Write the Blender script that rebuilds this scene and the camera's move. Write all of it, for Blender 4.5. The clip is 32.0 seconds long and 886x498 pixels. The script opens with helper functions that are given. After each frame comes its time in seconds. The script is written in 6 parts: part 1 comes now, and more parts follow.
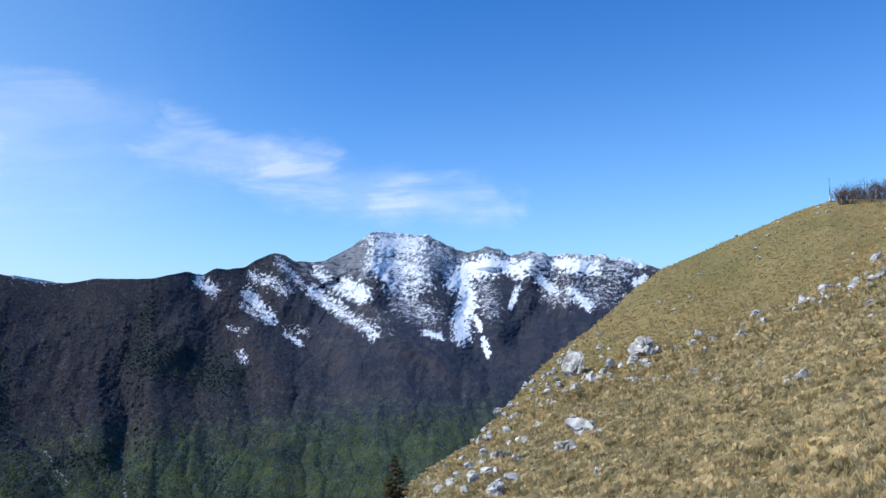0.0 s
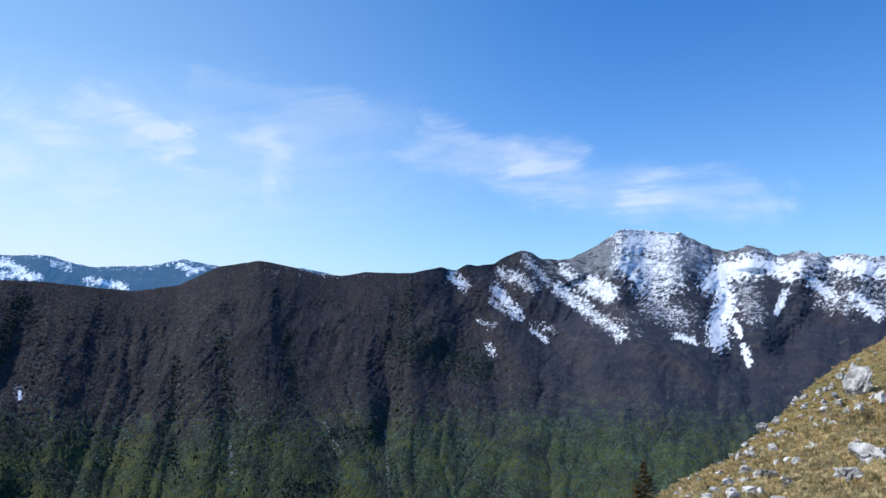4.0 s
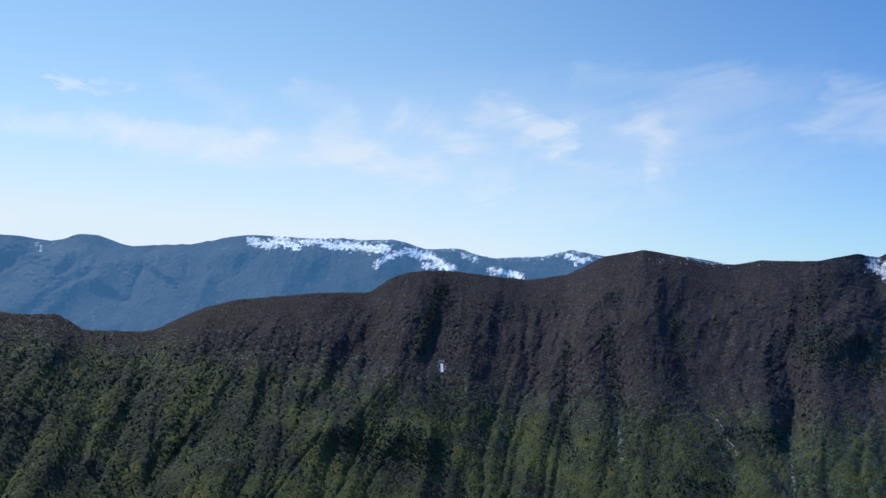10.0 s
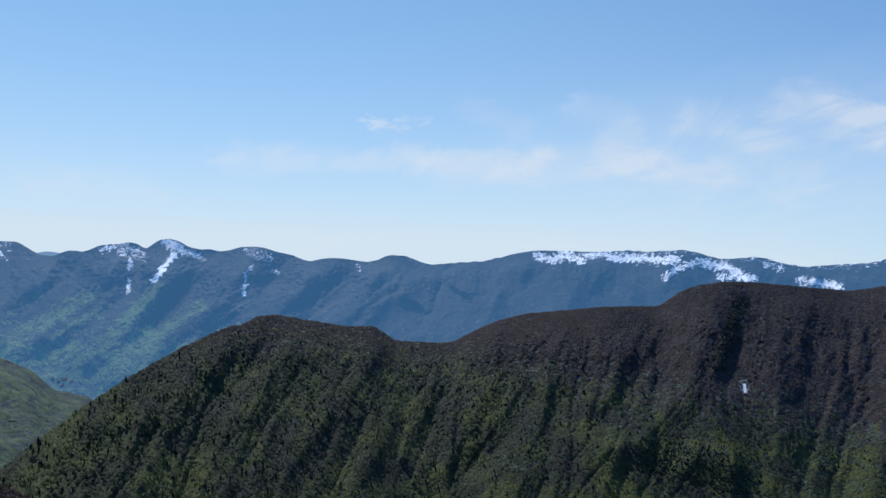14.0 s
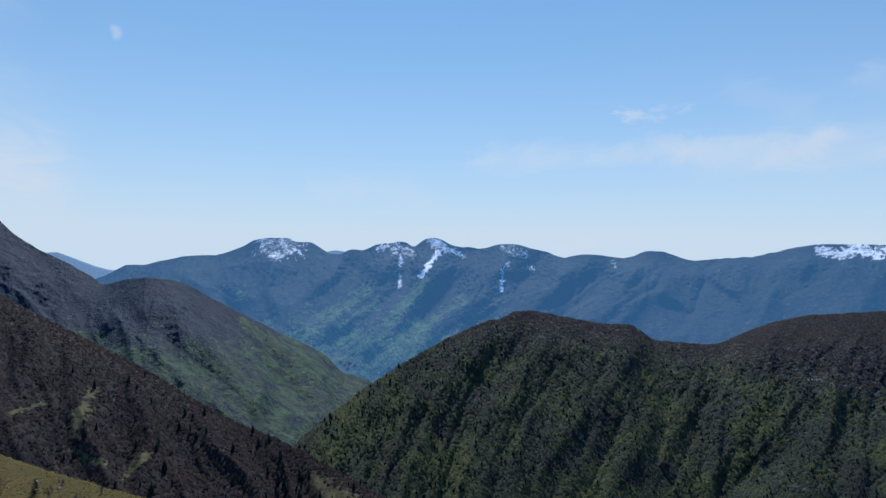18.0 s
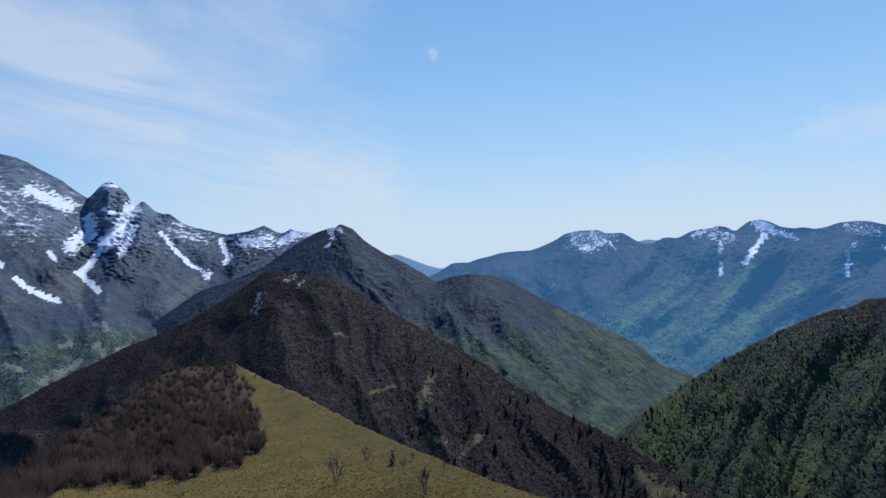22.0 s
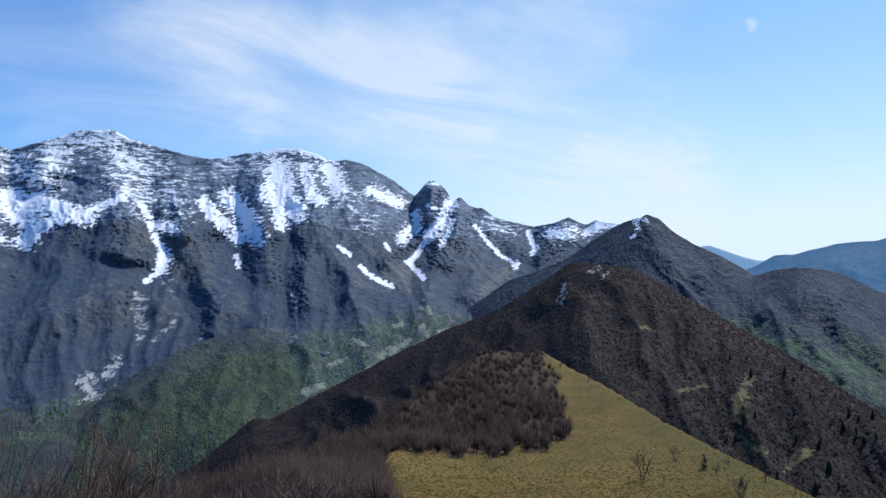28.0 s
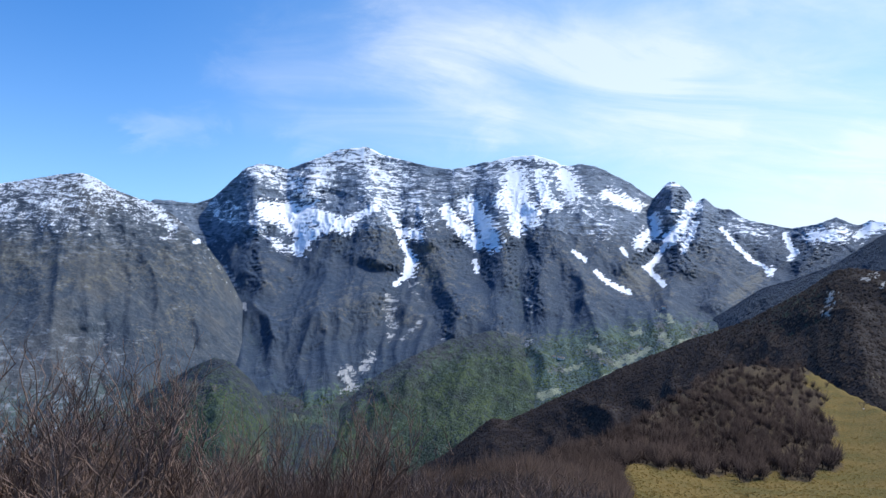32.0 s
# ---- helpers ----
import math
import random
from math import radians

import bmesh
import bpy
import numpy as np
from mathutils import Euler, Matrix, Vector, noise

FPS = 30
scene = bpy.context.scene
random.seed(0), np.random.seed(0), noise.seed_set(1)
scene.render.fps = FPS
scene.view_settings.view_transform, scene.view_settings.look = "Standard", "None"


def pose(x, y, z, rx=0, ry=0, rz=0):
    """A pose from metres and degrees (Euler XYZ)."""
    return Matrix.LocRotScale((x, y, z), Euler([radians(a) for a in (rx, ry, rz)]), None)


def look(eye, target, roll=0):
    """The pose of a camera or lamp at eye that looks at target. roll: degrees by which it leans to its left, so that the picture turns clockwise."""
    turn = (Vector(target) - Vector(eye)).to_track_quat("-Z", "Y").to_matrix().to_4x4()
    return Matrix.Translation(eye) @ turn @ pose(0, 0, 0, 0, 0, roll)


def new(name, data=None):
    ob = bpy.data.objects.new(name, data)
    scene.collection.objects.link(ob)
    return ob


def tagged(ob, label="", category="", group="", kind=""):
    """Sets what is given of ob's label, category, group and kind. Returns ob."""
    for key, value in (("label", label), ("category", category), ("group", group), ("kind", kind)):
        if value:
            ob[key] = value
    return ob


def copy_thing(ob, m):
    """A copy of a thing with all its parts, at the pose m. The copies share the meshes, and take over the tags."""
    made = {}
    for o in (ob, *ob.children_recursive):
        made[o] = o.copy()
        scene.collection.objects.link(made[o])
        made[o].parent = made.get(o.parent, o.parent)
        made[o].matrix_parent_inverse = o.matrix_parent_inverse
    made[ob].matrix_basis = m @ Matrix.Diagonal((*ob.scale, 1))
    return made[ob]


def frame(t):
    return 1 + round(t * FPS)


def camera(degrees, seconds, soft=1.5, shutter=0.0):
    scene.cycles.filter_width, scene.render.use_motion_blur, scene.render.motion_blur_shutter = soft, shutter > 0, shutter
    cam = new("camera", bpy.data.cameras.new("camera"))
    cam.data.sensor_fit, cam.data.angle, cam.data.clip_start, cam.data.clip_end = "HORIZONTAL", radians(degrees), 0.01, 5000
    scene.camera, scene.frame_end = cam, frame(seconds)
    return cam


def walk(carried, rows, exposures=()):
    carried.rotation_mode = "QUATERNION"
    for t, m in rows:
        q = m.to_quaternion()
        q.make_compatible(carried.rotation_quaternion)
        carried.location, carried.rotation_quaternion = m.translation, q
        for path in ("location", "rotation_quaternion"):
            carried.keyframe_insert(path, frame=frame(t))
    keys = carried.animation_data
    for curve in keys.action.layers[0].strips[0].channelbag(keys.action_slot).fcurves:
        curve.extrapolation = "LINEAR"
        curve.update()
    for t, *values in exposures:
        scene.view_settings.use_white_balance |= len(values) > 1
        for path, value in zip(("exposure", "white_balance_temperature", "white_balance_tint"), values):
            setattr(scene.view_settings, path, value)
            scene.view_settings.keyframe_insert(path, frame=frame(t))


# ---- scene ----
cam = camera(66.03, 32.0)
# seconds, bearing (anticlockwise from +y), pitch, roll
PATH = [
    (0.0, 0.00, 3.70, 1.60),
    (0.5, 2.92, 3.73, 1.35),
    (1.0, 6.06, 3.73, 0.96),
    (1.5, 9.26, 3.73, 0.82),
    (2.0, 11.13, 3.92, 0.19),
    (2.5, 13.69, 4.15, -0.07),
    (3.0, 16.36, 4.06, -0.19),
    (3.5, 18.50, 3.94, -0.25),
    (5.5, 27.52, 2.84, -0.05),
    (6.0, 30.97, 2.36, -0.40),
    (6.5, 33.76, 2.08, -0.36),
    (7.0, 35.37, 2.34, -0.53),
    (7.5, 36.71, 2.06, -0.19),
    (8.0, 38.12, 2.40, -0.48),
    (8.5, 39.73, 2.20, -0.46),
    (9.0, 43.31, 2.17, -0.88),
    (9.5, 47.18, 2.47, -0.74),
    (10.0, 51.88, 2.70, -0.54),
    (10.5, 56.83, 2.62, 0.14),
    (11.0, 60.82, 2.46, 0.28),
    (11.5, 64.28, 2.90, 0.75),
    (12.0, 67.36, 3.09, 0.58),
    (12.5, 69.52, 3.11, 0.29),
    (13.0, 71.49, 3.38, 0.82),
    (13.5, 73.50, 3.71, 0.61),
    (15.5, 82.92, 2.57, -0.83),
    (16.0, 86.03, 2.15, -0.83),
    (16.5, 88.64, 2.45, -0.66),
    (17.0, 91.16, 2.92, -0.16),
    (17.5, 94.04, 3.84, -0.17),
    (18.0, 96.64, 3.40, -0.55),
    (18.5, 100.47, 3.48, -0.11),
    (19.0, 104.61, 4.03, 0.24),
    (19.5, 107.77, 4.58, -0.18),
    (20.0, 111.00, 4.51, 0.21),
    (20.5, 114.48, 3.91, 0.30),
    (21.0, 117.69, 3.25, 0.77),
    (21.5, 119.73, 2.85, 0.53),
    (22.0, 122.43, 2.85, 1.15),
    (22.5, 126.03, 3.05, 0.61),
    (23.0, 129.84, 3.11, 0.60),
    (23.5, 131.97, 3.51, 0.04),
    (24.0, 133.31, 3.43, -0.85),
    (24.5, 135.38, 2.71, -1.06),
    (25.0, 137.59, 2.83, -0.29),
    (25.5, 139.46, 3.11, -0.28),
    (27.5, 145.81, 3.24, -0.74),
    (28.0, 147.57, 2.38, 0.06),
    (28.5, 148.70, 2.28, 0.38),
    (29.0, 151.40, 2.50, 0.55),
    (29.5, 154.35, 2.39, 0.52),
    (30.0, 157.21, 1.53, 0.82),
    (30.5, 159.91, 2.04, 0.66),
    (31.0, 162.06, 2.35, 0.43),
    (31.5, 164.21, 2.81, -0.26),
    (32.0, 167.10, 2.72, -0.57),
]


def bearing(b, r, z=0.0):
    """A place in the plan from a bearing in degrees, a distance and a height."""
    return Vector((-r * math.sin(radians(b)), r * math.cos(radians(b)), z))


EYE = 1.7
# the phone is held at arm's length and swings round the body
walk(cam, [(t, Matrix.Translation(bearing(b, 0.25, EYE)) @ pose(0, 0, 0, 90 + p, r, b)) for t, b, p, r in PATH],
     exposures=[(0.0, 0.0, 5900, 10), (6.0, 0.0, 6300, 10), (10.0, -0.08, 6500, 10), (13.0, -0.2, 6450, 10), (20.0, -0.38, 6050, 10), (24.0, -0.25, 6050, 10), (28.0, 0.0, 6300, 10), (32.0, 0.25, 6400, 10)])

# ---- sky, sun ----
SUN_BEARING, SUN_HEIGHT = 100.0, 51.0
world = bpy.data.worlds.new("sky")
scene.world = world
world.use_nodes = True


class Nodes:
    """Short hand for node trees."""

    def __init__(self, tree):
        self.tree = tree
        tree.nodes.clear()

    def add(self, kind, inputs=None, **props):
        n = self.tree.nodes.new(kind)
        for k, v in props.items():
            setattr(n, k, v)
        for k, v in (inputs or {}).items():
            s = n.inputs[k]
            if isinstance(v, bpy.types.NodeSocket):
                self.tree.links.new(v, s)
            else:
                s.default_value = v
        return n

    def math(self, op, a, b=0.0, c=0.0, clamp=False):
        return self.add("ShaderNodeMath", {0: a, 1: b, 2: c}, operation=op, use_clamp=clamp).outputs[0]

    def vmath(self, op, a, b=(0, 0, 0)):
        n = self.add("ShaderNodeVectorMath", {0: a, 1: b}, operation=op)
        return n.outputs["Value"] if op in ("DOT_PRODUCT", "LENGTH") else n.outputs["Vector"]

    def step(self, v, lo, hi):
        return self.add("ShaderNodeMapRange", {"Value": v, "From Min": lo, "From Max": hi}, interpolation_type="SMOOTHSTEP").outputs[0]

    def mix(self, f, a, b, blend="MIX"):
        n = self.add("ShaderNodeMix", {0: f, 6: a, 7: b}, data_type="RGBA", blend_type=blend)
        return n.outputs[2]

    def noise(self, vec, scale, detail=4.0, rough=0.55, warp=0.0):
        return self.add("ShaderNodeTexNoise", {"Vector": vec, "Scale": scale, "Detail": detail, "Roughness": rough, "Distortion": warp}).outputs[0]


w = Nodes(world.node_tree)
sky = w.add("ShaderNodeTexSky", sky_type="NISHITA", sun_disc=False, sun_elevation=radians(SUN_HEIGHT),
            sun_rotation=radians(-SUN_BEARING), altitude=1200.0, air_density=1.15, dust_density=0.35, ozone_density=4.0)
way = w.add("ShaderNodeTexCoord").outputs["Generated"]
sep = w.add("ShaderNodeSeparateXYZ", {0: way})
up = w.math("MAXIMUM", sep.outputs[2], 0.0)
near_sun = w.step(w.vmath("DOT_PRODUCT", way, tuple(bearing(SUN_BEARING, math.cos(radians(20)), math.sin(radians(20))))), 0.0, 1.0)
# banks of thin cirrus: bearing and height of both ends, half width (degrees), density
CIRRUS = [(21.4, 11.8, 10.3, 10.5, 1.2, 0.75), (14.0, 10.5, 3.8, 8.2, 1.3, 0.80), (4.0, 8.4, -5.7, 7.1, 0.9, 0.70), (20.9, 14.4, 16.6, 13.3, 0.5, 0.65), (32.4, 14.1, 23.8, 14.4, 1.4, 0.30),
          (47.8, 14.1, 41.7, 11.5, 0.8, 0.75), (54.8, 13.6, 51.0, 11.4, 0.7, 0.65), (62.2, 11.8, 54.6, 9.0, 0.9, 0.65), (35.6, 12.9, 34.1, 9.9, 0.9, 0.55), (44.4, 13.7, 41.2, 11.0, 0.6, 0.60),
          (64.4, 14.7, 59.8, 13.8, 0.7, 0.45), (39.9, 16.6, 28.9, 15.9, 0.5, 0.35), (49.7, 10.2, 47.9, 8.1, 0.8, 0.50), (93.0, 11.3, 68.2, 11.2, 0.5, 0.85)]
VEIL = [(81.0, 13.9, 80.1, 13.9, 0.25, 1.0), (78.2, 14.2, 77.7, 14.3, 0.18, 0.9), (73.4, 15.2, 69.1, 13.5, 0.6, 0.35), (75.4, 10.6, 58.8, 10.5, 0.8, 0.50), (85.4, 3.5, 83.9, 3.5, 0.2, 1.0),
        (76.8, 3.4, 75.7, 3.3, 0.2, 0.80), (107.6, 7.6, 99.0, 8.3, 0.5, 0.55), (169.7, 19.8, 151.6, 17.2, 3.4, 0.75), (151.6, 17.2, 130.6, 9.1, 3.4, 0.90), (140.0, 20.5, 132.0, 22.5, 2.6, 0.60),
        (135.5, 9.5, 128.9, 8.1, 1.7, 0.60), (163.2, 13.0, 144.4, 11.8, 1.0, 0.50), (178.8, 11.8, 163.2, 12.8, 1.0, 0.40)]
VEIL += [(181.0, 16.5, 165.4, 19.0, 2.4, 0.40), (148.0, 9.1, 134.3, 6.4, 1.7, 0.50), (191.7, 10.9, 185.9, 11.8, 0.6, 0.35), (166.0, 15.9, 156.0, 19.8, 2.2, 0.45), (147.0, 20.4, 137.0, 19.6, 2.6, 0.50)]

ang_b = w.math("MULTIPLY", w.math("ARCTAN2", w.math("MULTIPLY", sep.outputs[0], -1.0), sep.outputs[1]), 180 / math.pi)
ang_b = w.math("ADD", ang_b, w.math("MULTIPLY", w.math("LESS_THAN", ang_b, -100.0), 360.0))
ang_e = w.math("MULTIPLY", w.math("ARCSINE", sep.outputs[2]), 180 / math.pi)
spot = w.add("ShaderNodeCombineXYZ", {0: ang_b, 1: ang_e, 2: 0.0}).outputs[0]
bare_spot = spot
soft = w.add("ShaderNodeTexNoise", {"Vector": w.vmath("MULTIPLY", spot, (0.13, 0.26, 0)), "Scale": 1.0, "Detail": 7.0, "Roughness": 0.66, "Distortion": 0.6})
spot = w.vmath("ADD", spot, w.vmath("MULTIPLY", w.vmath("SUBTRACT", soft.outputs["Color"], (0.5, 0.5, 0.5)), (11.0, 5.0, 0.0)))
# a thin milky film over the far end of the valley
film = w.step(w.vmath("LENGTH", w.vmath("MULTIPLY", w.vmath("SUBTRACT", spot, (46, 10, 0)), (1 / 34, 1 / 9, 0))), 1.0, 0.1)
cover = w.math("MULTIPLY", film, 0.55)
for b0, e0, b1, e1, half, dense in CIRRUS + VEIL:
    d = Vector((b1 - b0, e1 - e0, 0))
    rel = w.vmath("SUBTRACT", spot, (b0, e0, 0))
    t = w.math("MULTIPLY", w.vmath("DOT_PRODUCT", rel, tuple(d)), 1 / max(d.length_squared, 0.01), clamp=True)
    gap = w.vmath("LENGTH", w.vmath("SUBTRACT", rel, w.vmath("MULTIPLY", (*d,), w.add("ShaderNodeCombineXYZ", {0: t, 1: t, 2: t}).outputs[0])))
    cover = w.math("ADD", cover, w.math("MULTIPLY", w.step(gap, half * 2.3 + 0.5, 0.0), dense * 0.9))
flat = w.add("ShaderNodeCombineXYZ", {0: w.math("DIVIDE", sep.outputs[0], w.math("ADD", up, 0.16)), 1: w.math("DIVIDE", sep.outputs[1], w.math("ADD", up, 0.16)), 2: 0.0}).outputs[0]
comb = w.add("ShaderNodeMapping", {"Vector": flat, "Rotation": (0, 0, radians(62)), "Scale": (0.6, 1.3, 1.0)}).outputs[0]
wisps = w.step(w.noise(comb, 2.2, 8.0, 0.60, 1.2), 0.24, 0.78)
cloud = w.math("MULTIPLY", cover, w.math("MULTIPLY_ADD", wisps, 0.78, 0.22), clamp=True)
haze = w.math("POWER", w.math("SUBTRACT", 1.0, up), 5.6)
veiled = w.math("ADD", w.math("MULTIPLY", haze, w.math("MULTIPLY_ADD", near_sun, 0.72, 0.54)), w.math("MULTIPLY", near_sun, 0.23))
tone = w.mix(veiled, w.mix(1.0, sky.outputs[0], w.mix(near_sun, (0.29, 0.95, 1.58, 1), (0.35, 1.10, 1.42, 1)), "MULTIPLY"), (7.7, 9.1, 10.3, 1))
disc = w.math("MULTIPLY", w.math("SUBTRACT", w.step(w.vmath("LENGTH", w.vmath("SUBTRACT", bare_spot, (123.0, 18.8, 0))), 0.70, 0.25), w.step(w.vmath("LENGTH", w.vmath("SUBTRACT", bare_spot, (123.6, 18.6, 0))), 0.75, 0.2), clamp=True), 0.6)
cloud = w.math("MAXIMUM", cloud, disc)
tone = w.mix(w.math("MULTIPLY", cloud, 0.62), tone, (8.6, 9.2, 10.0, 1))
w.add("ShaderNodeOutputWorld", {0: w.add("ShaderNodeBackground", {0: tone, 1: 0.10}).outputs[0]})

sun = new("sun", bpy.data.lights.new("sun", "SUN"))
sun.data.energy, sun.data.angle, sun.data.color = 4.0, radians(0.6), (1.0, 0.95, 0.87)
sun.matrix_world = look(bearing(SUN_BEARING, 100, 100 * math.tan(radians(SUN_HEIGHT))), (0, 0, 0))


# ---- materials ----
def terrain(name, bare, green, rock, snow=(0.86, 0.88, 0.92), tree=4.5, patch=30.0, bed=11.0, haze_glow=None, gloss=0.4, crag=1.0, lift=1.0, long=3.0, speck=2.2, relief=0.85, haze_sheen=0.0):
    """Mountain cover from the sheet's zones: red snow, green young leaves, blue rock, alpha dark spruce and painted
    gully shade; else leafless wood.
    tree: width of a crown, patch: of a stand of trees, bed: thickness of the rock's beds."""
    m = bpy.data.materials.new(name)
    m.use_nodes = True
    t = Nodes(m.node_tree)
    at = t.add("ShaderNodeAttribute", attribute_name="zones")
    zs = t.add("ShaderNodeSeparateColor", {0: at.outputs["Color"]})
    pos = t.add("ShaderNodeNewGeometry").outputs["Position"]
    cell = t.add("ShaderNodeTexVoronoi", {"Vector": pos, "Scale": 1.0 / tree, "Randomness": 1.0})
    one = t.add("ShaderNodeSeparateColor", {0: cell.outputs["Color"]}).outputs[0]
    stand = t.noise(pos, 1.0 / patch, 5.0, 0.62)
    broad = t.noise(pos, 0.17 / patch, 4.0, 0.55)
    bent = t.add("ShaderNodeMapping", {"Vector": pos, "Rotation": (radians(7), radians(-5), 0), "Scale": (1 / (bed * long), 1 / (bed * long), 1 / bed)}).outputs[0]
    beds = t.noise(bent, 0.8, 7.0, 0.68, 1.2)
    runs = t.noise(t.vmath("MULTIPLY", pos, (1.9 / patch, 1.9 / patch, 0.42 / patch)), 1.0, 6.0, 0.68)
    tint = t.math("ADD", t.math("MULTIPLY", t.step(t.math("ADD", t.math("MULTIPLY", stand, 0.5), t.math("MULTIPLY", runs, 0.5)), 0.36, 0.64), 0.7), t.math("MULTIPLY", one, 0.3))
    wood = t.mix(tint, tuple(c * 0.38 for c in bare) + (1,), tuple(c * 1.6 for c in bare) + (1,))
    wood = t.mix(t.math("MULTIPLY", t.step(broad, 0.50, 0.64), 0.65), wood, t.mix(tint, (bare[0] * 1.2, bare[1] * 1.05, bare[2] * 0.75, 1), (bare[0] * 1.9, bare[1] * 1.65, bare[2] * 1.25, 1)))
    wood = t.mix(t.math("MULTIPLY", t.step(broad, 0.48, 0.36), 0.6), wood, tuple(c * 0.5 for c in bare) + (1,))
    leaf = t.mix(tint, tuple(c * 0.45 for c in green) + (1,), tuple(c * 1.55 for c in green) + (1,))
    leaf = t.mix(t.math("MULTIPLY", t.step(broad, 0.55, 0.40), 0.55), leaf, t.mix(tint, tuple(c * 0.5 for c in bare) + (1,), (green[0] * 1.3, green[1] * 0.95, green[2] * 0.8, 1)))
    stone = t.mix(t.step(t.math("ADD", t.math("MULTIPLY", beds, 0.65), t.math("MULTIPLY", stand, 0.35)), 0.36, 0.66), tuple(c * 0.55 for c in rock) + (1,), tuple(c * 1.25 for c in rock) + (1,))
    fray = t.math("ADD", t.math("MULTIPLY", t.math("SUBTRACT", stand, 0.5), 1.5), t.math("MULTIPLY", t.math("SUBTRACT", one, 0.5), 0.45))
    fray_rock = t.math("ADD", t.math("MULTIPLY", t.math("SUBTRACT", beds, 0.5), 1.6 * crag), t.math("MULTIPLY", t.math("SUBTRACT", stand, 0.5), 1.0))

    def edge(mask, rim, soft):
        return t.step(t.math("ADD", mask, rim), 0.5 - soft, 0.5 + soft)

    rocky = edge(zs.outputs[2], fray_rock, 0.14)
    col = t.mix(edge(zs.outputs[1], fray, 0.25), wood, leaf)
    col = t.mix(edge(at.outputs["Alpha"], fray, 0.12), col, t.mix(one, (0.010, 0.018, 0.013, 1), (0.026, 0.042, 0.026, 1)))
    also = t.add("ShaderNodeSeparateColor", {0: t.add("ShaderNodeAttribute", attribute_name="more").outputs["Color"]})
    turf = t.mix(tint, (0.060, 0.052, 0.030, 1), (0.130, 0.105, 0.056, 1))
    col = t.mix(edge(also.outputs[0], fray, 0.22), col, turf)
    col = t.mix(edge(also.outputs[2], fray, 0.10), col, t.mix(stand, (0.11, 0.125, 0.052, 1), (0.26, 0.255, 0.13, 1)))
    col = t.mix(rocky, col, stone)
    col = t.mix(edge(also.outputs[1], fray_rock, 0.10), col, t.mix(stand, (0.20, 0.20, 0.20, 1), (0.46, 0.45, 0.43, 1)))
    grains = t.noise(pos, 6.5 / patch, 4.0, 0.75)
    thaw = t.math("ADD", t.math("MULTIPLY", fray_rock, 1.05), t.math("MULTIPLY", t.math("SUBTRACT", grains, 0.5), speck))
    snowy = edge(zs.outputs[0], t.math("MULTIPLY", thaw, t.step(zs.outputs[0], 0.05, 0.30)), 0.06)
    col = t.mix(snowy, col, snow + (1,))
    trees = t.math("ADD", t.math("MULTIPLY", t.math("SUBTRACT", 0.5, cell.outputs["Distance"]), tree * 0.45 * lift), t.math("MULTIPLY", t.math("SUBTRACT", t.math("ADD", stand, runs), 1.0), patch * 0.30))
    crags = t.math("ADD", t.math("MULTIPLY", t.math("SUBTRACT", beds, 0.5), bed * 1.5 * crag), t.math("MULTIPLY", t.math("SUBTRACT", t.math("ADD", stand, runs), 1.0), patch * 0.28 * crag))
    high = t.math("ADD", t.math("MULTIPLY", trees, t.math("SUBTRACT", 1.0, rocky)), t.math("MULTIPLY", crags, rocky))
    bump = t.add("ShaderNodeBump", {"Strength": t.math("MULTIPLY_ADD", snowy, -0.75 * relief, relief), "Distance": 1.0, "Height": high})
    b = t.add("ShaderNodeBsdfPrincipled", {"Base Color": col, "Roughness": t.math("MULTIPLY_ADD", snowy, -0.2, 0.8), "Normal": bump.outputs[0]})
    b.inputs["Specular IOR Level"].default_value = gloss
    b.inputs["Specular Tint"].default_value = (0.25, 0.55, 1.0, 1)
    # blue-tinted gloss above and blue sheen here stand in for the air's haze
    b.inputs["Sheen Weight"].default_value = haze_sheen
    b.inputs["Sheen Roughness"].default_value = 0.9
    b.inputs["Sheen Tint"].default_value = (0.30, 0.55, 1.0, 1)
    # blue emission stands in for haze in front of the farthest ranges
    if haze_glow:
        b.inputs["Emission Color"].default_value = haze_glow[:3] + (1,)
        b.inputs["Emission Strength"].default_value = haze_glow[3]
    t.add("ShaderNodeOutputMaterial", {0: b.outputs[0]})
    return m


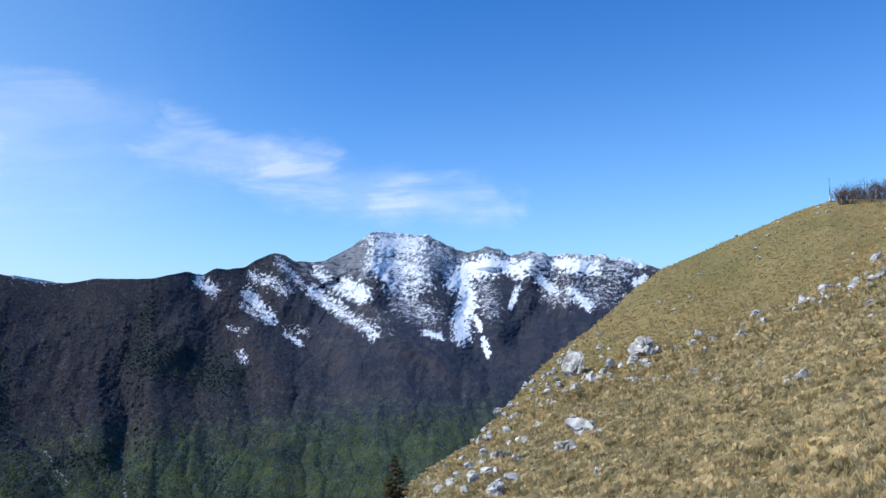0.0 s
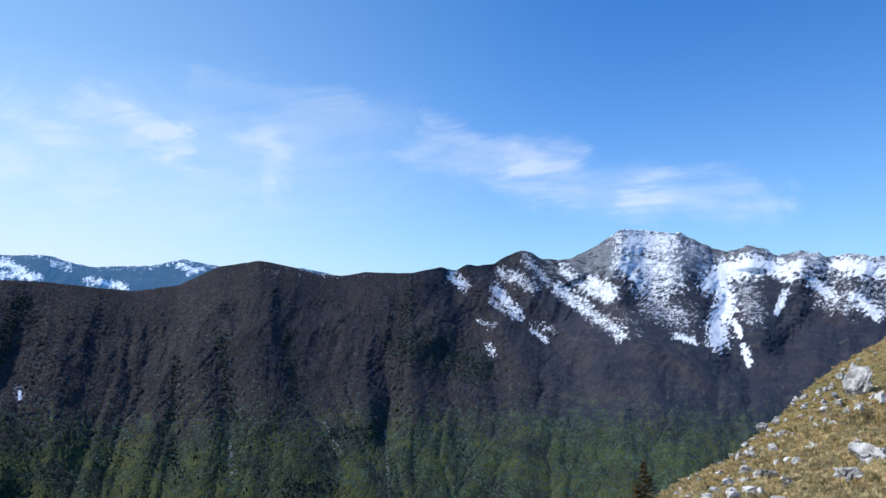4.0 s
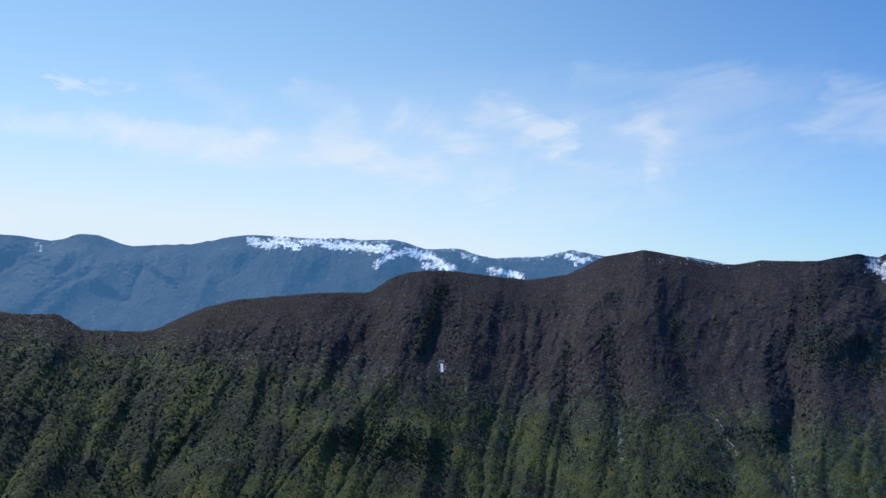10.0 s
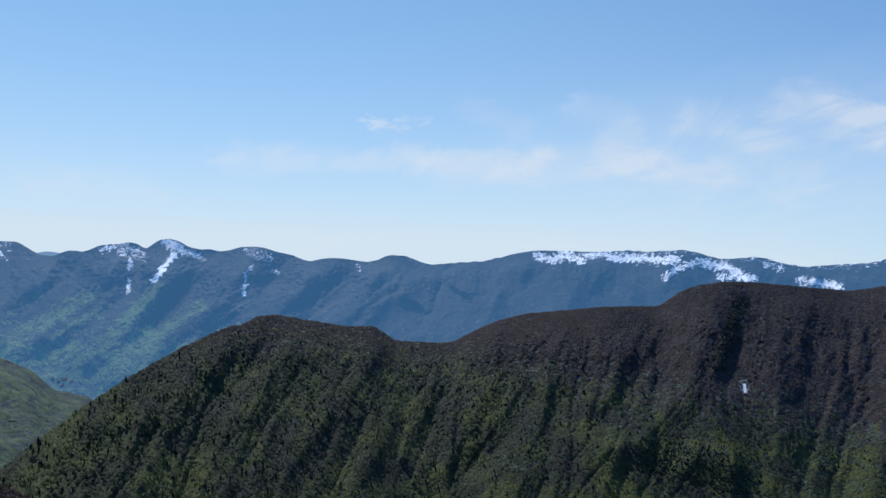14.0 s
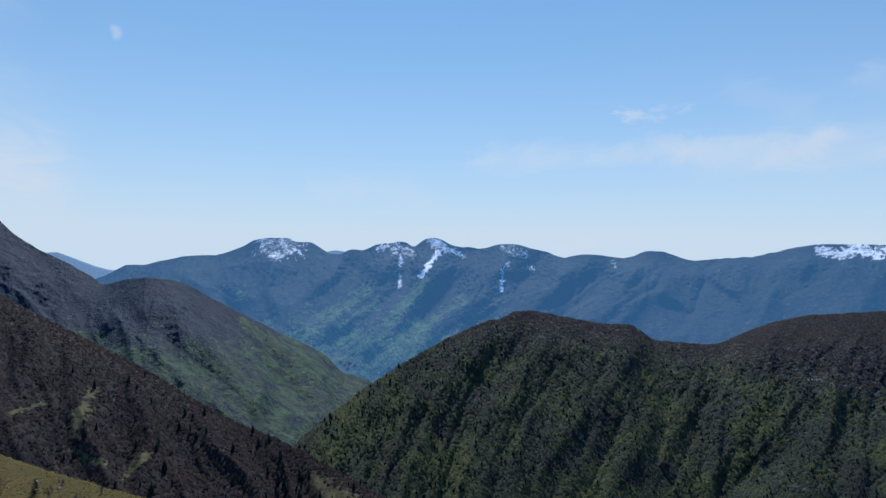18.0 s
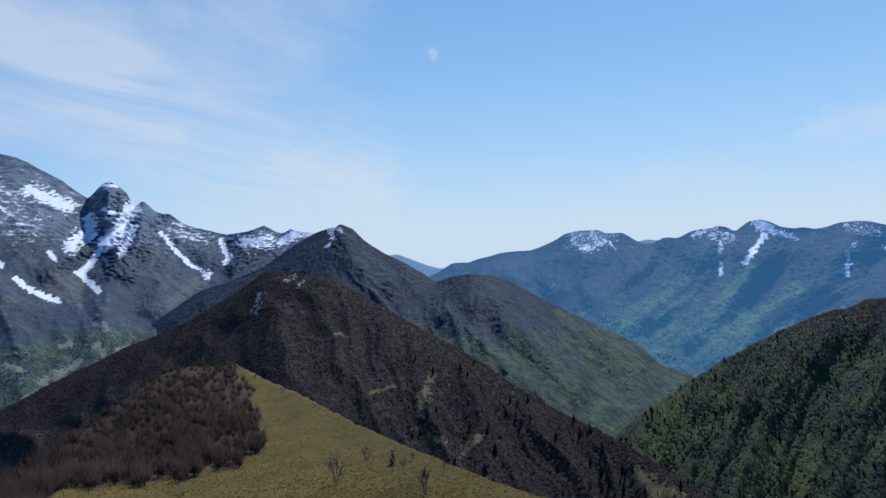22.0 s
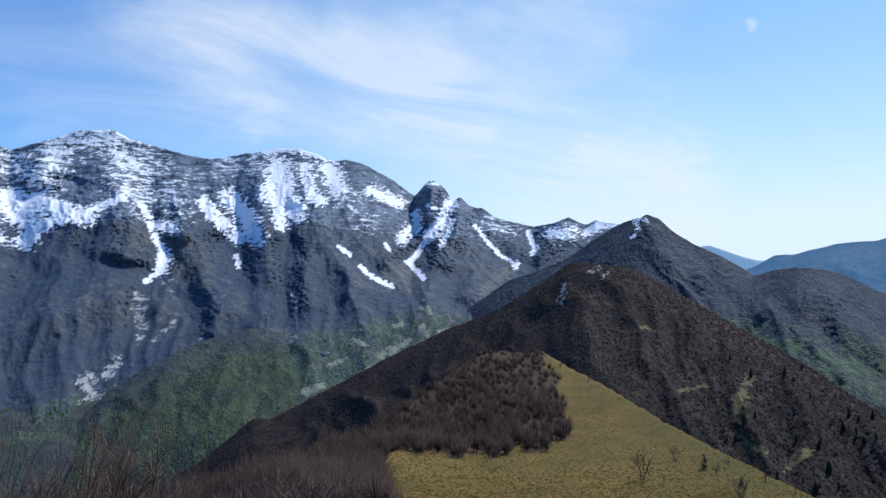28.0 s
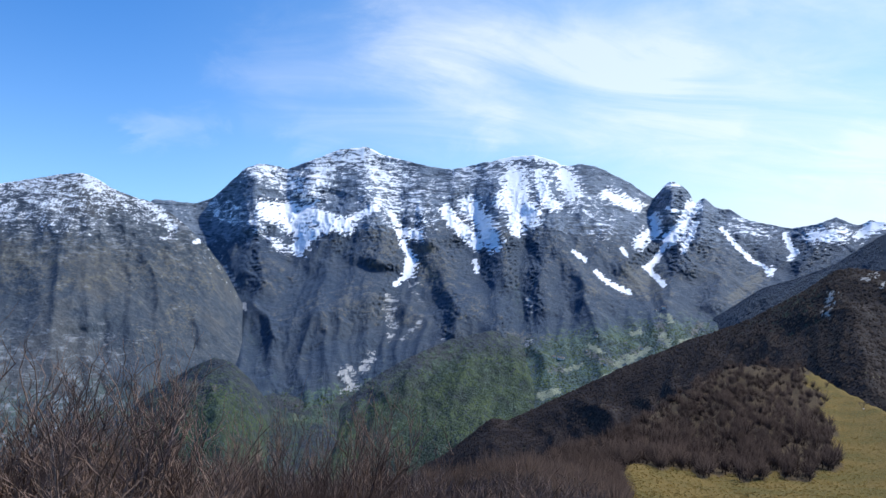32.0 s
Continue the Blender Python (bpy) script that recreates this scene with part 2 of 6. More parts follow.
def plain(name, dark, light, scale=4.0, rough=0.85, metal=0.0, bump=0.3, island=0.0, thin=0.0, gloss=0.2, haze_sheen=0.0):
    """A rough natural surface between two colours, with grain, and some change from piece to piece."""
    m = bpy.data.materials.new(name)
    m.use_nodes = True
    t = Nodes(m.node_tree)
    geo = t.add("ShaderNodeNewGeometry")
    n = t.noise(geo.outputs["Position"], scale, 5.0, 0.62)
    f = t.step(n, 0.3, 0.7)
    if island:
        f = t.math("ADD", t.math("MULTIPLY", f, 1 - island), t.math("MULTIPLY", geo.outputs["Random Per Island"], island))
    col = t.mix(f, dark + (1,), light + (1,))
    bp = t.add("ShaderNodeBump", {"Strength": bump, "Distance": 0.15 / scale, "Height": n})
    b = t.add("ShaderNodeBsdfPrincipled", {"Base Color": col, "Roughness": rough, "Metallic": metal, "Normal": bp.outputs[0]})
    b.inputs["Specular IOR Level"].default_value = gloss
    # bluish gloss and sheen imitate haze on the far crowns
    b.inputs["Specular Tint"].default_value = (0.6, 0.8, 1.0, 1)
    b.inputs["Sheen Weight"].default_value, b.inputs["Sheen Roughness"].default_value = haze_sheen, 0.9
    b.inputs["Sheen Tint"].default_value = (0.30, 0.55, 1.0, 1)
    face = b.outputs[0]
    if thin:
        face = t.add("ShaderNodeMixShader", {0: thin, 1: face, 2: t.add("ShaderNodeBsdfTranslucent", {0: col}).outputs[0]}).outputs[0]
    t.add("ShaderNodeOutputMaterial", {0: face})
    return m


BROWN, YOUNG, LIME = (0.0365, 0.0265, 0.0225), (0.050, 0.070, 0.021), (0.24, 0.24, 0.245)
M_WOODED = terrain("leafless wood", BROWN, YOUNG, LIME, tree=4.5, patch=34, bed=14, crag=0.8, gloss=0.5, haze_sheen=0.035, speck=3.2)
# rock and wood tinted blue: haze mixed into the base colours
M_MASSIF = terrain("limestone massif", (0.028, 0.0292, 0.0315), (0.052, 0.074, 0.026), (0.142, 0.166, 0.200), tree=6, patch=50, bed=17, gloss=0.45, lift=0.6, long=5.0, speck=1.3, relief=0.5, haze_sheen=0.11)
M_GREY = terrain("grey mountain", (0.054, 0.051, 0.043), (0.040, 0.050, 0.022), (0.16, 0.162, 0.162), tree=6, patch=40, bed=9, gloss=0.7, lift=0.5, long=4.0, relief=0.6, haze_sheen=0.07)
# bare wood and rock shifted to blue, haze put into the colour
M_PYRAMID = terrain("grass mountain", (0.018, 0.0190, 0.0205), (0.060, 0.090, 0.014), (0.06, 0.065, 0.075), tree=5, patch=40, gloss=0.35, crag=0.2, haze_sheen=0.075)
M_HILL = terrain("near wood", (0.030, 0.0226, 0.0207), (0.11, 0.10, 0.040), LIME, tree=2.6, patch=16, bed=5, gloss=0.15, relief=0.22)
# far ranges: dark cover, their hazy blue comes from emission
M_BLUE = terrain("hazy range", (0.022, 0.022, 0.021), (0.080, 0.128, 0.034), (0.05, 0.05, 0.05), tree=10, patch=50, bed=12, haze_glow=(0.14, 0.45, 0.98, 0.265), gloss=0.1, crag=0.3)
M_FAINT = terrain("far haze", (0.1, 0.12, 0.14), (0.05, 0.09, 0.05), (0.2, 0.2, 0.2), tree=10, patch=90, haze_glow=(0.30, 0.52, 0.85, 0.60))
M_VALLEY = terrain("valley woods", (0.040, 0.037, 0.030), (0.050, 0.068, 0.026), (0.14, 0.14, 0.07), tree=5, patch=45, gloss=0.4, crag=0.4, haze_sheen=0.05)


def leaf_material(name, tones, gloss=0.4, haze_sheen=0.03):
    """Thin young leaves: every crown takes one of several tones, and stands differ from one another."""
    m = bpy.data.materials.new(name)
    m.use_nodes = True
    t = Nodes(m.node_tree)
    geo = t.add("ShaderNodeNewGeometry")
    f = t.math("ADD", t.math("MULTIPLY", geo.outputs["Random Per Island"], 0.20), t.math("MULTIPLY", t.step(t.noise(geo.outputs["Position"], 0.012, 5.0, 0.65), 0.34, 0.66), 0.80))
    ramp = t.add("ShaderNodeValToRGB", {0: f})
    e = ramp.color_ramp.elements
    e[0].color, e[1].color = tones[0] + (1,), tones[-1] + (1,)
    for i, c in enumerate(tones[1:-1]):
        e.new((i + 1) / (len(tones) - 1)).color = c + (1,)
    b = t.add("ShaderNodeBsdfPrincipled", {"Base Color": ramp.outputs[0], "Roughness": 0.8})
    b.inputs["Specular IOR Level"].default_value = gloss
    # bluish gloss and sheen put the distance's haze on the leaves
    b.inputs["Specular Tint"].default_value = (0.5, 0.75, 1.0, 1)
    b.inputs["Sheen Weight"].default_value, b.inputs["Sheen Roughness"].default_value = haze_sheen, 0.9
    b.inputs["Sheen Tint"].default_value = (0.30, 0.55, 1.0, 1)
    t.add("ShaderNodeOutputMaterial", {0: t.add("ShaderNodeMixShader", {0: 0.4, 1: b.outputs[0], 2: t.add("ShaderNodeBsdfTranslucent", {0: ramp.outputs[0]}).outputs[0]}).outputs[0]})
    return m


M_LEAF = leaf_material("young leaves", ((0.032, 0.028, 0.019), (0.044, 0.050, 0.015), (0.070, 0.082, 0.018), (0.130, 0.140, 0.024)), haze_sheen=0.025)
M_SPRING = leaf_material("spring leaves", ((0.034, 0.035, 0.027), (0.042, 0.059, 0.023), (0.068, 0.094, 0.029), (0.106, 0.136, 0.040)), haze_sheen=0.06)
M_SPRUCE = plain("spruce needles", (0.010, 0.018, 0.013), (0.023, 0.039, 0.024), 0.4, 0.9, island=0.6)
M_BARE = plain("leafless twigs", (0.025, 0.0188, 0.0172), (0.037, 0.0278, 0.0247), 0.02, 0.95, island=0.20, gloss=0.05)
M_CROWN = plain("leafless crowns", (0.023, 0.0168, 0.0144), (0.047, 0.0342, 0.0288), 0.010, 0.95, island=0.30, gloss=0.30, haze_sheen=0.01)
M_HILLCROWN = plain("brown leafless crowns", (0.024, 0.0180, 0.0163), (0.040, 0.0298, 0.0262), 0.014, 0.95, island=0.20, gloss=0.1)
M_TWIG = plain("red-brown bark", (0.055, 0.035, 0.028), (0.27, 0.185, 0.150), 2.0, 0.9, island=0.5)
M_BRUSH = plain("dark red-brown twigs", (0.055, 0.034, 0.027), (0.20, 0.130, 0.105), 0.3, 0.9, island=0.6)
M_KNOLL = plain("grey-brown twigs", (0.025, 0.0183, 0.0168), (0.074, 0.0545, 0.0480), 0.05, 0.9, island=0.45, gloss=0.05)
M_BARK = plain("grey bark", (0.050, 0.037, 0.031), (0.25, 0.19, 0.165), 6.0, 0.9)
M_ROCK = plain("weathered limestone", (0.23, 0.215, 0.195), (0.74, 0.71, 0.66), 3.0, 0.9, bump=0.8)
M_METAL = plain("galvanised steel", (0.20, 0.21, 0.22), (0.35, 0.36, 0.37), 8.0, 0.45, 0.8, 0.1)
M_WHITE = plain("white enamel", (0.70, 0.70, 0.70), (0.82, 0.82, 0.82), 8.0, 0.4, 0.0, 0.05)
M_WALL = plain("lime plaster", (0.60, 0.58, 0.54), (0.78, 0.76, 0.72), 0.8, 0.9)
M_ROOF = plain("grey roof", (0.16, 0.13, 0.12), (0.30, 0.25, 0.22), 0.8, 0.9)
M_TUFT = plain("dry grass blades", (0.24, 0.185, 0.07), (1.0, 0.80, 0.43), 2.4, 0.8, island=0.25, thin=0.45)
M_SLOPE = plain("brownish grass blades", (0.32, 0.250, 0.105), (0.95, 0.735, 0.36), 2.0, 0.8, island=0.25, thin=0.45)
M_TURF = plain("olive grass blades", (0.17, 0.124, 0.040), (0.42, 0.300, 0.105), 0.35, 0.8, island=0.5, thin=0.5)


def grass_material():
    m = bpy.data.materials.new("dry mountain grass")
    m.use_nodes = True
    t = Nodes(m.node_tree)
    pos = t.add("ShaderNodeNewGeometry").outputs["Position"]
    a, b, c = t.noise(pos, 0.09, 5.0, 0.6), t.noise(pos, 1.6, 5.0, 0.65), t.noise(pos, 6.0, 4.0, 0.7)
    f = t.math("ADD", t.math("MULTIPLY", b, 0.5), t.math("MULTIPLY", c, 0.5))
    at = t.add("ShaderNodeSeparateColor", {0: t.add("ShaderNodeAttribute", attribute_name="zones").outputs["Color"]})
    g = t.step(f, 0.33, 0.66)
    straw = t.mix(g, (0.20, 0.155, 0.062, 1), (0.56, 0.435, 0.21, 1))
    moss = t.mix(g, (0.15, 0.132, 0.050, 1), (0.42, 0.360, 0.155, 1))
    col = t.mix(t.step(t.math("ADD", t.math("MULTIPLY", a, 0.75), t.math("MULTIPLY", b, 0.25)), 0.43, 0.62), straw, moss)
    turf = t.mix(g, (0.085, 0.061, 0.019, 1), (0.21, 0.146, 0.048, 1))
    turf = t.mix(t.step(a, 0.40, 0.62), turf, t.mix(g, (0.060, 0.052, 0.015, 1), (0.15, 0.118, 0.038, 1)))
    col = t.mix(at.outputs[1], col, turf)
    col = t.mix(at.outputs[2], col, t.mix(g, (0.052, 0.046, 0.014, 1), (0.120, 0.100, 0.032, 1)))
    col = t.mix(at.outputs[0], col, t.mix(g, (0.035, 0.026, 0.018, 1), (0.095, 0.070, 0.050, 1)))
    bp = t.add("ShaderNodeBump", {"Strength": 0.9, "Distance": 0.25, "Height": f})
    p = t.add("ShaderNodeBsdfPrincipled", {"Base Color": col, "Roughness": 0.95, "Normal": bp.outputs[0]})
    p.inputs["Specular IOR Level"].default_value = 0.1
    t.add("ShaderNodeOutputMaterial", {0: p.outputs[0]})
    return m


M_GRASS = grass_material()


# ---- noise over arrays ----
def gnoise(x, y, seed):
    """Smooth gradient noise, about -1 to 1, over arrays of coordinates."""
    table = np.random.RandomState(seed).rand(256, 256) * 2 * np.pi
    xi, yi = np.floor(x).astype(int), np.floor(y).astype(int)
    xf, yf = x - xi, y - yi
    u, v = xf ** 3 * (xf * (xf * 6 - 15) + 10), yf ** 3 * (yf * (yf * 6 - 15) + 10)

    def corner(i, j):
        g = table[(xi + i) & 255, (yi + j) & 255]
        return np.cos(g) * (xf - i) + np.sin(g) * (yf - j)

    top = corner(0, 0) * (1 - u) + corner(1, 0) * u
    low = corner(0, 1) * (1 - u) + corner(1, 1) * u
    return (top * (1 - v) + low * v) * 1.5


def fbm(x, y, seed, octaves=4, gain=0.5):
    s, amp, total = 0.0, 1.0, 0.0
    for o in range(octaves):
        s = s + amp * gnoise(x * 2 ** o + 17.3 * o, y * 2 ** o - 9.1 * o, seed + o)
        total += amp
        amp *= gain
    return s / total


def ridged(x, y, seed, octaves=4, gain=0.5):
    """Noise with sharp crests at 1 and round hollows towards 0."""
    s, amp, total = 0.0, 1.0, 0.0
    for o in range(octaves):
        s = s + amp * (1 - np.abs(gnoise(x * 2 ** o + 31.7 * o, y * 2 ** o + 5.3 * o, seed + o))) ** 2
        total += amp
        amp *= gain
    return s / total


def smooth(x, lo, hi):
    t = np.clip((x - lo) / (hi - lo), 0, 1)
    return t * t * (3 - 2 * t)


def grid_object(name, pts, material, zones=None, wrap=False):
    """One sheet from an array of rows x columns of places."""
    rows, cols = pts.shape[:2]
    me = bpy.data.meshes.new(name)
    me.vertices.add(rows * cols)
    me.vertices.foreach_set("co", pts.reshape(-1).astype(np.float32))
    i = np.arange(rows * cols).reshape(rows, cols)
    if wrap:
        i = np.hstack([i, i[:, :1]])
    quads = np.stack([i[:-1, :-1], i[:-1, 1:], i[1:, 1:], i[1:, :-1]], -1).reshape(-1, 4)
    me.loops.add(quads.size)
    me.loops.foreach_set("vertex_index", quads.reshape(-1).astype(np.int32))
    me.polygons.add(len(quads))
    me.polygons.foreach_set("loop_start", (np.arange(len(quads)) * 4).astype(np.int32))
    me.polygons.foreach_set("use_smooth", np.ones(len(quads), dtype=bool))
    me.update(calc_edges=True)
    if zones is not None:
        at = me.attributes.new("zones", "FLOAT_COLOR", "POINT")
        at.data.foreach_set("color", zones.reshape(-1).astype(np.float32))
    me.materials.append(material)
    return new(name, me)


def scatter_object(name, shapes, places, sizes, turns, material, tilt=0.0, seed=5, slope=None):
    """Many small alike pieces as one mesh: shapes are (points, triangles), places an n x 3 array, slope the ground's rise along x and y."""
    rng = np.random.RandomState(seed)
    pick = rng.randint(0, len(shapes), len(places))
    vs, fs, base = [], [], 0
    for k, (sv, sf) in enumerate(shapes):
        sv, sf = np.array(sv, float), np.array(sf, int)
        q = np.where(pick == k)[0]
        if not len(q):
            continue
        c, s = np.cos(turns[q])[:, None], np.sin(turns[q])[:, None]
        x, y, zz = sv[None, :, 0] * sizes[q, :1], sv[None, :, 1] * sizes[q, :1], sv[None, :, 2] * sizes[q, 1:2]
        lean = rng.normal(0, tilt, (len(q), 2))
        px, py = c * x - s * y + zz * lean[:, :1], s * x + c * y + zz * lean[:, 1:]
        if slope is not None:
            zz = zz + px * slope[q, :1] + py * slope[q, 1:]
        vs.append((np.stack([px, py, zz], -1) + places[q][:, None]).reshape(-1, 3))
        fs.append((sf[None] + (base + np.arange(len(q)) * len(sv))[:, None, None]).reshape(-1, 3))
        base += len(q) * len(sv)
    v, f = np.vstack(vs), np.vstack(fs)
    me = bpy.data.meshes.new(name)
    me.vertices.add(len(v))
    me.vertices.foreach_set("co", v.reshape(-1).astype(np.float32))
    me.loops.add(f.size)
    me.loops.foreach_set("vertex_index", f.reshape(-1).astype(np.int32))
    me.polygons.add(len(f))
    me.polygons.foreach_set("loop_start", (np.arange(len(f)) * 3).astype(np.int32))
    me.update(calc_edges=True)
    me.materials.append(material)
    return new(name, me)


# ---- the plan: crests as bearing, distance, height ----
RIDGES = {}
RIDGES["snow_range"] = [
    (-18.2, 3300, 61), (-17.6, 3300, 88), (-14.8, 3300, 147), (-13.9, 3300, 134), (-13.3, 3300, 172), (-12.1, 3300, 154), (-10.3, 3300, 179),
    (-9.1, 3300, 160), (-8.4, 3300, 183), (-7.0, 3300, 191), (-5.8, 3300, 167), (-4.7, 3300, 210), (-3.7, 3300, 225), (-2.8, 3300, 191),
    (-1.6, 3300, 202), (1.0, 3278, 278), (3.9, 3217, 293), (5.7, 3176, 297), (7.6, 3136, 222), (9.8, 3090, 160), (10.9, 3066, 153),
    (12.3, 3036, 160), (12.9, 3022, 182), (13.8, 3003, 196), (15.0, 2951, 167), (16.1, 2896, 130), (17.6, 2820, 119), (18.5, 2777, 122),
    (19.3, 2734, 95), (20.6, 2671, 107),
]
RIDGES["wooded_range"] = [
    (23.1, 2496, 77), (26.9, 2418, 78), (28.8, 2379, 63), (31.2, 2329, 71), (33.1, 2289, 92), (35.5, 2242, 106), (38.7, 2187, 82),
    (41.5, 2141, 26), (44.8, 2086, 7), (50.4, 1992, 29), (53.3, 1933, 32), (55.0, 1899, 25), (56.4, 1872, 6), (58.0, 1840, -31),
    (61.8, 1787, -31), (68.4, 1744, -47), (70.8, 1728, -64), (72.2, 1718, -80), (74.6, 1702, -115), (76.0, 1693, -118), (79.5, 1668, -111),
    (81.3, 1654, -74), (82.9, 1643, -75), (84.7, 1630, -68), (89.1, 1597, -44), (90.6, 1563, -45), (92.0, 1530, -64), (92.7, 1515, -62),
    (96.9, 1421, -108), (108.6, 1116, -246), (110.4, 1065, -268),
]
RIDGES["plateau"] = [
    (28.8, 4300, 109), (32.0, 4300, 159), (38.7, 4300, 166), (41.3, 4300, 202), (43.6, 4300, 160), (45.5, 4300, 158), (47.5, 4300, 147),
    (48.7, 4300, 163), (50.7, 4300, 211), (53.3, 4300, 200), (55.0, 4300, 242), (56.1, 4300, 261), (58.5, 4300, 253), (60.3, 4300, 264),
    (63.1, 4300, 259), (67.8, 4300, 273), (69.2, 4300, 257), (72.1, 4300, 207), (74.5, 4300, 198), (76.4, 4300, 182),
    (77.6, 4300, 20),
]
RIDGES["blue_range"] = [
    (73.2, 4298, 20), (74.5, 4298, 198), (76.5, 4291, 185), (77.1, 4290, 196), (78.0, 4288, 220), (78.7, 4287, 242), (80.0, 4284, 246),
    (80.5, 4283, 232), (81.0, 4282, 215), (81.9, 4280, 201), (82.9, 4279, 212), (83.8, 4277, 223), (85.0, 4275, 226), (85.7, 4273, 219),
    (86.6, 4271, 202), (87.3, 4270, 219), (88.0, 4269, 241), (89.5, 4266, 265), (90.2, 4264, 283), (90.9, 4263, 290), (92.1, 4261, 286),
    (93.0, 4259, 264), (93.7, 4257, 257), (94.4, 4256, 270), (95.2, 4255, 266), (95.6, 4254, 273), (96.1, 4253, 283), (96.7, 4252, 311),
    (97.3, 4251, 325), (97.8, 4256, 325), (98.2, 4261, 314), (98.7, 4266, 289), (99.1, 4270, 265), (99.4, 4274, 275), (99.6, 4276, 289),
]
RIDGES["blue_range"] += [
    (100.3, 4284, 303), (100.7, 4288, 296), (101.0, 4291, 289), (101.7, 4299, 288), (102.4, 4307, 278), (102.9, 4312, 256), (103.4, 4318, 242),
    (104.0, 4324, 249), (104.4, 4329, 248), (104.9, 4335, 231), (105.3, 4341, 216), (106.2, 4352, 223), (106.9, 4360, 257), (107.6, 4369, 292),
    (108.9, 4385, 291), (109.3, 4391, 311), (109.7, 4395, 317), (111.4, 4407, 314), (112.3, 4412, 296), (112.9, 4416, 264), (113.5, 4420, 243),
    (114.3, 4426, 218), (115.1, 4431, 199), (116.2, 4439, 198), (117.6, 4448, 189), (118.5, 4455, 168), (119.3, 4460, 157), (120.2, 4466, 133),
    (121.6, 4476, 131), (122.3, 4480, 98), (122.8, 4484, 72), (124.4, 4495, 20),
]
RIDGES["faint"] = [
    (104.3, 4800, 252), (105.7, 4800, 268), (107.2, 4800, 241), (119.6, 4800, 101), (122.7, 4800, 106), (123.6, 4800, 125), (126.2, 4800, 209),
    (128.8, 4800, 187),
]
RIDGES["pyramid"] = [
    (98.0, 2520, -500), (100.5, 2510, -405), (102.8, 2500, -325), (104.9, 2488, -297), (106.4, 2470, -229), (115.2, 2360, -37), (117.3, 2333, 14), (118.7, 2316, 26), (120.2, 2306, 31), (121.4, 2336, 25),
    (123.2, 2386, 5), (123.6, 2399, 24), (125.5, 2450, 74), (127.4, 2501, 116), (128.8, 2540, 159), (130.0, 2572, 214), (131.0, 2598, 233),
    (131.1, 2600, 225), (132.2, 2609, 212), (133.3, 2617, 193), (135.1, 2631, 142), (137.4, 2649, 68), (139.7, 2667, 26), (142.1, 2685, -12),
    (144.0, 2699, -74), (147.5, 2720, -190), (151.0, 2740, -300),
]
RIDGES["wood_hill"] = [
    (96.0, 540, -192), (99.7, 560, -175), (103.7, 590, -161), (107.3, 623, -146), (108.4, 639, -144), (110.3, 665, -137), (113.1, 704, -131), (116.1, 745, -115), (124.1, 838, -55), (126.9, 864, -33),
    (131.1, 904, 5), (132.6, 917, 15), (134.5, 935, 18), (136.4, 951, 23), (137.3, 954, 19), (139.2, 961, -5), (141.9, 971, -33),
    (143.7, 977, -50), (147.3, 990, -74), (152.4, 1006, -118), (157.2, 1018, -163), (161.6, 1030, -204), (163.0, 1034, -202), (166.2, 1042, -251),
    (169.0, 1050, -283),
]
RIDGES["massif"] = [
    (129.8, 3910, 308), (132.6, 3951, 292), (135.0, 3985, 326), (135.7, 3995, 300), (137.1, 4015, 349), (138.5, 4036, 316), (140.0, 4057, 300),
    (143.0, 4101, 354), (144.2, 4118, 417), (145.3, 4133, 432), (145.75, 4138, 467),
]
RIDGES["towers"] = [
    (146.16, 4145, 496), (146.5, 4150, 477), (146.85, 4154, 452), (147.05, 4158, 505), (147.3, 4163, 536), (147.8, 4170, 572), (148.5, 4180, 600), (149.1, 4185, 577),
    (149.6, 4190, 530), (149.95, 4192, 500), (150.5, 4194, 530), (151.1, 4195, 563), (152.0, 4190, 610),
]
RIDGES["massif_west"] = [
    (154.2, 4178, 694), (155.6, 4172, 720), (157.0, 4165, 704), (157.9, 4160, 739), (159.5, 4152, 774), (161.2, 4144, 767), (166.4, 4117, 682),
    (167.9, 4110, 691), (172.2, 4089, 757), (173.6, 4082, 804), (175.9, 4070, 778), (180.1, 4049, 645), (181.4, 4042, 665), (182.5, 4037, 667),
    (183.6, 4031, 629), (185.8, 4021, 459), (187.2, 4013, 421), (190.3, 4000, 433), (191.1, 4000, 345),
]
RIDGES["grey_mountain"] = [
    (183.4, 2706, -95), (184.8, 2729, 33), (186.1, 2751, 118), (187.8, 2780, 204), (189.1, 2801, 257), (190.3, 2821, 293), (191.5, 2842, 309),
    (193.1, 2868, 340), (194.3, 2887, 381), (195.2, 2903, 398), (196.5, 2925, 391), (200.3, 2988, 346),
]
RIDGES["green_spur"] = [
    (152.0, 2520, -430), (156.5, 2460, -290),
    (158.8, 2420, -225), (160.2, 2394, -190), (163.0, 2316, -162), (166.3, 2225, -184), (169.1, 2146, -223), (171.0, 2094, -252), (173.3, 2030, -294),
    (177.4, 1917, -414), (179.1, 1900, -473),
    (178.6, 1880, -520),
]
RIDGES["pasture_spur"] = [
    (179.6, 2000, -520),
    (180.3, 2002, -397), (181.5, 2009, -333), (182.8, 2018, -275), (184.1, 2027, -233), (185.4, 2036, -217), (186.7, 2044, -238), (191.1, 2073, -328),
    (193.4, 2089, -386),
    (196.5, 2100, -500),
]
RIDGES["low_wood"] = [
    (161.2, 1380, -430),
    (163.0, 1335, -270), (166.2, 1318, -273), (168.1, 1309, -284), (170.0, 1300, -300), (171.6, 1292, -322),
    (176.5, 1240, -480),
]
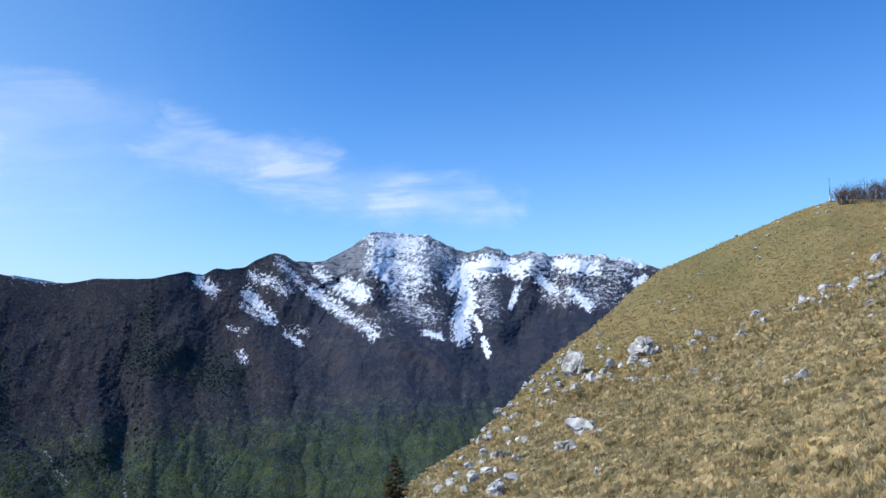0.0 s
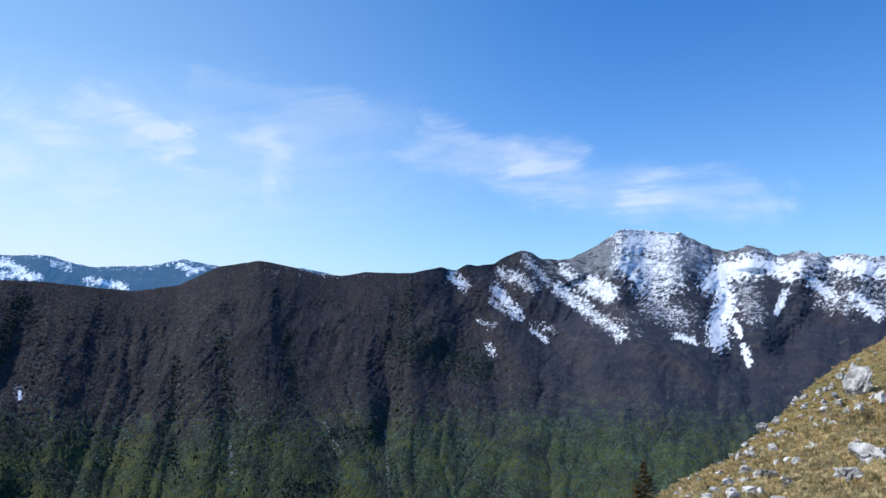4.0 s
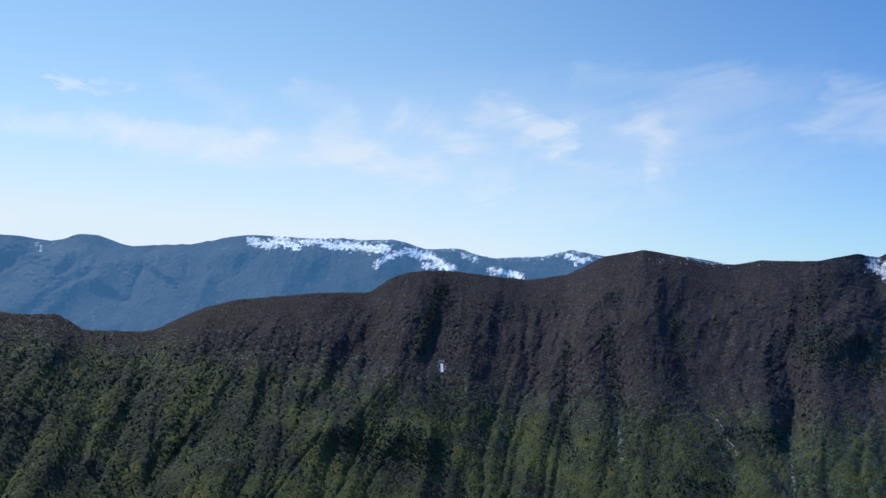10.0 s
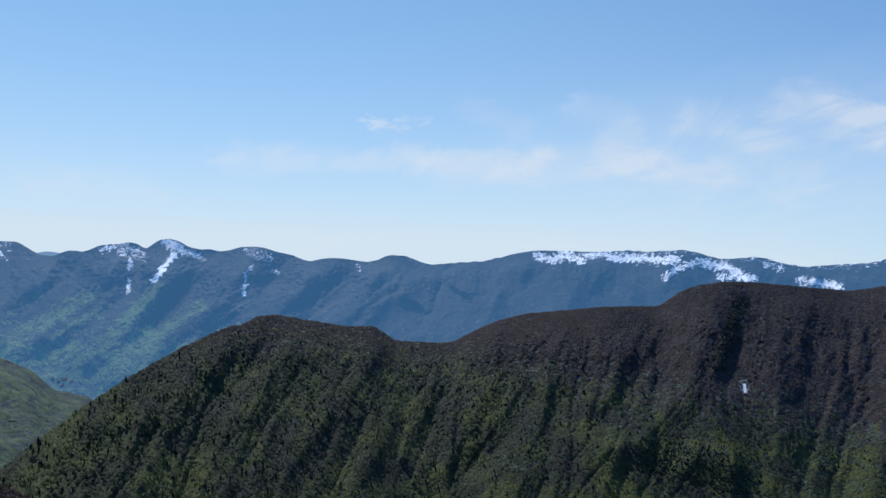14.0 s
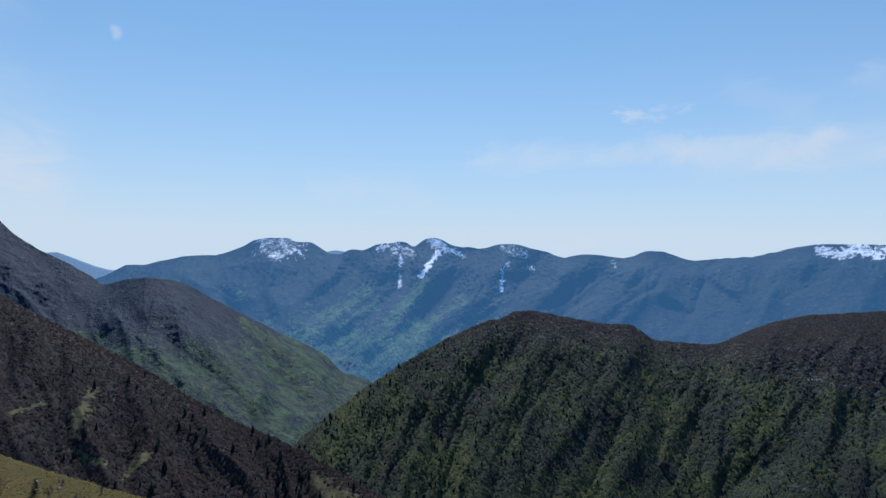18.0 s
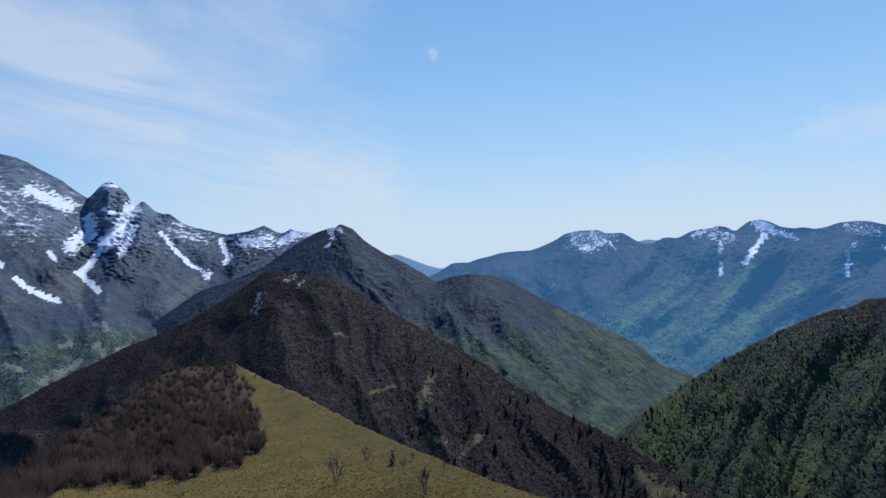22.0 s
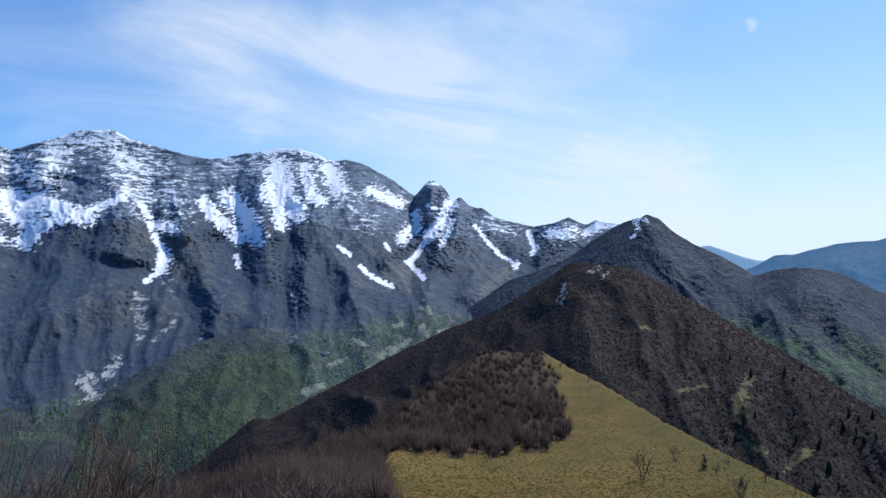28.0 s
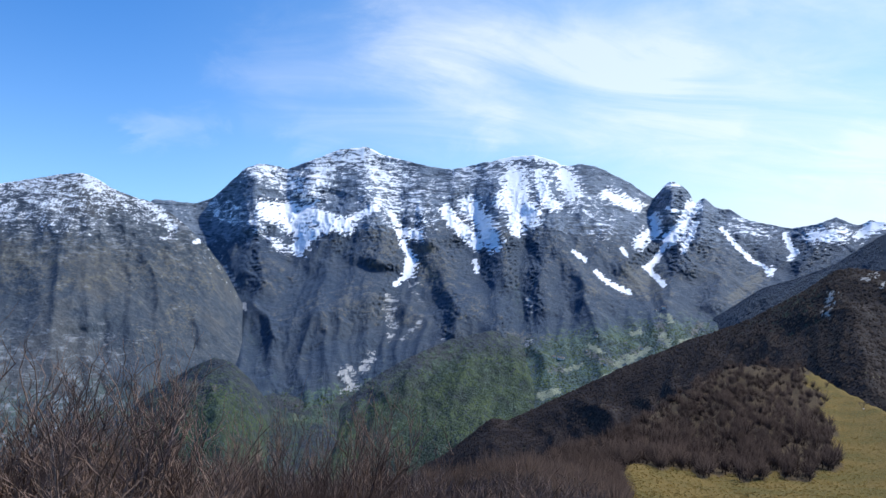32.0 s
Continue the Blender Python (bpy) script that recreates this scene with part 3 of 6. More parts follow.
# ---- spines, gullies and patches of cover: half width in degrees, depth in metres or density, then bearing and angle along the line ----
MASSIF_SPINES = [
    (2.99, 148, 173.0, 6.3, 171.9, 3.4, 172.6, 0.6),
    (2.35, 122, 173.3, 6.2, 177.5, 4.1, 179.9, 2.0, 182.6, -2.0),
    (2.56, 135, 170.7, -0.2, 175.3, -2.0, 177.9, -2.8, 181.8, -4.7),
    (2.56, 135, 168.8, 4.6, 167.9, 1.5, 165.1, -2.3, 161.3, -5.2),
    (1.92, 94, 168.8, 9.0, 168.8, 5.3, 168.1, 2.4),
    (1.71, 94, 166.0, 9.0, 166.5, 5.7, 165.6, 2.9),
    (1.92, 122, 162.9, 9.0, 162.4, 5.2, 162.0, 2.4, 161.8, -1.4),
    (2.56, 122, 158.8, 9.0, 157.9, 4.7, 155.2, 0.4, 152.9, -3.3),
    (2.56, 94, 156.5, 8.9, 153.7, 4.2, 151.4, 0.9),
    (1.45, 162, 148.5, 8.0, 148.5, 6.4, 149.0, 4.5),
]
MASSIF_SPINES += [
    (1.71, 148, 146.1, 6.7, 146.3, 4.5, 146.9, 2.2, 147.5, -0.1),
    (1.92, 94, 142.7, 4.8, 143.9, 2.1, 145.2, -0.6, 146.6, -2.4),
    (1.71, 81, 137.2, 4.8, 138.4, 3.3, 140.1, 0.7),
    (2.14, 122, 182.7, 9.3, 182.7, 6.4, 181.8, 3.3),
    (1.92, 108, 178.0, 8.8, 178.4, 6.5),
    (1.71, 81, 166.5, -5.1, 166.1, -3.2, 164.1, -0.4),
    (1.71, 81, 158.5, -3.3, 158.9, -0.5, 159.4, 1.9),
]
MASSIF_GULLIES = [
    (1.45, -66, 170.9, 6.2, 170.5, 3.8, 169.9, 1.7, 170.9, -0.4, 171.6, -2.5, 171.1, -4.6),
    (1.45, -57, 171.1, -4.6, 173.3, -6.8, 174.9, -9.1, 176.6, -11.0, 178.6, -12.9),
    (2.14, -85, 164.2, 6.4, 164.0, 4.3, 164.5, 2.4, 164.2, -1.4),
    (1.97, -104, 161.3, 3.8, 160.9, 1.4, 160.5, -1.4, 159.7, -5.2),
    (1.28, -57, 157.0, 5.2, 156.3, 2.8, 154.2, 0.7, 151.7, -0.9, 149.2, -2.4),
    (1.37, -94, 150.1, 6.8, 149.8, 4.6, 149.3, 2.7, 150.1, 1.5),
    (1.45, -85, 146.8, 6.2, 148.0, 4.3, 149.0, 2.8, 150.3, 1.3, 149.1, -0.2),
    (1.28, -57, 144.8, 4.5, 143.0, 2.1, 141.4, 0.9),
]
MASSIF_GULLIES += [
    (1.28, -48, 140.4, 4.0, 139.9, 2.1, 140.9, 0.3),
    (2.56, -104, 180.2, 4.9, 178.9, 3.8, 179.5, 2.0, 180.3, 0.6),
    (2.56, -104, 186.5, 5.8, 185.7, 2.8, 184.5, 0.2, 183.6, -2.4),
    (2.14, -76, 183.6, -2.4, 182.2, -5.6, 180.9, -8.7, 179.8, -12.0),
    (2.56, -66, 175.8, 7.5, 176.2, 5.2),
    (1.28, -38, 168.9, 0.5, 167.9, -1.3, 166.5, -4.2),
]
MASSIF_SNOW = [
    (0.90, 1.3, 181.65, 5.53, 179.94, 5.48, 178.86, 4.96),
    (0.57, 1.4, 179.94, 4.58, 178.41, 3.61, 179.06, 2.60),
    (0.19, 1.3, 178.58, 2.88, 179.19, 2.24),
    (0.62, 1.3, 178.64, 5.51, 176.65, 4.91, 175.30, 4.47),
    (0.27, 1.2, 175.75, 4.60, 174.04, 5.50, 172.94, 6.07),
    (0.43, 1.2, 177.98, 3.98, 176.43, 4.45),
    (1.23, 0.612, 182.5, 9.0, 180.6, 8.5, 178.6, 7.4, 178.0, 6.8),
    (1.42, 0.684, 176.9, 10.0, 178.0, 7.9),
    (1.61, 0.684, 175.3, 10.5, 173.5, 10.7),
    (1.99, 0.612, 173.3, 10.5, 172.3, 8.5, 172.1, 6.9),
    (1.23, 0.504, 170.7, 9.7, 169.8, 7.6, 168.8, 5.5),
    (1.04, 0.396, 168.37, 7.61, 166.00, 8.32),
    (1.14, 0.5, 166.00, 9.02, 163.13, 9.49),
]
MASSIF_SNOW += [
    (0.27, 1.2, 171.55, 5.62, 171.09, 4.69),
    (0.43, 1.1, 170.72, 4.08, 169.04, 3.85),
    (0.23, 1.3, 170.53, 3.19, 169.79, 1.96),
    (0.47, 1.4, 169.79, 1.73, 170.07, 0.74),
    (0.19, 1.3, 170.17, 0.46, 171.05, -0.24),
]
MASSIF_SNOW += [
    (0.52, 1.3, 166.96, 5.92, 165.64, 4.41, 164.22, 3.27),
    (0.76, 1.3, 165.06, 6.39, 163.64, 4.78, 162.99, 3.35),
    (0.19, 1.2, 164.42, 1.70, 164.24, 0.89),
    (1.04, 1.25, 161.23, 8.77, 160.87, 6.65),
    (0.95, 1.4, 161.72, 6.90, 159.92, 5.60),
    (0.52, 1.3, 160.88, 4.38, 161.26, 5.24),
    (0.47, 1.1, 159.03, 8.98, 158.77, 7.10, 157.83, 6.33),
    (0.38, 1.2, 157.41, 9.98, 159.78, 10.58, 162.41, 10.33),
    (1.52, 0.468, 161.7, 9.7, 158.8, 9.4),
    (0.81, 1.05, 157.04, 8.94, 156.39, 7.43),
    (0.47, 1.1, 153.67, 7.23, 151.14, 6.18),
    (1.42, 0.4, 156.5, 7.1, 153.7, 4.7),
    (0.13, 1.3, 156.31, 2.53, 155.33, 1.91),
    (0.17, 1.4, 154.45, 0.91, 153.49, 0.01, 151.84, -0.75),
]
MASSIF_SNOW += [
    (0.76, 0.35, 170.72, 5.25, 168.85, 4.32),
]
MASSIF_SNOW += [
    (0.23, 0.9, 148.87, 7.95, 148.06, 7.92),
    (0.11, 1.1, 148.90, 6.02, 148.05, 5.68),
    (0.52, 1.35, 146.97, 6.14, 147.85, 4.34, 148.68, 3.53),
    (0.23, 1.1, 146.78, 4.72, 147.70, 2.58),
    (0.38, 1.2, 149.82, 5.27, 149.75, 4.01),
    (0.47, 1.3, 150.39, 3.94, 151.04, 3.20),
    (0.19, 1.4, 149.04, 3.16, 149.79, 1.79, 150.53, 1.24),
    (0.17, 1.3, 150.62, 1.33, 149.10, -0.12),
    (0.15, 1.2, 152.43, 2.85, 152.07, 2.29),
    (0.13, 1.2, 144.90, 4.34, 143.67, 2.82, 142.76, 1.85, 141.76, 1.30),
    (0.23, 1.2, 141.56, 0.85, 141.43, 1.11),
    (0.66, 0.5, 143.81, 4.49, 141.91, 4.07),
    (0.15, 1.2, 140.46, 3.75, 140.00, 2.50),
    (0.15, 1.1, 139.67, 2.49, 140.17, 1.98),
]
MASSIF_SNOW += [
    (0.57, 0.85, 138.52, 3.59, 136.78, 3.62),
    (0.38, 1.0, 135.70, 3.58, 134.46, 4.45, 133.43, 4.40),
    (1.04, 0.5, 185.37, 5.64, 183.94, 5.25),
    (0.43, 0.6, 182.91, 4.61, 180.14, 2.41),
]
MASSIF_MEADOW = [
    (1.33, 0.75, 173.3, 5.0, 171.9, 3.4),
    (1.42, 0.7, 168.6, 1.7, 167.7, 0.8),
    (1.42, 0.8, 151.5, 0.2, 150.1, 0.0),
    (0.43, 0.95, 141.98, 0.77, 142.84, -0.03, 144.14, -1.10),
    (1.23, 0.45, 169.8, -3.2, 175.3, -1.7),
    (0.95, 0.5, 161.34, -4.70, 159.22, -5.17),
    (0.43, 0.9, 149.46, -3.30, 149.17, -4.67),
    (0.33, 0.9, 149.08, -7.38, 147.96, -6.91),
    (0.28, 0.9, 152.47, -6.17, 150.62, -5.14),
    (0.24, 0.9, 155.24, -5.63, 152.93, -6.54),
    (0.24, 0.9, 146.57, -3.28, 147.02, -3.96),
    (0.33, 0.75, 158.06, -7.03, 156.65, -7.02),
    (0.66, 0.35, 153.73, 2.78, 151.44, 1.11),
]
MASSIF_SCREE = [
    (0.57, 0.62, 171.42, -1.54, 171.28, -4.56),
    (0.52, 0.62, 173.11, -6.12, 173.48, -7.25),
    (0.71, 0.75, 175.05, -7.42, 174.47, -8.78),
    (0.33, 1.2, 175.18, -9.42, 175.27, -9.95),
    (0.38, 0.7, 177.48, -10.62, 177.26, -11.71),
    (0.24, 0.9, 177.91, -12.53, 179.11, -13.29),
    (0.43, 0.45, 169.56, -0.39, 168.63, -2.28),
    (0.24, 0.55, 168.87, -3.21, 170.73, -5.03),
    (0.28, 0.5, 159.99, -1.41, 159.62, -2.73),
    (0.24, 0.5, 159.69, -4.70, 160.11, -5.17),
    (0.38, 0.5, 167.00, -5.10, 166.31, -6.97),
    (0.33, 0.5, 169.58, -11.42, 168.89, -12.98),
    (0.14, 1.2, 183.39, -2.02, 183.22, -2.29),
    (0.19, 0.5, 185.34, 2.15, 183.89, -0.70),
]
SNOW_SPINES = [
    (2.61, 100, 5.9, 5.2, 5.8, 2.5, 6.6, -1.5, 4.1, -3.7, -0.1, -6.1, -4.2, -9.4),
    (2.37, 90, 1.5, 4.5, 0.9, 0.5, -0.5, -2.4, -2.5, -6.2),
    (2.14, 80, -7.0, 3.3, -7.3, 1.9, -6.4, -0.7, -4.5, -2.1, -4.4, -4.8),
    (2.14, 60, -4.1, 3.8, -4.0, 1.7),
    (2.14, 70, 14.1, 3.6, 12.3, -0.6, 8.7, -4.0, 6.0, -8.2),
    (2.14, 70, 18.2, 2.3, 16.3, -1.4, 14.2, -5.1, 11.5, -8.8),
    (2.14, 60, 22.2, 2.1, 21.8, -1.2, 20.2, -4.8),
    (1.90, 70, -12.1, 3.1, -10.6, 0.6, -9.1, -2.2),
    (1.90, 60, 10.0, 2.8, 9.1, 1.1),
    (1.90, 60, -14.8, 2.5, -13.3, -0.4),
]
SNOW_SPINES += [
    (1.90, 40, 4.1, -3.7, 3.2, -7.4, 1.4, -11.1),
]
SNOW_GULLIES = [
    (1.80, -70, -1.5, 1.8, -2.2, -0.6, -1.4, -2.4, -2.1, -4.1, -3.8, -5.8, -5.2, -8.1),
    (1.90, -60, 8.4, 1.6, 9.1, -0.5, 5.9, -3.2, 2.2, -5.6, -1.9, -8.5),
    (1.71, -60, 15.4, 1.3, 14.6, -1.2, 11.5, -4.3, 7.0, -8.6),
    (1.71, -50, 18.9, 1.4, 17.6, -2.3, 15.9, -5.5),
    (1.61, -60, -10.2, 2.2, -8.8, 0.2, -6.8, -3.0, -5.5, -5.8),
    (1.61, -50, -12.5, 1.5, -11.9, -1.3),
    (1.42, -40, -3.7, 2.2, -3.1, -1.1),
    (1.90, -50, 3.9, 4.3, 4.4, 2.0, 3.1, -0.9, 0.8, -3.3),
    (1.61, -50, 24.6, -2.8, 25.2, -6.1, 24.6, -9.5, 24.8, -13.5),
]
SNOW_FIELDS = [
    (0.52, 1.2, 19.61, 1.56, 18.64, 0.74),
    (0.47, 1.25, 15.96, 0.40, 15.18, -0.54, 14.04, -1.76),
    (0.33, 0.9, 16.23, -0.50, 15.37, -1.26),
    (0.62, 0.85, 15.42, 1.75, 14.01, 1.26, 12.94, 0.68),
    (0.38, 0.8, 13.54, 3.09, 12.29, 1.68, 11.58, 0.93),
    (0.52, 1.25, 10.85, 0.53, 9.59, -0.48, 8.58, -1.21),
    (0.47, 1.1, 10.46, 2.11, 8.64, 0.57, 6.98, -0.13),
    (0.62, 1.25, 8.17, 1.03, 6.70, 0.14),
    (0.52, 0.9, 8.50, -1.49, 6.84, -2.38, 5.93, -3.25),
    (0.19, 1.1, 13.03, -2.90, 11.83, -3.86),
    (0.33, 0.8, 16.57, -4.36, 16.19, -5.00),
    (0.28, 0.8, 17.20, -2.27, 16.25, -2.67),
    (0.43, 0.5, 13.02, -2.35, 11.23, -2.97),
]
SNOW_FIELDS += [
    (1.42, 0.975, 4.8, 4.3, 2.5, 4.2),
    (1.14, 0.828, 5.24, 2.46, 2.27, 2.01),
    (1.23, 0.731, 3.7, 0.8, 2.1, 1.0),
    (1.14, 0.5, 3.29, -0.90, 1.19, -1.90),
    (0.28, 1.1, 5.80, 2.47, 4.33, 0.92),
    (0.24, 1.2, 1.60, -3.20, 0.20, -3.71),
]
SNOW_FIELDS += [
    (0.81, 1.35, -4.24, 2.29, -2.00, 1.79, -1.07, 0.87),
    (0.71, 1.4, -1.64, 0.85, -2.16, -0.58, -1.40, -2.35, -1.46, -3.47),
    (1.14, 0.45, -3.16, 1.05, -3.79, -1.33),
    (0.62, 1.2, -4.85, 2.28, -6.48, 1.66),
    (0.19, 1.2, -2.69, -2.01, -3.03, -3.14),
    (0.24, 1.3, -3.29, -3.89, -3.62, -5.20),
    (0.43, 1.1, -6.73, 2.12, -7.21, 2.34),
    (0.19, 1.0, -6.24, 0.25, -5.62, -1.38),
    (0.66, 1.15, -9.76, 2.21, -12.40, 1.74),
    (0.43, 1.0, -8.09, 0.95, -9.12, 0.07),
    (0.43, 1.1, -10.68, -0.06, -12.00, -1.39),
    (0.33, 1.2, -15.78, 0.43, -16.36, 0.69),
    (0.28, 1.1, -14.50, 2.59, -16.24, 1.78),
    (1.90, 0.48, -8.4, 2.3, -14.3, 1.9),
]
SNOW_FIELDS += [
    (1.23, 0.42, -9.2, -0.3, -13.7, -0.4),
    (1.14, 0.4, 0.09, 3.75, -0.81, 1.83),
    (0.95, 0.3, 4.51, -2.74, 6.81, -1.03),
    (0.76, 0.25, 15.03, -2.81, 20.99, -0.79),
    (0.76, 0.35, 20.57, 1.85, 15.87, 1.30),
]
SNOW_MEADOW = [
    (0.76, 0.55, 2.72, -6.28, -0.51, -8.43, -2.82, -9.61),
    (0.33, 0.55, 8.68, -1.67, 4.11, -5.54, -0.07, -7.51, -4.46, -9.51),
    (0.43, 0.75, -1.17, -10.03, -3.26, -10.38),
    (0.38, 0.5, -5.25, -6.71, -7.10, -7.19),
    (0.76, 0.4, 8.61, 2.54, 6.77, 1.08),
    (0.66, 0.5, 7.66, 3.46, 6.23, 4.37),
    (0.47, 0.5, 15.41, 2.89, 14.07, 3.33),
    (0.38, 0.4, -4.27, -8.06, -6.12, -8.54),
    (0.57, 0.4, 8.34, -8.10, 6.10, -11.33),
]
SNOW_SCREE = [
    (0.85, 0.5, -4.71, -2.06, -6.52, -3.96),
    (0.47, 0.5, -6.76, -3.51, -7.18, -4.90),
    (0.06, 0.562, 8.62, -6.05, 6.96, -8.39, 4.68, -10.29),
    (0.07, 0.45, 8.49, -10.99, 7.48, -11.35),
    (0.05, 0.6, 0.22, -9.50, -1.88, -9.73),
    (0.47, 0.35, 16.79, -4.52, 15.92, -4.12),
]
# a spruce grove, and dark bands painted for shaded gullies and a shaded knoll
SPRUCE_AND_SHADE = [
    (1.61, 1.0, 23.5, -4.4, 20.6, -5.1, 17.4, -6.2),
    (0.47, 0.75, 23.04, 0.07, 23.71, -2.44),
    (0.57, 0.7, 29.69, -11.14, 25.76, -11.30),
    (1.52, 1.0, 58.9, -13.1, 55.8, -12.7, 52.6, -13.9),
    (0.66, 0.75, 32.81, -15.13, 29.22, -15.39),
    (0.43, 0.8, 41.67, -11.72, 41.17, -13.70),
    (0.57, 0.8, 38.25, -3.37, 37.47, -9.81),
    (0.47, 0.8, 41.53, -5.31, 41.70, -9.46),
    (0.57, 0.8, 33.14, -3.25, 32.55, -8.72),
    (0.76, 0.8, 51.96, -0.75, 53.70, -5.41),
]
WOOD_GULLIES = [
    (1.21, -25, 51.4, 0.3, 51.6, -3.6, 52.5, -7.7),
    (1.42, -28, 38.7, -3.1, 37.9, -8.0, 37.5, -11.6, 37.1, -16.0),
    (1.21, -20, 41.4, -5.3, 41.8, -9.5, 41.0, -13.9),
    (1.42, -25, 33.0, -2.3, 32.6, -6.9, 30.4, -10.6, 29.0, -13.1, 28.0, -15.4),
    (1.57, -28, 25.8, -4.8, 24.7, -8.3, 25.3, -11.8, 24.6, -16.7),
    (1.42, -20, 58.9, -4.9, 60.1, -7.1, 63.2, -10.9),
    (1.07, -18, 45.24, -3.96, 44.41, -8.13, 42.87, -9.94),
    (1.57, -20, 65.0, -7.0, 67.2, -11.1, 69.4, -14.5),
    (1.28, -18, 67.5, -7.3, 69.9, -11.7, 74.5, -15.1),
    (1.07, -14, 47.12, -9.53, 45.15, -14.42),
    (1.21, -18, 20.6, -6.3, 19.0, -10.4, 17.8, -14.7),
]
WOOD_GULLIES += [
    (1.21, -18, 15.6, -8.4, 13.4, -12.1),
]
WOOD_SPINES = [
    (1.78, 25, 53.8, 0.2, 54.4, -3.6, 56.4, -7.7, 59.4, -11.5, 66.8, -13.6),
    (1.96, 28, 47.3, 0.3, 49.1, -3.5, 50.0, -8.2, 48.5, -12.7),
    (1.57, 25, 40.2, -1.5, 40.1, -6.2, 39.5, -9.9),
    (1.78, 28, 35.5, 2.6, 35.5, -2.4, 35.0, -7.0, 33.8, -11.5),
    (1.71, 25, 29.1, -0.4, 28.6, -4.9, 27.3, -8.5, 26.4, -12.7),
    (1.71, 22, 22.6, -1.2, 22.6, -6.4, 22.6, -11.6),
    (1.78, 20, 72.7, -3.4, 71.9, -7.6, 73.9, -12.1),
    (1.57, 22, 57.1, -13.8, 55.4, -12.5, 52.1, -13.5),
]
WOOD_GULLIES_B = [
    (1.42, -7, 88.2, -3.7, 93.2, -7.0, 97.8, -13.5),
    (1.42, -7, 83.8, -3.9, 86.5, -6.5, 90.3, -11.0, 92.8, -15.3),
    (1.28, -7, 78.3, -5.8, 80.7, -8.9, 85.2, -14.8),
    (1.28, -7, 73.7, -6.9, 75.6, -10.0, 79.8, -15.9),
    (1.42, -7, 68.5, -5.1, 69.5, -8.8, 72.8, -13.2, 75.6, -16.5),
    (1.42, -6, 95.3, -3.9, 99.8, -8.1, 103.5, -12.3),
]
WOOD_SPINES_B = [
    (1.57, 8, 90.0, -1.9, 94.9, -6.0, 101.2, -11.1),
    (1.57, 8, 86.0, -3.3, 89.1, -5.9, 94.4, -11.9),
    (1.57, 8, 82.0, -3.4, 82.9, -7.1, 88.2, -13.7),
    (1.57, 7, 76.0, -4.5, 77.9, -8.6, 82.9, -15.3),
    (1.71, 8, 70.8, -3.2, 72.3, -8.7, 77.5, -15.6),
    (1.78, 9, 61.4, -2.4, 61.6, -8.3, 66.2, -11.9, 69.1, -15.8),
]
BLUE_SPINES = [
    (2.28, 192, 100.5, 3.6, 102.4, -0.2, 106.2, -3.0, 109.5, -4.1),
    (2.28, 224, 97.2, 3.8, 98.9, -0.2, 101.5, -3.0, 104.8, -6.0),
    (2.28, 224, 91.0, 3.0, 95.0, -1.2, 99.2, -4.4, 102.5, -7.6),
    (2.28, 176, 85.6, 2.2, 88.7, -0.9, 92.7, -3.0),
    (2.09, 144, 80.2, 2.5, 82.7, -0.7, 85.7, -3.4),
    (2.28, 160, 110.0, 3.1, 111.4, -0.2, 114.2, -1.5),
    (1.90, 144, 104.8, 2.7, 107.6, -0.6, 110.9, -2.3),
    (2.28, 144, 75.7, 1.8, 77.7, -1.5),
]
BLUE_GULLIES = [
    (1.71, -144, 98.9, 3.1, 100.5, -0.2, 103.9, -3.5, 108.6, -5.3),
    (1.71, -144, 94.0, 2.6, 96.8, -1.2, 100.1, -4.0, 103.9, -6.7),
    (1.71, -128, 88.2, 2.0, 91.3, -1.6, 95.5, -3.9),
    (1.71, -96, 82.7, 1.9, 85.7, -2.0),
    (1.71, -112, 102.9, 2.6, 104.8, -0.7, 108.6, -3.0),
]
BLUE_SNOW = [
    (1.05, 0.48, 111.18, 3.61, 109.06, 3.52),
    (0.40, 0.55, 110.71, 2.66, 109.06, 3.04),
    (0.24, 0.7, 102.17, 3.35, 101.46, 3.58),
    (0.57, 0.51, 100.61, 3.48, 99.57, 3.09),
    (0.48, 0.7, 97.58, 4.02, 96.75, 3.63),
    (0.20, 0.9, 96.99, 3.16, 97.94, 1.90, 98.46, 1.10),
    (0.28, 0.62, 96.37, 3.44, 95.13, 2.95),
    (0.12, 0.7, 100.25, 1.21, 100.26, 0.17),
    (0.16, 0.62, 100.14, 2.63, 100.24, 1.92),
    (0.48, 0.43, 91.46, 3.45, 89.90, 2.96),
    (0.16, 0.7, 91.63, 1.61, 91.76, -0.01),
    (0.16, 0.55, 91.17, 2.29, 91.63, 1.61),
    (0.20, 0.47, 89.48, 2.04, 89.05, 1.58),
    (0.16, 0.39, 82.65, 2.37, 82.45, 1.93),
]
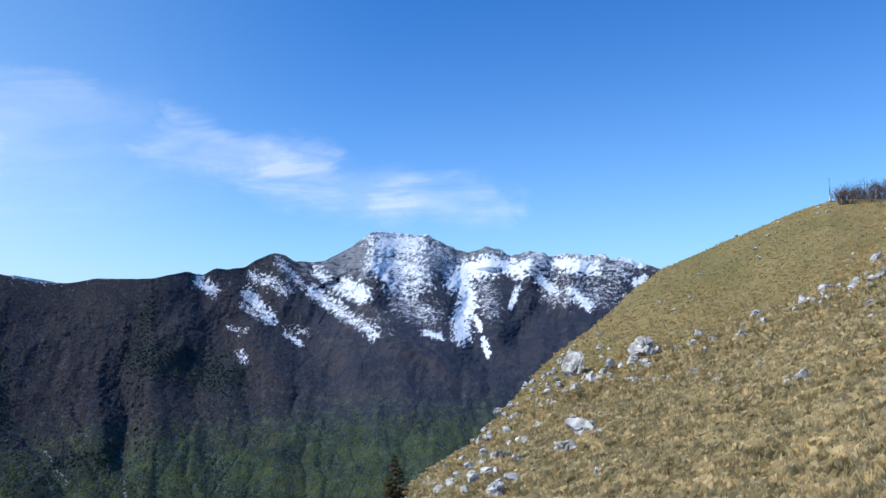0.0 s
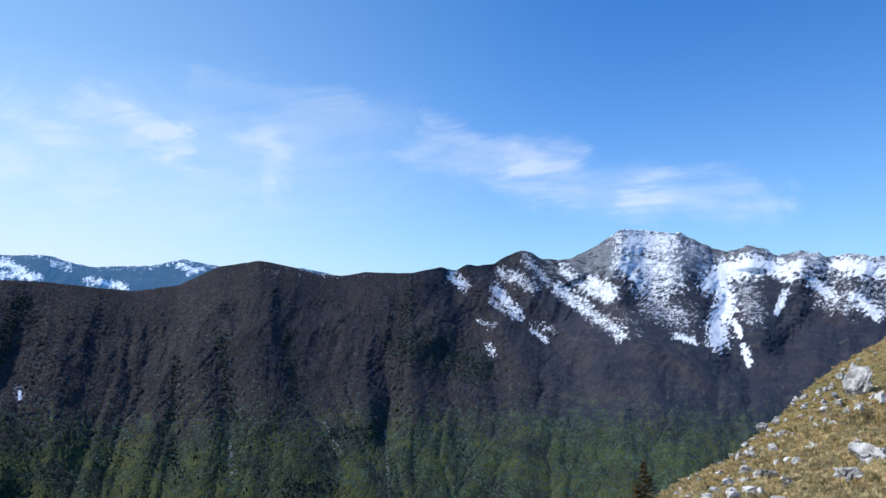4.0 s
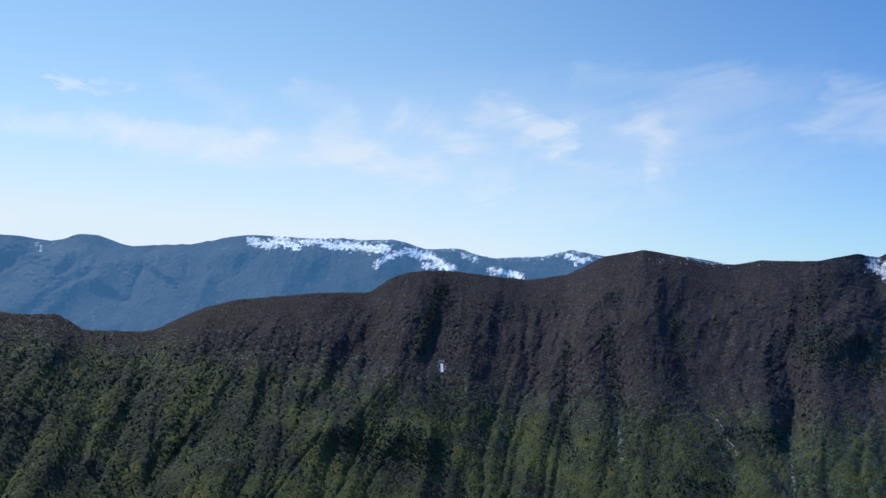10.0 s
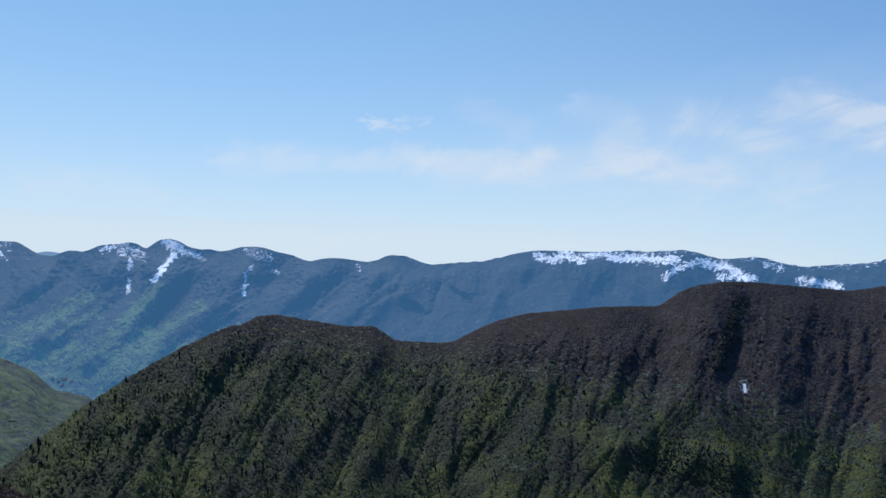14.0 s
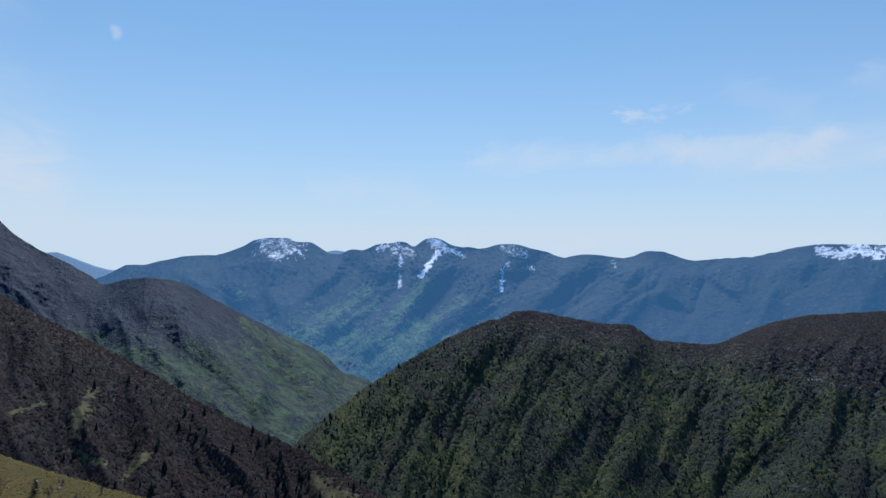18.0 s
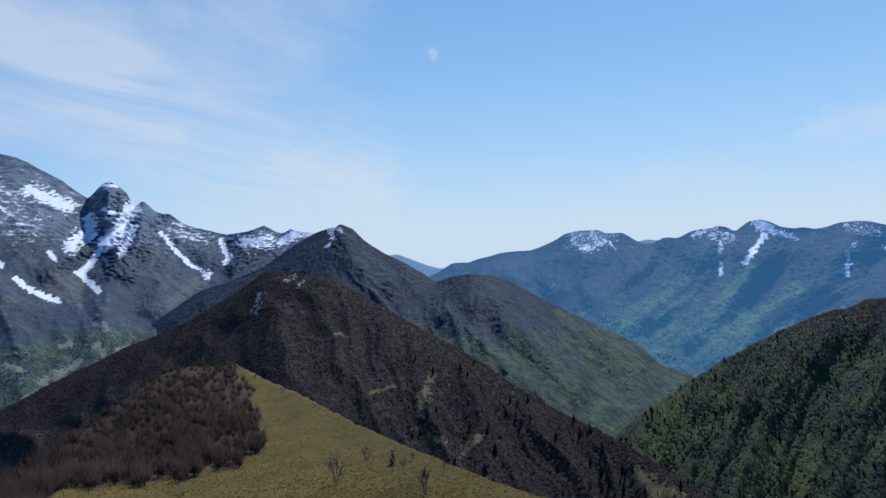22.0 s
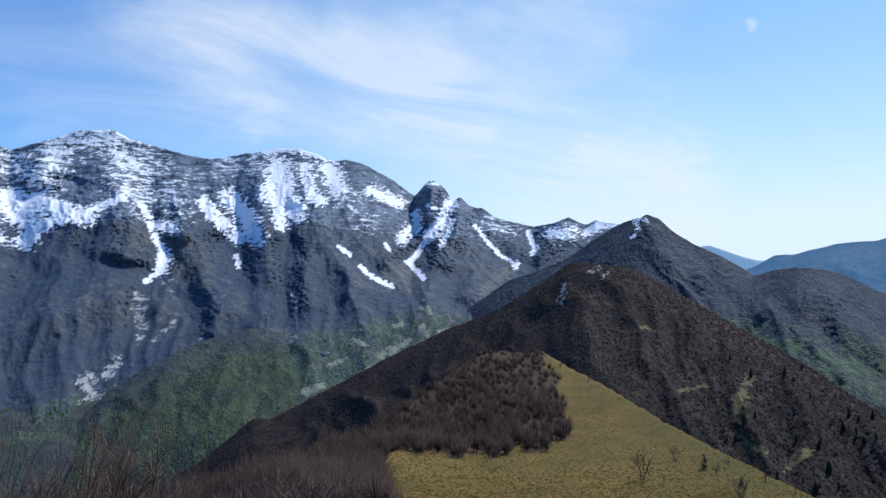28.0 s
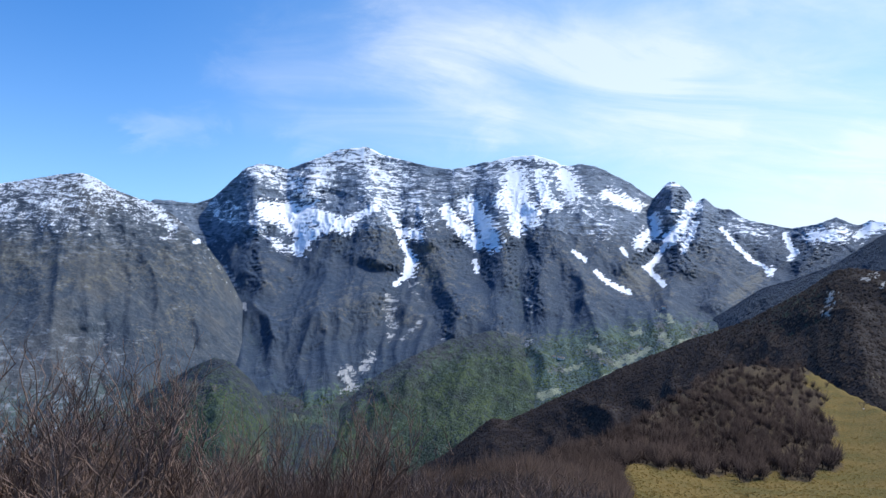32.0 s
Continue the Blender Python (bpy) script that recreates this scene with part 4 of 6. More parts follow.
PLATEAU_SNOW = [
    (0.40, 0.7, 67.67, 3.17, 66.46, 2.79, 65.25, 3.27),
    (0.36, 0.78, 65.25, 3.14, 64.00, 2.74),
    (0.32, 0.7, 63.59, 3.11, 61.90, 3.26),
    (0.36, 0.78, 61.68, 2.96, 59.29, 2.80, 57.51, 2.63),
    (0.36, 0.78, 58.62, 2.73, 56.61, 2.65),
    (0.28, 0.7, 57.48, 1.24, 56.60, 1.96, 54.79, 2.56),
    (0.32, 0.78, 54.56, 2.38, 52.95, 2.04, 52.01, 1.59),
    (0.32, 0.74, 53.39, 1.33, 51.07, 1.14),
    (0.24, 0.55, 50.15, 2.10, 49.21, 1.83),
    (0.32, 0.66, 47.78, 0.96, 45.41, 0.52),
    (0.24, 0.7, 41.63, 2.24, 40.44, 1.78),
    (0.20, 0.62, 40.91, 1.54, 39.73, 2.03),
    (1.21, 0.17, 65.2, 1.7, 58.4, 1.5),
]
PLATEAU_SPINES = [
    (2.85, 144, 61.9, 3.6, 63.9, 0.9, 66.7, -1.8, 69.8, -3.5),
    (2.85, 144, 56.6, 2.9, 57.9, 0.5, 61.8, -0.9),
    (2.85, 128, 68.1, 3.4, 69.9, 0.7, 73.5, -1.8),
    (2.37, 96, 50.2, 2.1, 52.0, 0.2),
    (2.37, 96, 72.2, 2.8, 74.3, -0.2),
]
GREY_SPINES = [
    (1.90, 25, 189.8, 6.3, 189.1, 4.9, 186.3, 1.9),
    (2.37, 30, 193.1, 7.2, 190.9, 2.7, 186.7, -3.2, 185.5, -5.4),
    (1.90, 30, 193.3, -1.8, 192.9, -5.0, 193.6, -8.1),
    (1.90, 30, 191.5, -2.6, 191.1, -5.9, 191.8, -9.1),
    (2.37, 30, 194.7, -0.9, 194.5, -4.1),
]
GREY_GULLIES = [
    (1.61, -30, 193.8, -2.6, 193.5, -4.2, 193.9, -6.5),
    (1.42, -25, 192.3, -2.6, 192.0, -5.1, 192.5, -7.4),
    (1.61, -20, 190.6, 5.9, 188.3, 3.6),
]
GREY_SNOW = [
    (1.14, 0.75, 194.83, 7.23, 193.63, 6.91),
    (1.42, 0.45, 193.1, 6.3, 194.1, 5.9),
    (1.23, 0.375, 192.0, 5.8, 190.6, 5.0),
    (0.38, 0.675, 191.30, 5.82, 189.82, 5.26),
    (0.38, 0.675, 189.63, 4.85, 188.87, 4.11),
    (0.28, 0.637, 188.77, 5.73, 188.11, 4.69),
    (0.28, 0.675, 187.93, 5.68, 186.67, 4.43),
    (0.38, 0.375, 189.83, 6.10, 187.15, 5.79),
    (0.19, 0.825, 187.12, 2.87, 186.89, 3.05),
    (0.24, 0.45, 189.42, 3.09, 189.05, 3.18),
    (1.90, 0.225, 192.0, 3.9, 194.4, 4.3),
]
PYRAMID_SNOW = [
    (0.20, 0.8, 131.79, 4.60, 131.51, 3.89),
    (0.17, 0.64, 131.31, 4.83, 130.84, 4.50),
    (0.13, 0.8, 132.09, 3.18, 131.80, 3.37),
]
HILL_ROCKS = [
    (0.33, 0.75, 137.43, -0.66, 137.81, -2.05),
    (0.19, 0.8, 135.60, 0.41, 134.69, 0.69),
    (0.24, 0.5, 136.97, -0.42, 136.75, -1.12),
    (0.19, 0.6, 134.02, 0.27, 134.34, -0.05),
]
PYRAMID_SPINES = [
    (1.90, 40, 131.1, 4.8, 129.9, 2.1, 126.8, -1.4),
    (2.14, 36, 126.5, 1.7, 124.3, -1.4, 122.2, -3.7),
    (2.37, 56, 119.6, 0.6, 116.9, -2.9, 113.2, -7.1, 111.4, -10.7),
    (1.90, 40, 116.0, -1.3, 112.3, -4.8, 109.0, -7.6),
    (1.90, 40, 121.3, -0.6, 119.1, -5.1, 115.0, -9.7),
    (1.90, 40, 111.4, -3.9, 107.6, -6.7, 104.4, -8.1),
]
PYRAMID_GULLIES = [
    (1.61, -20, 122.9, -0.8, 120.9, -4.2, 116.8, -8.3),
    (1.42, -20, 117.8, -0.6, 114.6, -4.3, 111.4, -8.9),
    (1.42, -20, 113.7, -2.9, 109.5, -7.1, 107.2, -10.8),
    (1.42, -18, 128.9, 2.9, 126.4, -0.5, 123.0, -3.2),
]
GREY_SNOW += [
    (0.76, 0.62, 200.32, 6.54, 197.57, 7.09, 195.03, 7.46),
    (1.23, 0.46, 198.9, 5.9, 192.3, 6.0),
    (1.42, 0.36, 199.6, 4.4, 195.3, 4.5),
    (0.28, 0.6, 200.26, 4.87, 199.26, 5.18),
]
GREY_MEADOW = [
    (1.23, 0.75, 200.0, 1.6, 198.6, 1.3),
    (1.04, 0.5, 195.97, 2.15, 192.56, 1.40),
    (1.42, 0.45, 190.4, -4.6, 187.6, -2.9),
]
PASTURES = [
    (0.47, 0.9, 187.96, -8.82, 186.62, -8.31),
    (0.38, 0.8, 186.41, -8.95, 185.35, -8.48),
    (0.28, 0.8, 187.77, -8.22, 187.20, -8.06),
    (0.24, 0.7, 185.62, -9.42, 186.21, -9.67),
]
WOOD_TRACKS = [
    (0.06, 0.55, 69.71, -6.09, 65.38, -6.70),
    (0.05, 0.5, 64.97, -6.84, 59.90, -7.50),
    (0.05, 0.5, 59.90, -7.50, 56.35, -8.20, 50.87, -8.62),
    (0.06, 0.5, 24.70, -10.97, 19.79, -11.28),
    (0.07, 0.6, 41.59, -7.63, 41.22, -6.79),
    (0.09, 0.6, 37.44, -12.71, 37.18, -14.45),
    (0.07, 0.55, 30.28, -10.47, 28.79, -13.33),
    (0.12, 0.5, 49.85, -12.88, 48.89, -14.42),
    (0.09, 0.45, 26.86, -4.87, 25.56, -7.03),
]
MASSIF_FIELDS = [
    (0.38, 1.0, 152.70, -6.54, 151.64, -5.97),
    (0.28, 1.0, 149.25, -4.12, 148.90, -4.66),
    (0.24, 0.95, 149.32, -2.61, 148.60, -2.83),
    (0.24, 0.95, 147.52, -6.90, 148.64, -7.46),
    (0.28, 0.85, 157.52, -8.77, 159.02, -9.32),
    (0.19, 0.95, 154.86, -5.17, 154.03, -5.54),
    (0.24, 0.9, 151.61, -4.09, 150.97, -3.77),
    (0.19, 0.9, 156.75, -7.07, 155.62, -6.65),
    (0.24, 0.95, 150.40, -5.14, 150.91, -5.69),
    (0.28, 0.8, 146.16, -5.08, 147.05, -5.77),
    (0.19, 0.9, 154.10, -7.69, 152.94, -7.22),
    (0.19, 0.8, 147.92, -4.65, 147.25, -4.42),
]
# young green along the spurs, also standing in for sunlight on them
BLUE_LIT_GREEN = [
    (0.66, 0.7, 102.81, 0.09, 105.70, -1.98, 108.94, -3.97),
    (0.47, 0.6, 101.65, -0.84, 104.79, -2.90, 107.41, -4.90),
    (0.57, 0.8, 97.96, 0.57, 99.81, -1.31, 102.30, -4.07, 104.52, -6.31),
    (0.66, 0.75, 98.86, -2.71, 101.15, -5.00, 102.94, -7.25),
    (0.57, 0.75, 95.13, -0.84, 97.93, -2.95, 100.45, -5.47, 102.03, -7.72),
    (0.43, 0.5, 106.17, 0.07, 108.75, -2.19, 110.01, -3.51),
    (0.95, 0.55, 109.56, -4.85, 106.95, -6.25, 104.27, -8.55),
    (0.43, 0.45, 111.73, -1.27, 113.39, -0.39),
    (0.43, 0.45, 105.20, -5.39, 106.94, -6.69),
]
SHOULDER_GREEN = [
    (0.52, 0.8, 112.93, -2.80, 109.56, -5.07, 106.50, -6.71, 103.37, -8.58),
    (0.57, 0.75, 109.58, -3.52, 107.40, -5.34, 105.18, -6.74, 102.92, -8.14),
    (0.66, 0.65, 116.86, -4.20, 112.84, -7.12, 109.47, -9.65),
    (0.57, 0.65, 119.07, -5.78, 115.99, -8.01, 113.16, -10.69),
    (0.47, 0.6, 119.76, -7.36, 117.48, -9.55, 114.32, -12.65),
    (0.66, 0.6, 108.64, -8.39, 106.02, -9.81, 104.23, -11.19),
    (0.47, 0.4, 121.98, -4.02, 120.16, -5.72),
]
SHOULDER_SPINES = [
    (1.14, 22, 116.39, 0.47, 111.69, -3.48, 106.06, -7.16, 103.36, -9.47),
    (1.23, 26, 118.5, 0.5, 117.3, -3.4, 113.3, -6.5, 109.5, -10.1),
    (1.14, 20, 122.03, -2.41, 119.08, -5.36, 115.20, -8.47, 111.50, -12.47),
    (0.95, 14, 113.77, -1.70, 109.57, -4.40, 105.18, -7.19),
]
SHOULDER_GULLIES = [
    (0.95, -22, 115.36, -1.68, 112.89, -4.75, 109.93, -7.47, 106.88, -10.64),
    (1.04, -22, 120.26, -2.04, 117.59, -5.43, 114.42, -8.10, 110.68, -12.11),
    (0.85, -14, 110.43, -3.50, 107.39, -6.24, 104.27, -8.55),
]
SNOW_SCREE += [
    (0.14, 0.62, 8.19, -5.16, 6.46, -6.74, 4.64, -8.26, 2.11, -10.16),
    (0.12, 0.5, 10.55, -3.45, 8.19, -5.16),
    (0.19, 0.55, 2.24, -6.06, -0.06, -7.97, -1.88, -9.82),
]
SNOW_MEADOW += [
    (0.43, 0.6, 2.50, -6.97, -0.03, -9.10, -1.85, -10.71),
]
# ---- end of tables


def along(table, b, column):
    t = np.array(table, float)
    t = t[np.argsort(t[:, 0])]
    return np.interp(b, t[:, 0], t[:, column])


def strips(fields, b, el):
    """How far into the nearest of several long patches a place lies: 1 on its axis, 0 at its rim, less outside."""
    best = np.full(b.shape, -9.0)
    for b0, e0, b1, e1, half in fields:
        dx, dy = b1 - b0, e1 - e0
        t = np.clip(((b - b0) * dx + (el - e0) * dy) / (dx * dx + dy * dy + 1e-6), 0, 1)
        best = np.maximum(best, 1 - np.hypot(b - b0 - t * dx, el - e0 - t * dy) / half)
    return best


def nearness(line, b, el):
    """How far inside a bent band a place lies: 1 on its axis, 0 at its rim, less outside; and how far along it, 0 to 1."""
    half, pts = line[0], np.array(line[2:]).reshape(-1, 2)
    best, along_it = np.full(b.shape, -9.0), np.zeros(b.shape)
    n = len(pts) - 1
    for k in range(n):
        (b0, e0), (b1, e1) = pts[k], pts[k + 1]
        dx, dy = b1 - b0, e1 - e0
        t = np.clip(((b - b0) * dx + (el - e0) * dy) / (dx * dx + dy * dy + 1e-6), 0, 1)
        s = 1 - np.hypot(b - b0 - t * dx, el - e0 - t * dy) / half
        along_it = np.where(s > best, (k + t) / n, along_it)
        best = np.maximum(best, s)
    return best, along_it


def carve(pts, b, el, lines, ragged, rough):
    """Spines stand out towards the viewer and gullies cut back, each with its own sharp edge."""
    out = rough + 0.0
    for line in lines:
        s, u = nearness(line, b + ragged * 0.45, el + ragged * 0.15)
        q = np.clip(s, 0, 1)
        out += line[1] * (1.15 - np.sqrt((1 - q) ** 2 + 0.02)) / 1.01 * (q > 0) * q ** 0.25 * (1.0 - 0.4 * smooth(el, 3.0, -1.0)) * (0.35 + 0.65 * smooth(u, 0, 0.2)) * smooth(u, 1.0, 0.8)
    eye = np.array([0, 0, EYE])
    far = np.linalg.norm(pts - eye, axis=-1)
    return eye + (pts - eye) * (1 - out / far)[..., None], out


def cover(lines, s, fray=1.0):
    """Density of a cover that lies in bands, with rims that wander."""
    best = np.zeros(s["b"].shape)
    for line in lines:
        w_ = min(line[0], 0.6) * fray
        wide = (line[0] * 1.3 + 0.06 * (fray >= 1),) + tuple(line[1:])
        q, u = nearness(wide, s["b"] + 0.8 * w_ * s["patch"], s["el"] + 0.8 * w_ * s["rag"])
        ragged = fray * (1.3 * s["streak"] + 0.5 * s["patch"])
        best = np.maximum(best, 0.86 * line[1] * smooth(q + ragged * smooth(q, -0.7, 0.0), -0.15, 0.75))
    return best


def erode(z, env, passes, depth):
    """Water runs from row to row down the lowest of five neighbours and cuts where it gathers."""
    rows, cols = z.shape
    idx = np.arange(cols)
    for _ in range(passes):
        flow = np.ones(cols)
        cut = np.zeros_like(z)
        for i in range(rows - 1):
            nxt = np.stack([np.roll(z[i + 1], -k) for k in (-2, -1, 0, 1, 2)])
            to = np.clip(idx + np.argmin(nxt, 0) - 2, 0, cols - 1)
            flow = 0.6 + np.bincount(to, weights=flow, minlength=cols)
            cut[i + 1] = np.log1p(flow / 14.0)
        for _k in range(3):
            cut[:, 1:-1] = 0.25 * cut[:, :-2] + 0.5 * cut[:, 1:-1] + 0.25 * cut[:, 2:]
        z = z - depth * cut * env
    return z


def mountain(key, name, material, foot, foot_z, step=0.12, rows=150, back=12, bend=1.0, amp=60.0, wave=230.0, skew=((0, 0), (1, 0)),
             seed=1, rough=4.0, zone=None, back_run=500.0, cut=5.0, passes=4, calm=2, grit=0.16, ledge=0.0, relief=(), crags=30.0, grain=(4.5, 1.5, 4.0)):
    """A mountainside that runs from its crest down towards the viewer, cut by gullies, and some way down behind."""
    crest = sum((RIDGES[k] for k in key.split()), [])
    bs = [c[0] for c in crest]
    b = np.arange(min(bs), max(bs) + step, step)
    dist, top = along(crest, b, 1), along(crest, b, 2)
    pad = np.pad(top, 2, mode="edge")
    top = sum(pad[i:i + len(top)] for i in range(5)) / 5 if step < 0.095 else top
    top = top + fbm(np.radians(b) * dist / 45.0, b * 0, seed + 50, 5, 0.6) * (np.interp(b, *zip(*rough)) if isinstance(rough, tuple) else rough)
    wide = np.pad(top, 20, mode="edge")
    body = np.convolve(wide, np.hanning(41) / np.hanning(41).sum(), "valid")
    fr, fz = np.interp(b, *zip(*foot)), np.interp(b, *zip(*foot_z))
    v = np.concatenate([-np.linspace(1, 0, back, endpoint=False), np.linspace(0, 1, rows) ** 1.12])[:, None]
    front = np.clip(v, 0, 1)
    r = np.where(v < 0, dist - v * back_run, dist + (fr - dist) * front)
    hang = np.interp(b, *zip(*bend)) if isinstance(bend, tuple) else bend
    z = np.where(v < 0, top + v * back_run * 0.7, body + (fz - body) * front ** hang + (top - body) * np.exp(-front / 0.07))
    turned = b[None, :] - np.interp(b, *zip(*skew))[None, :] * front
    across = np.radians(turned) * dist.mean() / wave
    down = (dist - r) / wave * 0.30
    a = np.radians(b)[None, :]
    x, y = -r * np.sin(a), r * np.cos(a)
    warp = fbm(x / wave * 0.9, y / wave * 0.9, seed + 9, 3) * 0.22
    spur = ridged(across + warp, down + warp, seed, 3, 0.45) - 0.55
    fine = fbm(x / 70.0, y / 70.0, seed + 20, 5, 0.58)
    env = smooth(v, 0.0, 0.22) * (1 - 0.6 * smooth(front, 0.8, 1.0))
    z = z + amp * spur * env + amp * grit * fine * np.minimum(1, env + 0.10)
    z[back:] = erode(z[back:], env[back:], passes, cut)
    for _k in range(calm):
        z[back:, 1:-1] = 0.25 * z[back:, :-2] + 0.5 * z[back:, 1:-1] + 0.25 * z[back:, 2:]
    if ledge:
        f = z / ledge + 0.9 * fbm(x / 300.0, y / 300.0, seed + 70, 3)
        f = f - np.floor(f)
        z = z + ledge * 0.16 * (smooth(f, 0.3, 0.8) - f) * smooth(front, 0.03, 0.08) * smooth(front, 0.55, 0.3)
    pts = np.stack([x, y, z], -1)
    el = np.degrees(np.arctan2(z - EYE, r))
    bb, vv = np.broadcast_to(b, z.shape), np.broadcast_to(v, z.shape)
    mean = z.copy()
    for _k in range(10):
        mean[:, 1:-1] = (mean[:, :-2] + mean[:, 1:-1] + mean[:, 2:]) / 3
    hollow = np.clip((mean - z) / (0.12 * amp), -1, 1)
    patch = fbm(bb * 2.4, el * 5.0, seed + 33, 5, 0.68)
    rag = fbm(bb * 2.9 + 40, el * 4.1, seed + 37, 5, 0.66)
    streak = fbm(bb * grain[0] + grain[1] * el + 0.4 * patch, (el + 0.22 * bb) * grain[2] - 7, seed + 39, 5, 0.62)
    if relief:
        crags = np.interp(b, *zip(*crags)) if isinstance(crags, tuple) else crags
        pts, moved = carve(pts, bb, el, relief, rag, crags * env * (0.15 + 0.85 * smooth(front, 0.50, 0.15)) * (ridged(bb * 0.55 + 0.10 * el + 0.22 * rag, el * 0.22 + 0.1 * patch, seed + 41, 6, 0.46) - 0.6))
        hollow = np.clip(hollow - moved / 90.0, -1, 1)
    zones, more = np.zeros(z.shape + (4,)), np.zeros(z.shape + (4,))
    if zone:
        zone(dict(b=bb, el=el, v=vv, spur=spur, fine=fine, z=z, hollow=hollow, patch=patch, rag=rag, streak=streak, more=more), zones)
    ob = grid_object(name, pts, material, zones)
    ob.data.attributes.new("more", "FLOAT_COLOR", "POINT").data.foreach_set("color", more.reshape(-1).astype(np.float32))
    return ob, pts, dict(b=bb, el=el, zones=zones, more=more, v=vv, hollow=hollow, patch=patch)
# ---- mountains ----
def z_snowy(s, out):
    b, el, more = s["b"], s["el"], s["more"]
    dusting = smooth(el, -3.0, 2.0) * smooth(b, 24, 10) * (0.12 + 0.22 * s["patch"]) * (1 - 0.8 * smooth(np.abs(b - 9.5), 3.0, 1.0) * smooth(el, 0, 2))
    out[..., 0] = np.maximum((0.88 - 0.24 * smooth(b, 5.5, 8.5)) * cover(SNOW_FIELDS, s), dusting)
    out[..., 1] = smooth(el + 5 * s["patch"], -6.0, -12.5) * 0.75
    out[..., 2] = 0.62 * smooth(el + 0.6 * s["rag"], -0.5, 2.6) * smooth(b, 19, 8) - 0.1 * s["hollow"] * smooth(el, -4, 0) + 0.2 * s["patch"]
    out[..., 3] = cover(SPRUCE_AND_SHADE, s)
    more[..., 0] = cover(SNOW_MEADOW, s)
    more[..., 1] = cover(SNOW_SCREE, s, 0.5)


def z_wooded(s, out):
    b, el, more = s["b"], s["el"], s["more"]
    line = np.interp(b, [23, 45, 60, 75, 90, 111], [-9.0, -8.6, -6.6, -4.2, -2.4, -4.0])
    out[..., 1] = smooth(el - line + 6.0 * s["patch"] + 0.8 * s["hollow"], 5.0, -5.5) * 0.80
    scar = strips([(25.2, -10.6, 24.7, -17.1, 0.13), (30.1, -10.4, 28.2, -13.7, 0.10), (37.5, -12.0, 37.2, -13.6, 0.2),
                   (51.9, -6.8, 51.9, -7.7, 0.35), (63.5, -6.9, 69.5, -6.2, 0.06)], b, el)
    out[..., 2] = np.clip(0.45 + 0.4 * scar + 0.3 * s["patch"], 0, 1) * (scar > -0.6)
    out[..., 0] = (0.27 + 0.3 * s["patch"]) * smooth(el, -0.5, 2.2) * smooth(b, 46, 30)
    out[..., 0] = np.maximum(out[..., 0], 1.1 * smooth(strips([(51.9, -6.9, 51.85, -7.5, 0.16)], b + 0.2 * s["patch"], el), 0, 0.6))
    out[..., 3] = cover(SPRUCE_AND_SHADE, s)
    more[..., 1] = cover(WOOD_TRACKS, s, 0.4)
    more[..., 0] = 0.25 * smooth(el, -7, -3) * smooth(s["hollow"], 0.2, -0.6)


def z_massif(s, out):
    b, el, v, more = s["b"], s["el"], s["v"], s["more"]
    out[..., 0] = np.maximum(cover(MASSIF_SNOW, s), (0.20 + 0.35 * s["patch"]) * smooth(v, 0.16, 0.0) * smooth(b, 140, 150))
    low = np.interp(b, [129, 143, 150, 160, 170, 180, 191], [-2.0, -3.0, -2.6, -4.4, -7.0, -9.5, -9.5])
    out[..., 1] = smooth(el - low + 2.2 * s["patch"] + 0.5 * s["hollow"], 1.2, -1.6) * 0.80
    crest = np.interp(b, [129, 145, 150, 158, 165, 172, 178, 191], [2.6, 2.8, 3.0, 4.0, 4.6, 3.6, 3.0, 2.0])
    out[..., 2] = -0.05 + 0.66 * smooth(el - crest + 1.2 * s["patch"] + 0.8 * s["rag"], -1.6, 1.8) + 0.22 * s["patch"]
    more[..., 0] = np.maximum(cover(MASSIF_MEADOW, s), 0.34 * smooth(s["hollow"], 0.1, -0.8) * smooth(el, -6, -2) + 0.5 * s["rag"])
    more[..., 1] = cover(MASSIF_SCREE, s)
    more[..., 2] = cover(MASSIF_FIELDS, s)
    out[..., 3] = 0.30 * smooth(s["hollow"], 0.0, 0.7) * smooth(el, 3, 0) + 0.45 * s["patch"]


def z_grey(s, out):
    b, el = s["b"], s["el"]
    out[..., 0] = np.maximum(cover(GREY_SNOW, s), (0.16 + 0.3 * s["patch"]) * smooth(s["v"], 0.40, 0.02))
    out[..., 1] = smooth(el + 1.5 * s["patch"], -6.0, -9.5) * 0.6
    cliffs = smooth(el + 2 * s["patch"], -2.0, -4.5) * smooth(b, 189, 194)
    out[..., 2] = 0.14 + 0.36 * smooth(el, -1.0, 5.0) + 0.30 * s["patch"] + 0.22 * cliffs
    s["more"][..., 0] = np.maximum(cover(GREY_MEADOW, s), 0.40 * smooth(el, -3, 0) * smooth(el, 5, 2) + 0.4 * s["rag"])


def z_pyramid(s, out):
    b, el = s["b"], s["el"]
    out[..., 0] = cover(PYRAMID_SNOW, s)
    out[..., 1] = smooth(el + 1.2 * s["patch"] - np.interp(b, [104, 112, 118, 123, 132, 144], [-2.2, -3.6, -4.4, -3.2, -4.0, -7.0]), 1.6, -2.0) * 0.85
    out[..., 1] = np.maximum(0.75 * out[..., 1], cover(SHOULDER_GREEN, s, 0.6))
    out[..., 2] = 0.25 * smooth(el, 1, 4) - 0.1 * s["hollow"] + 0.2 * s["patch"]


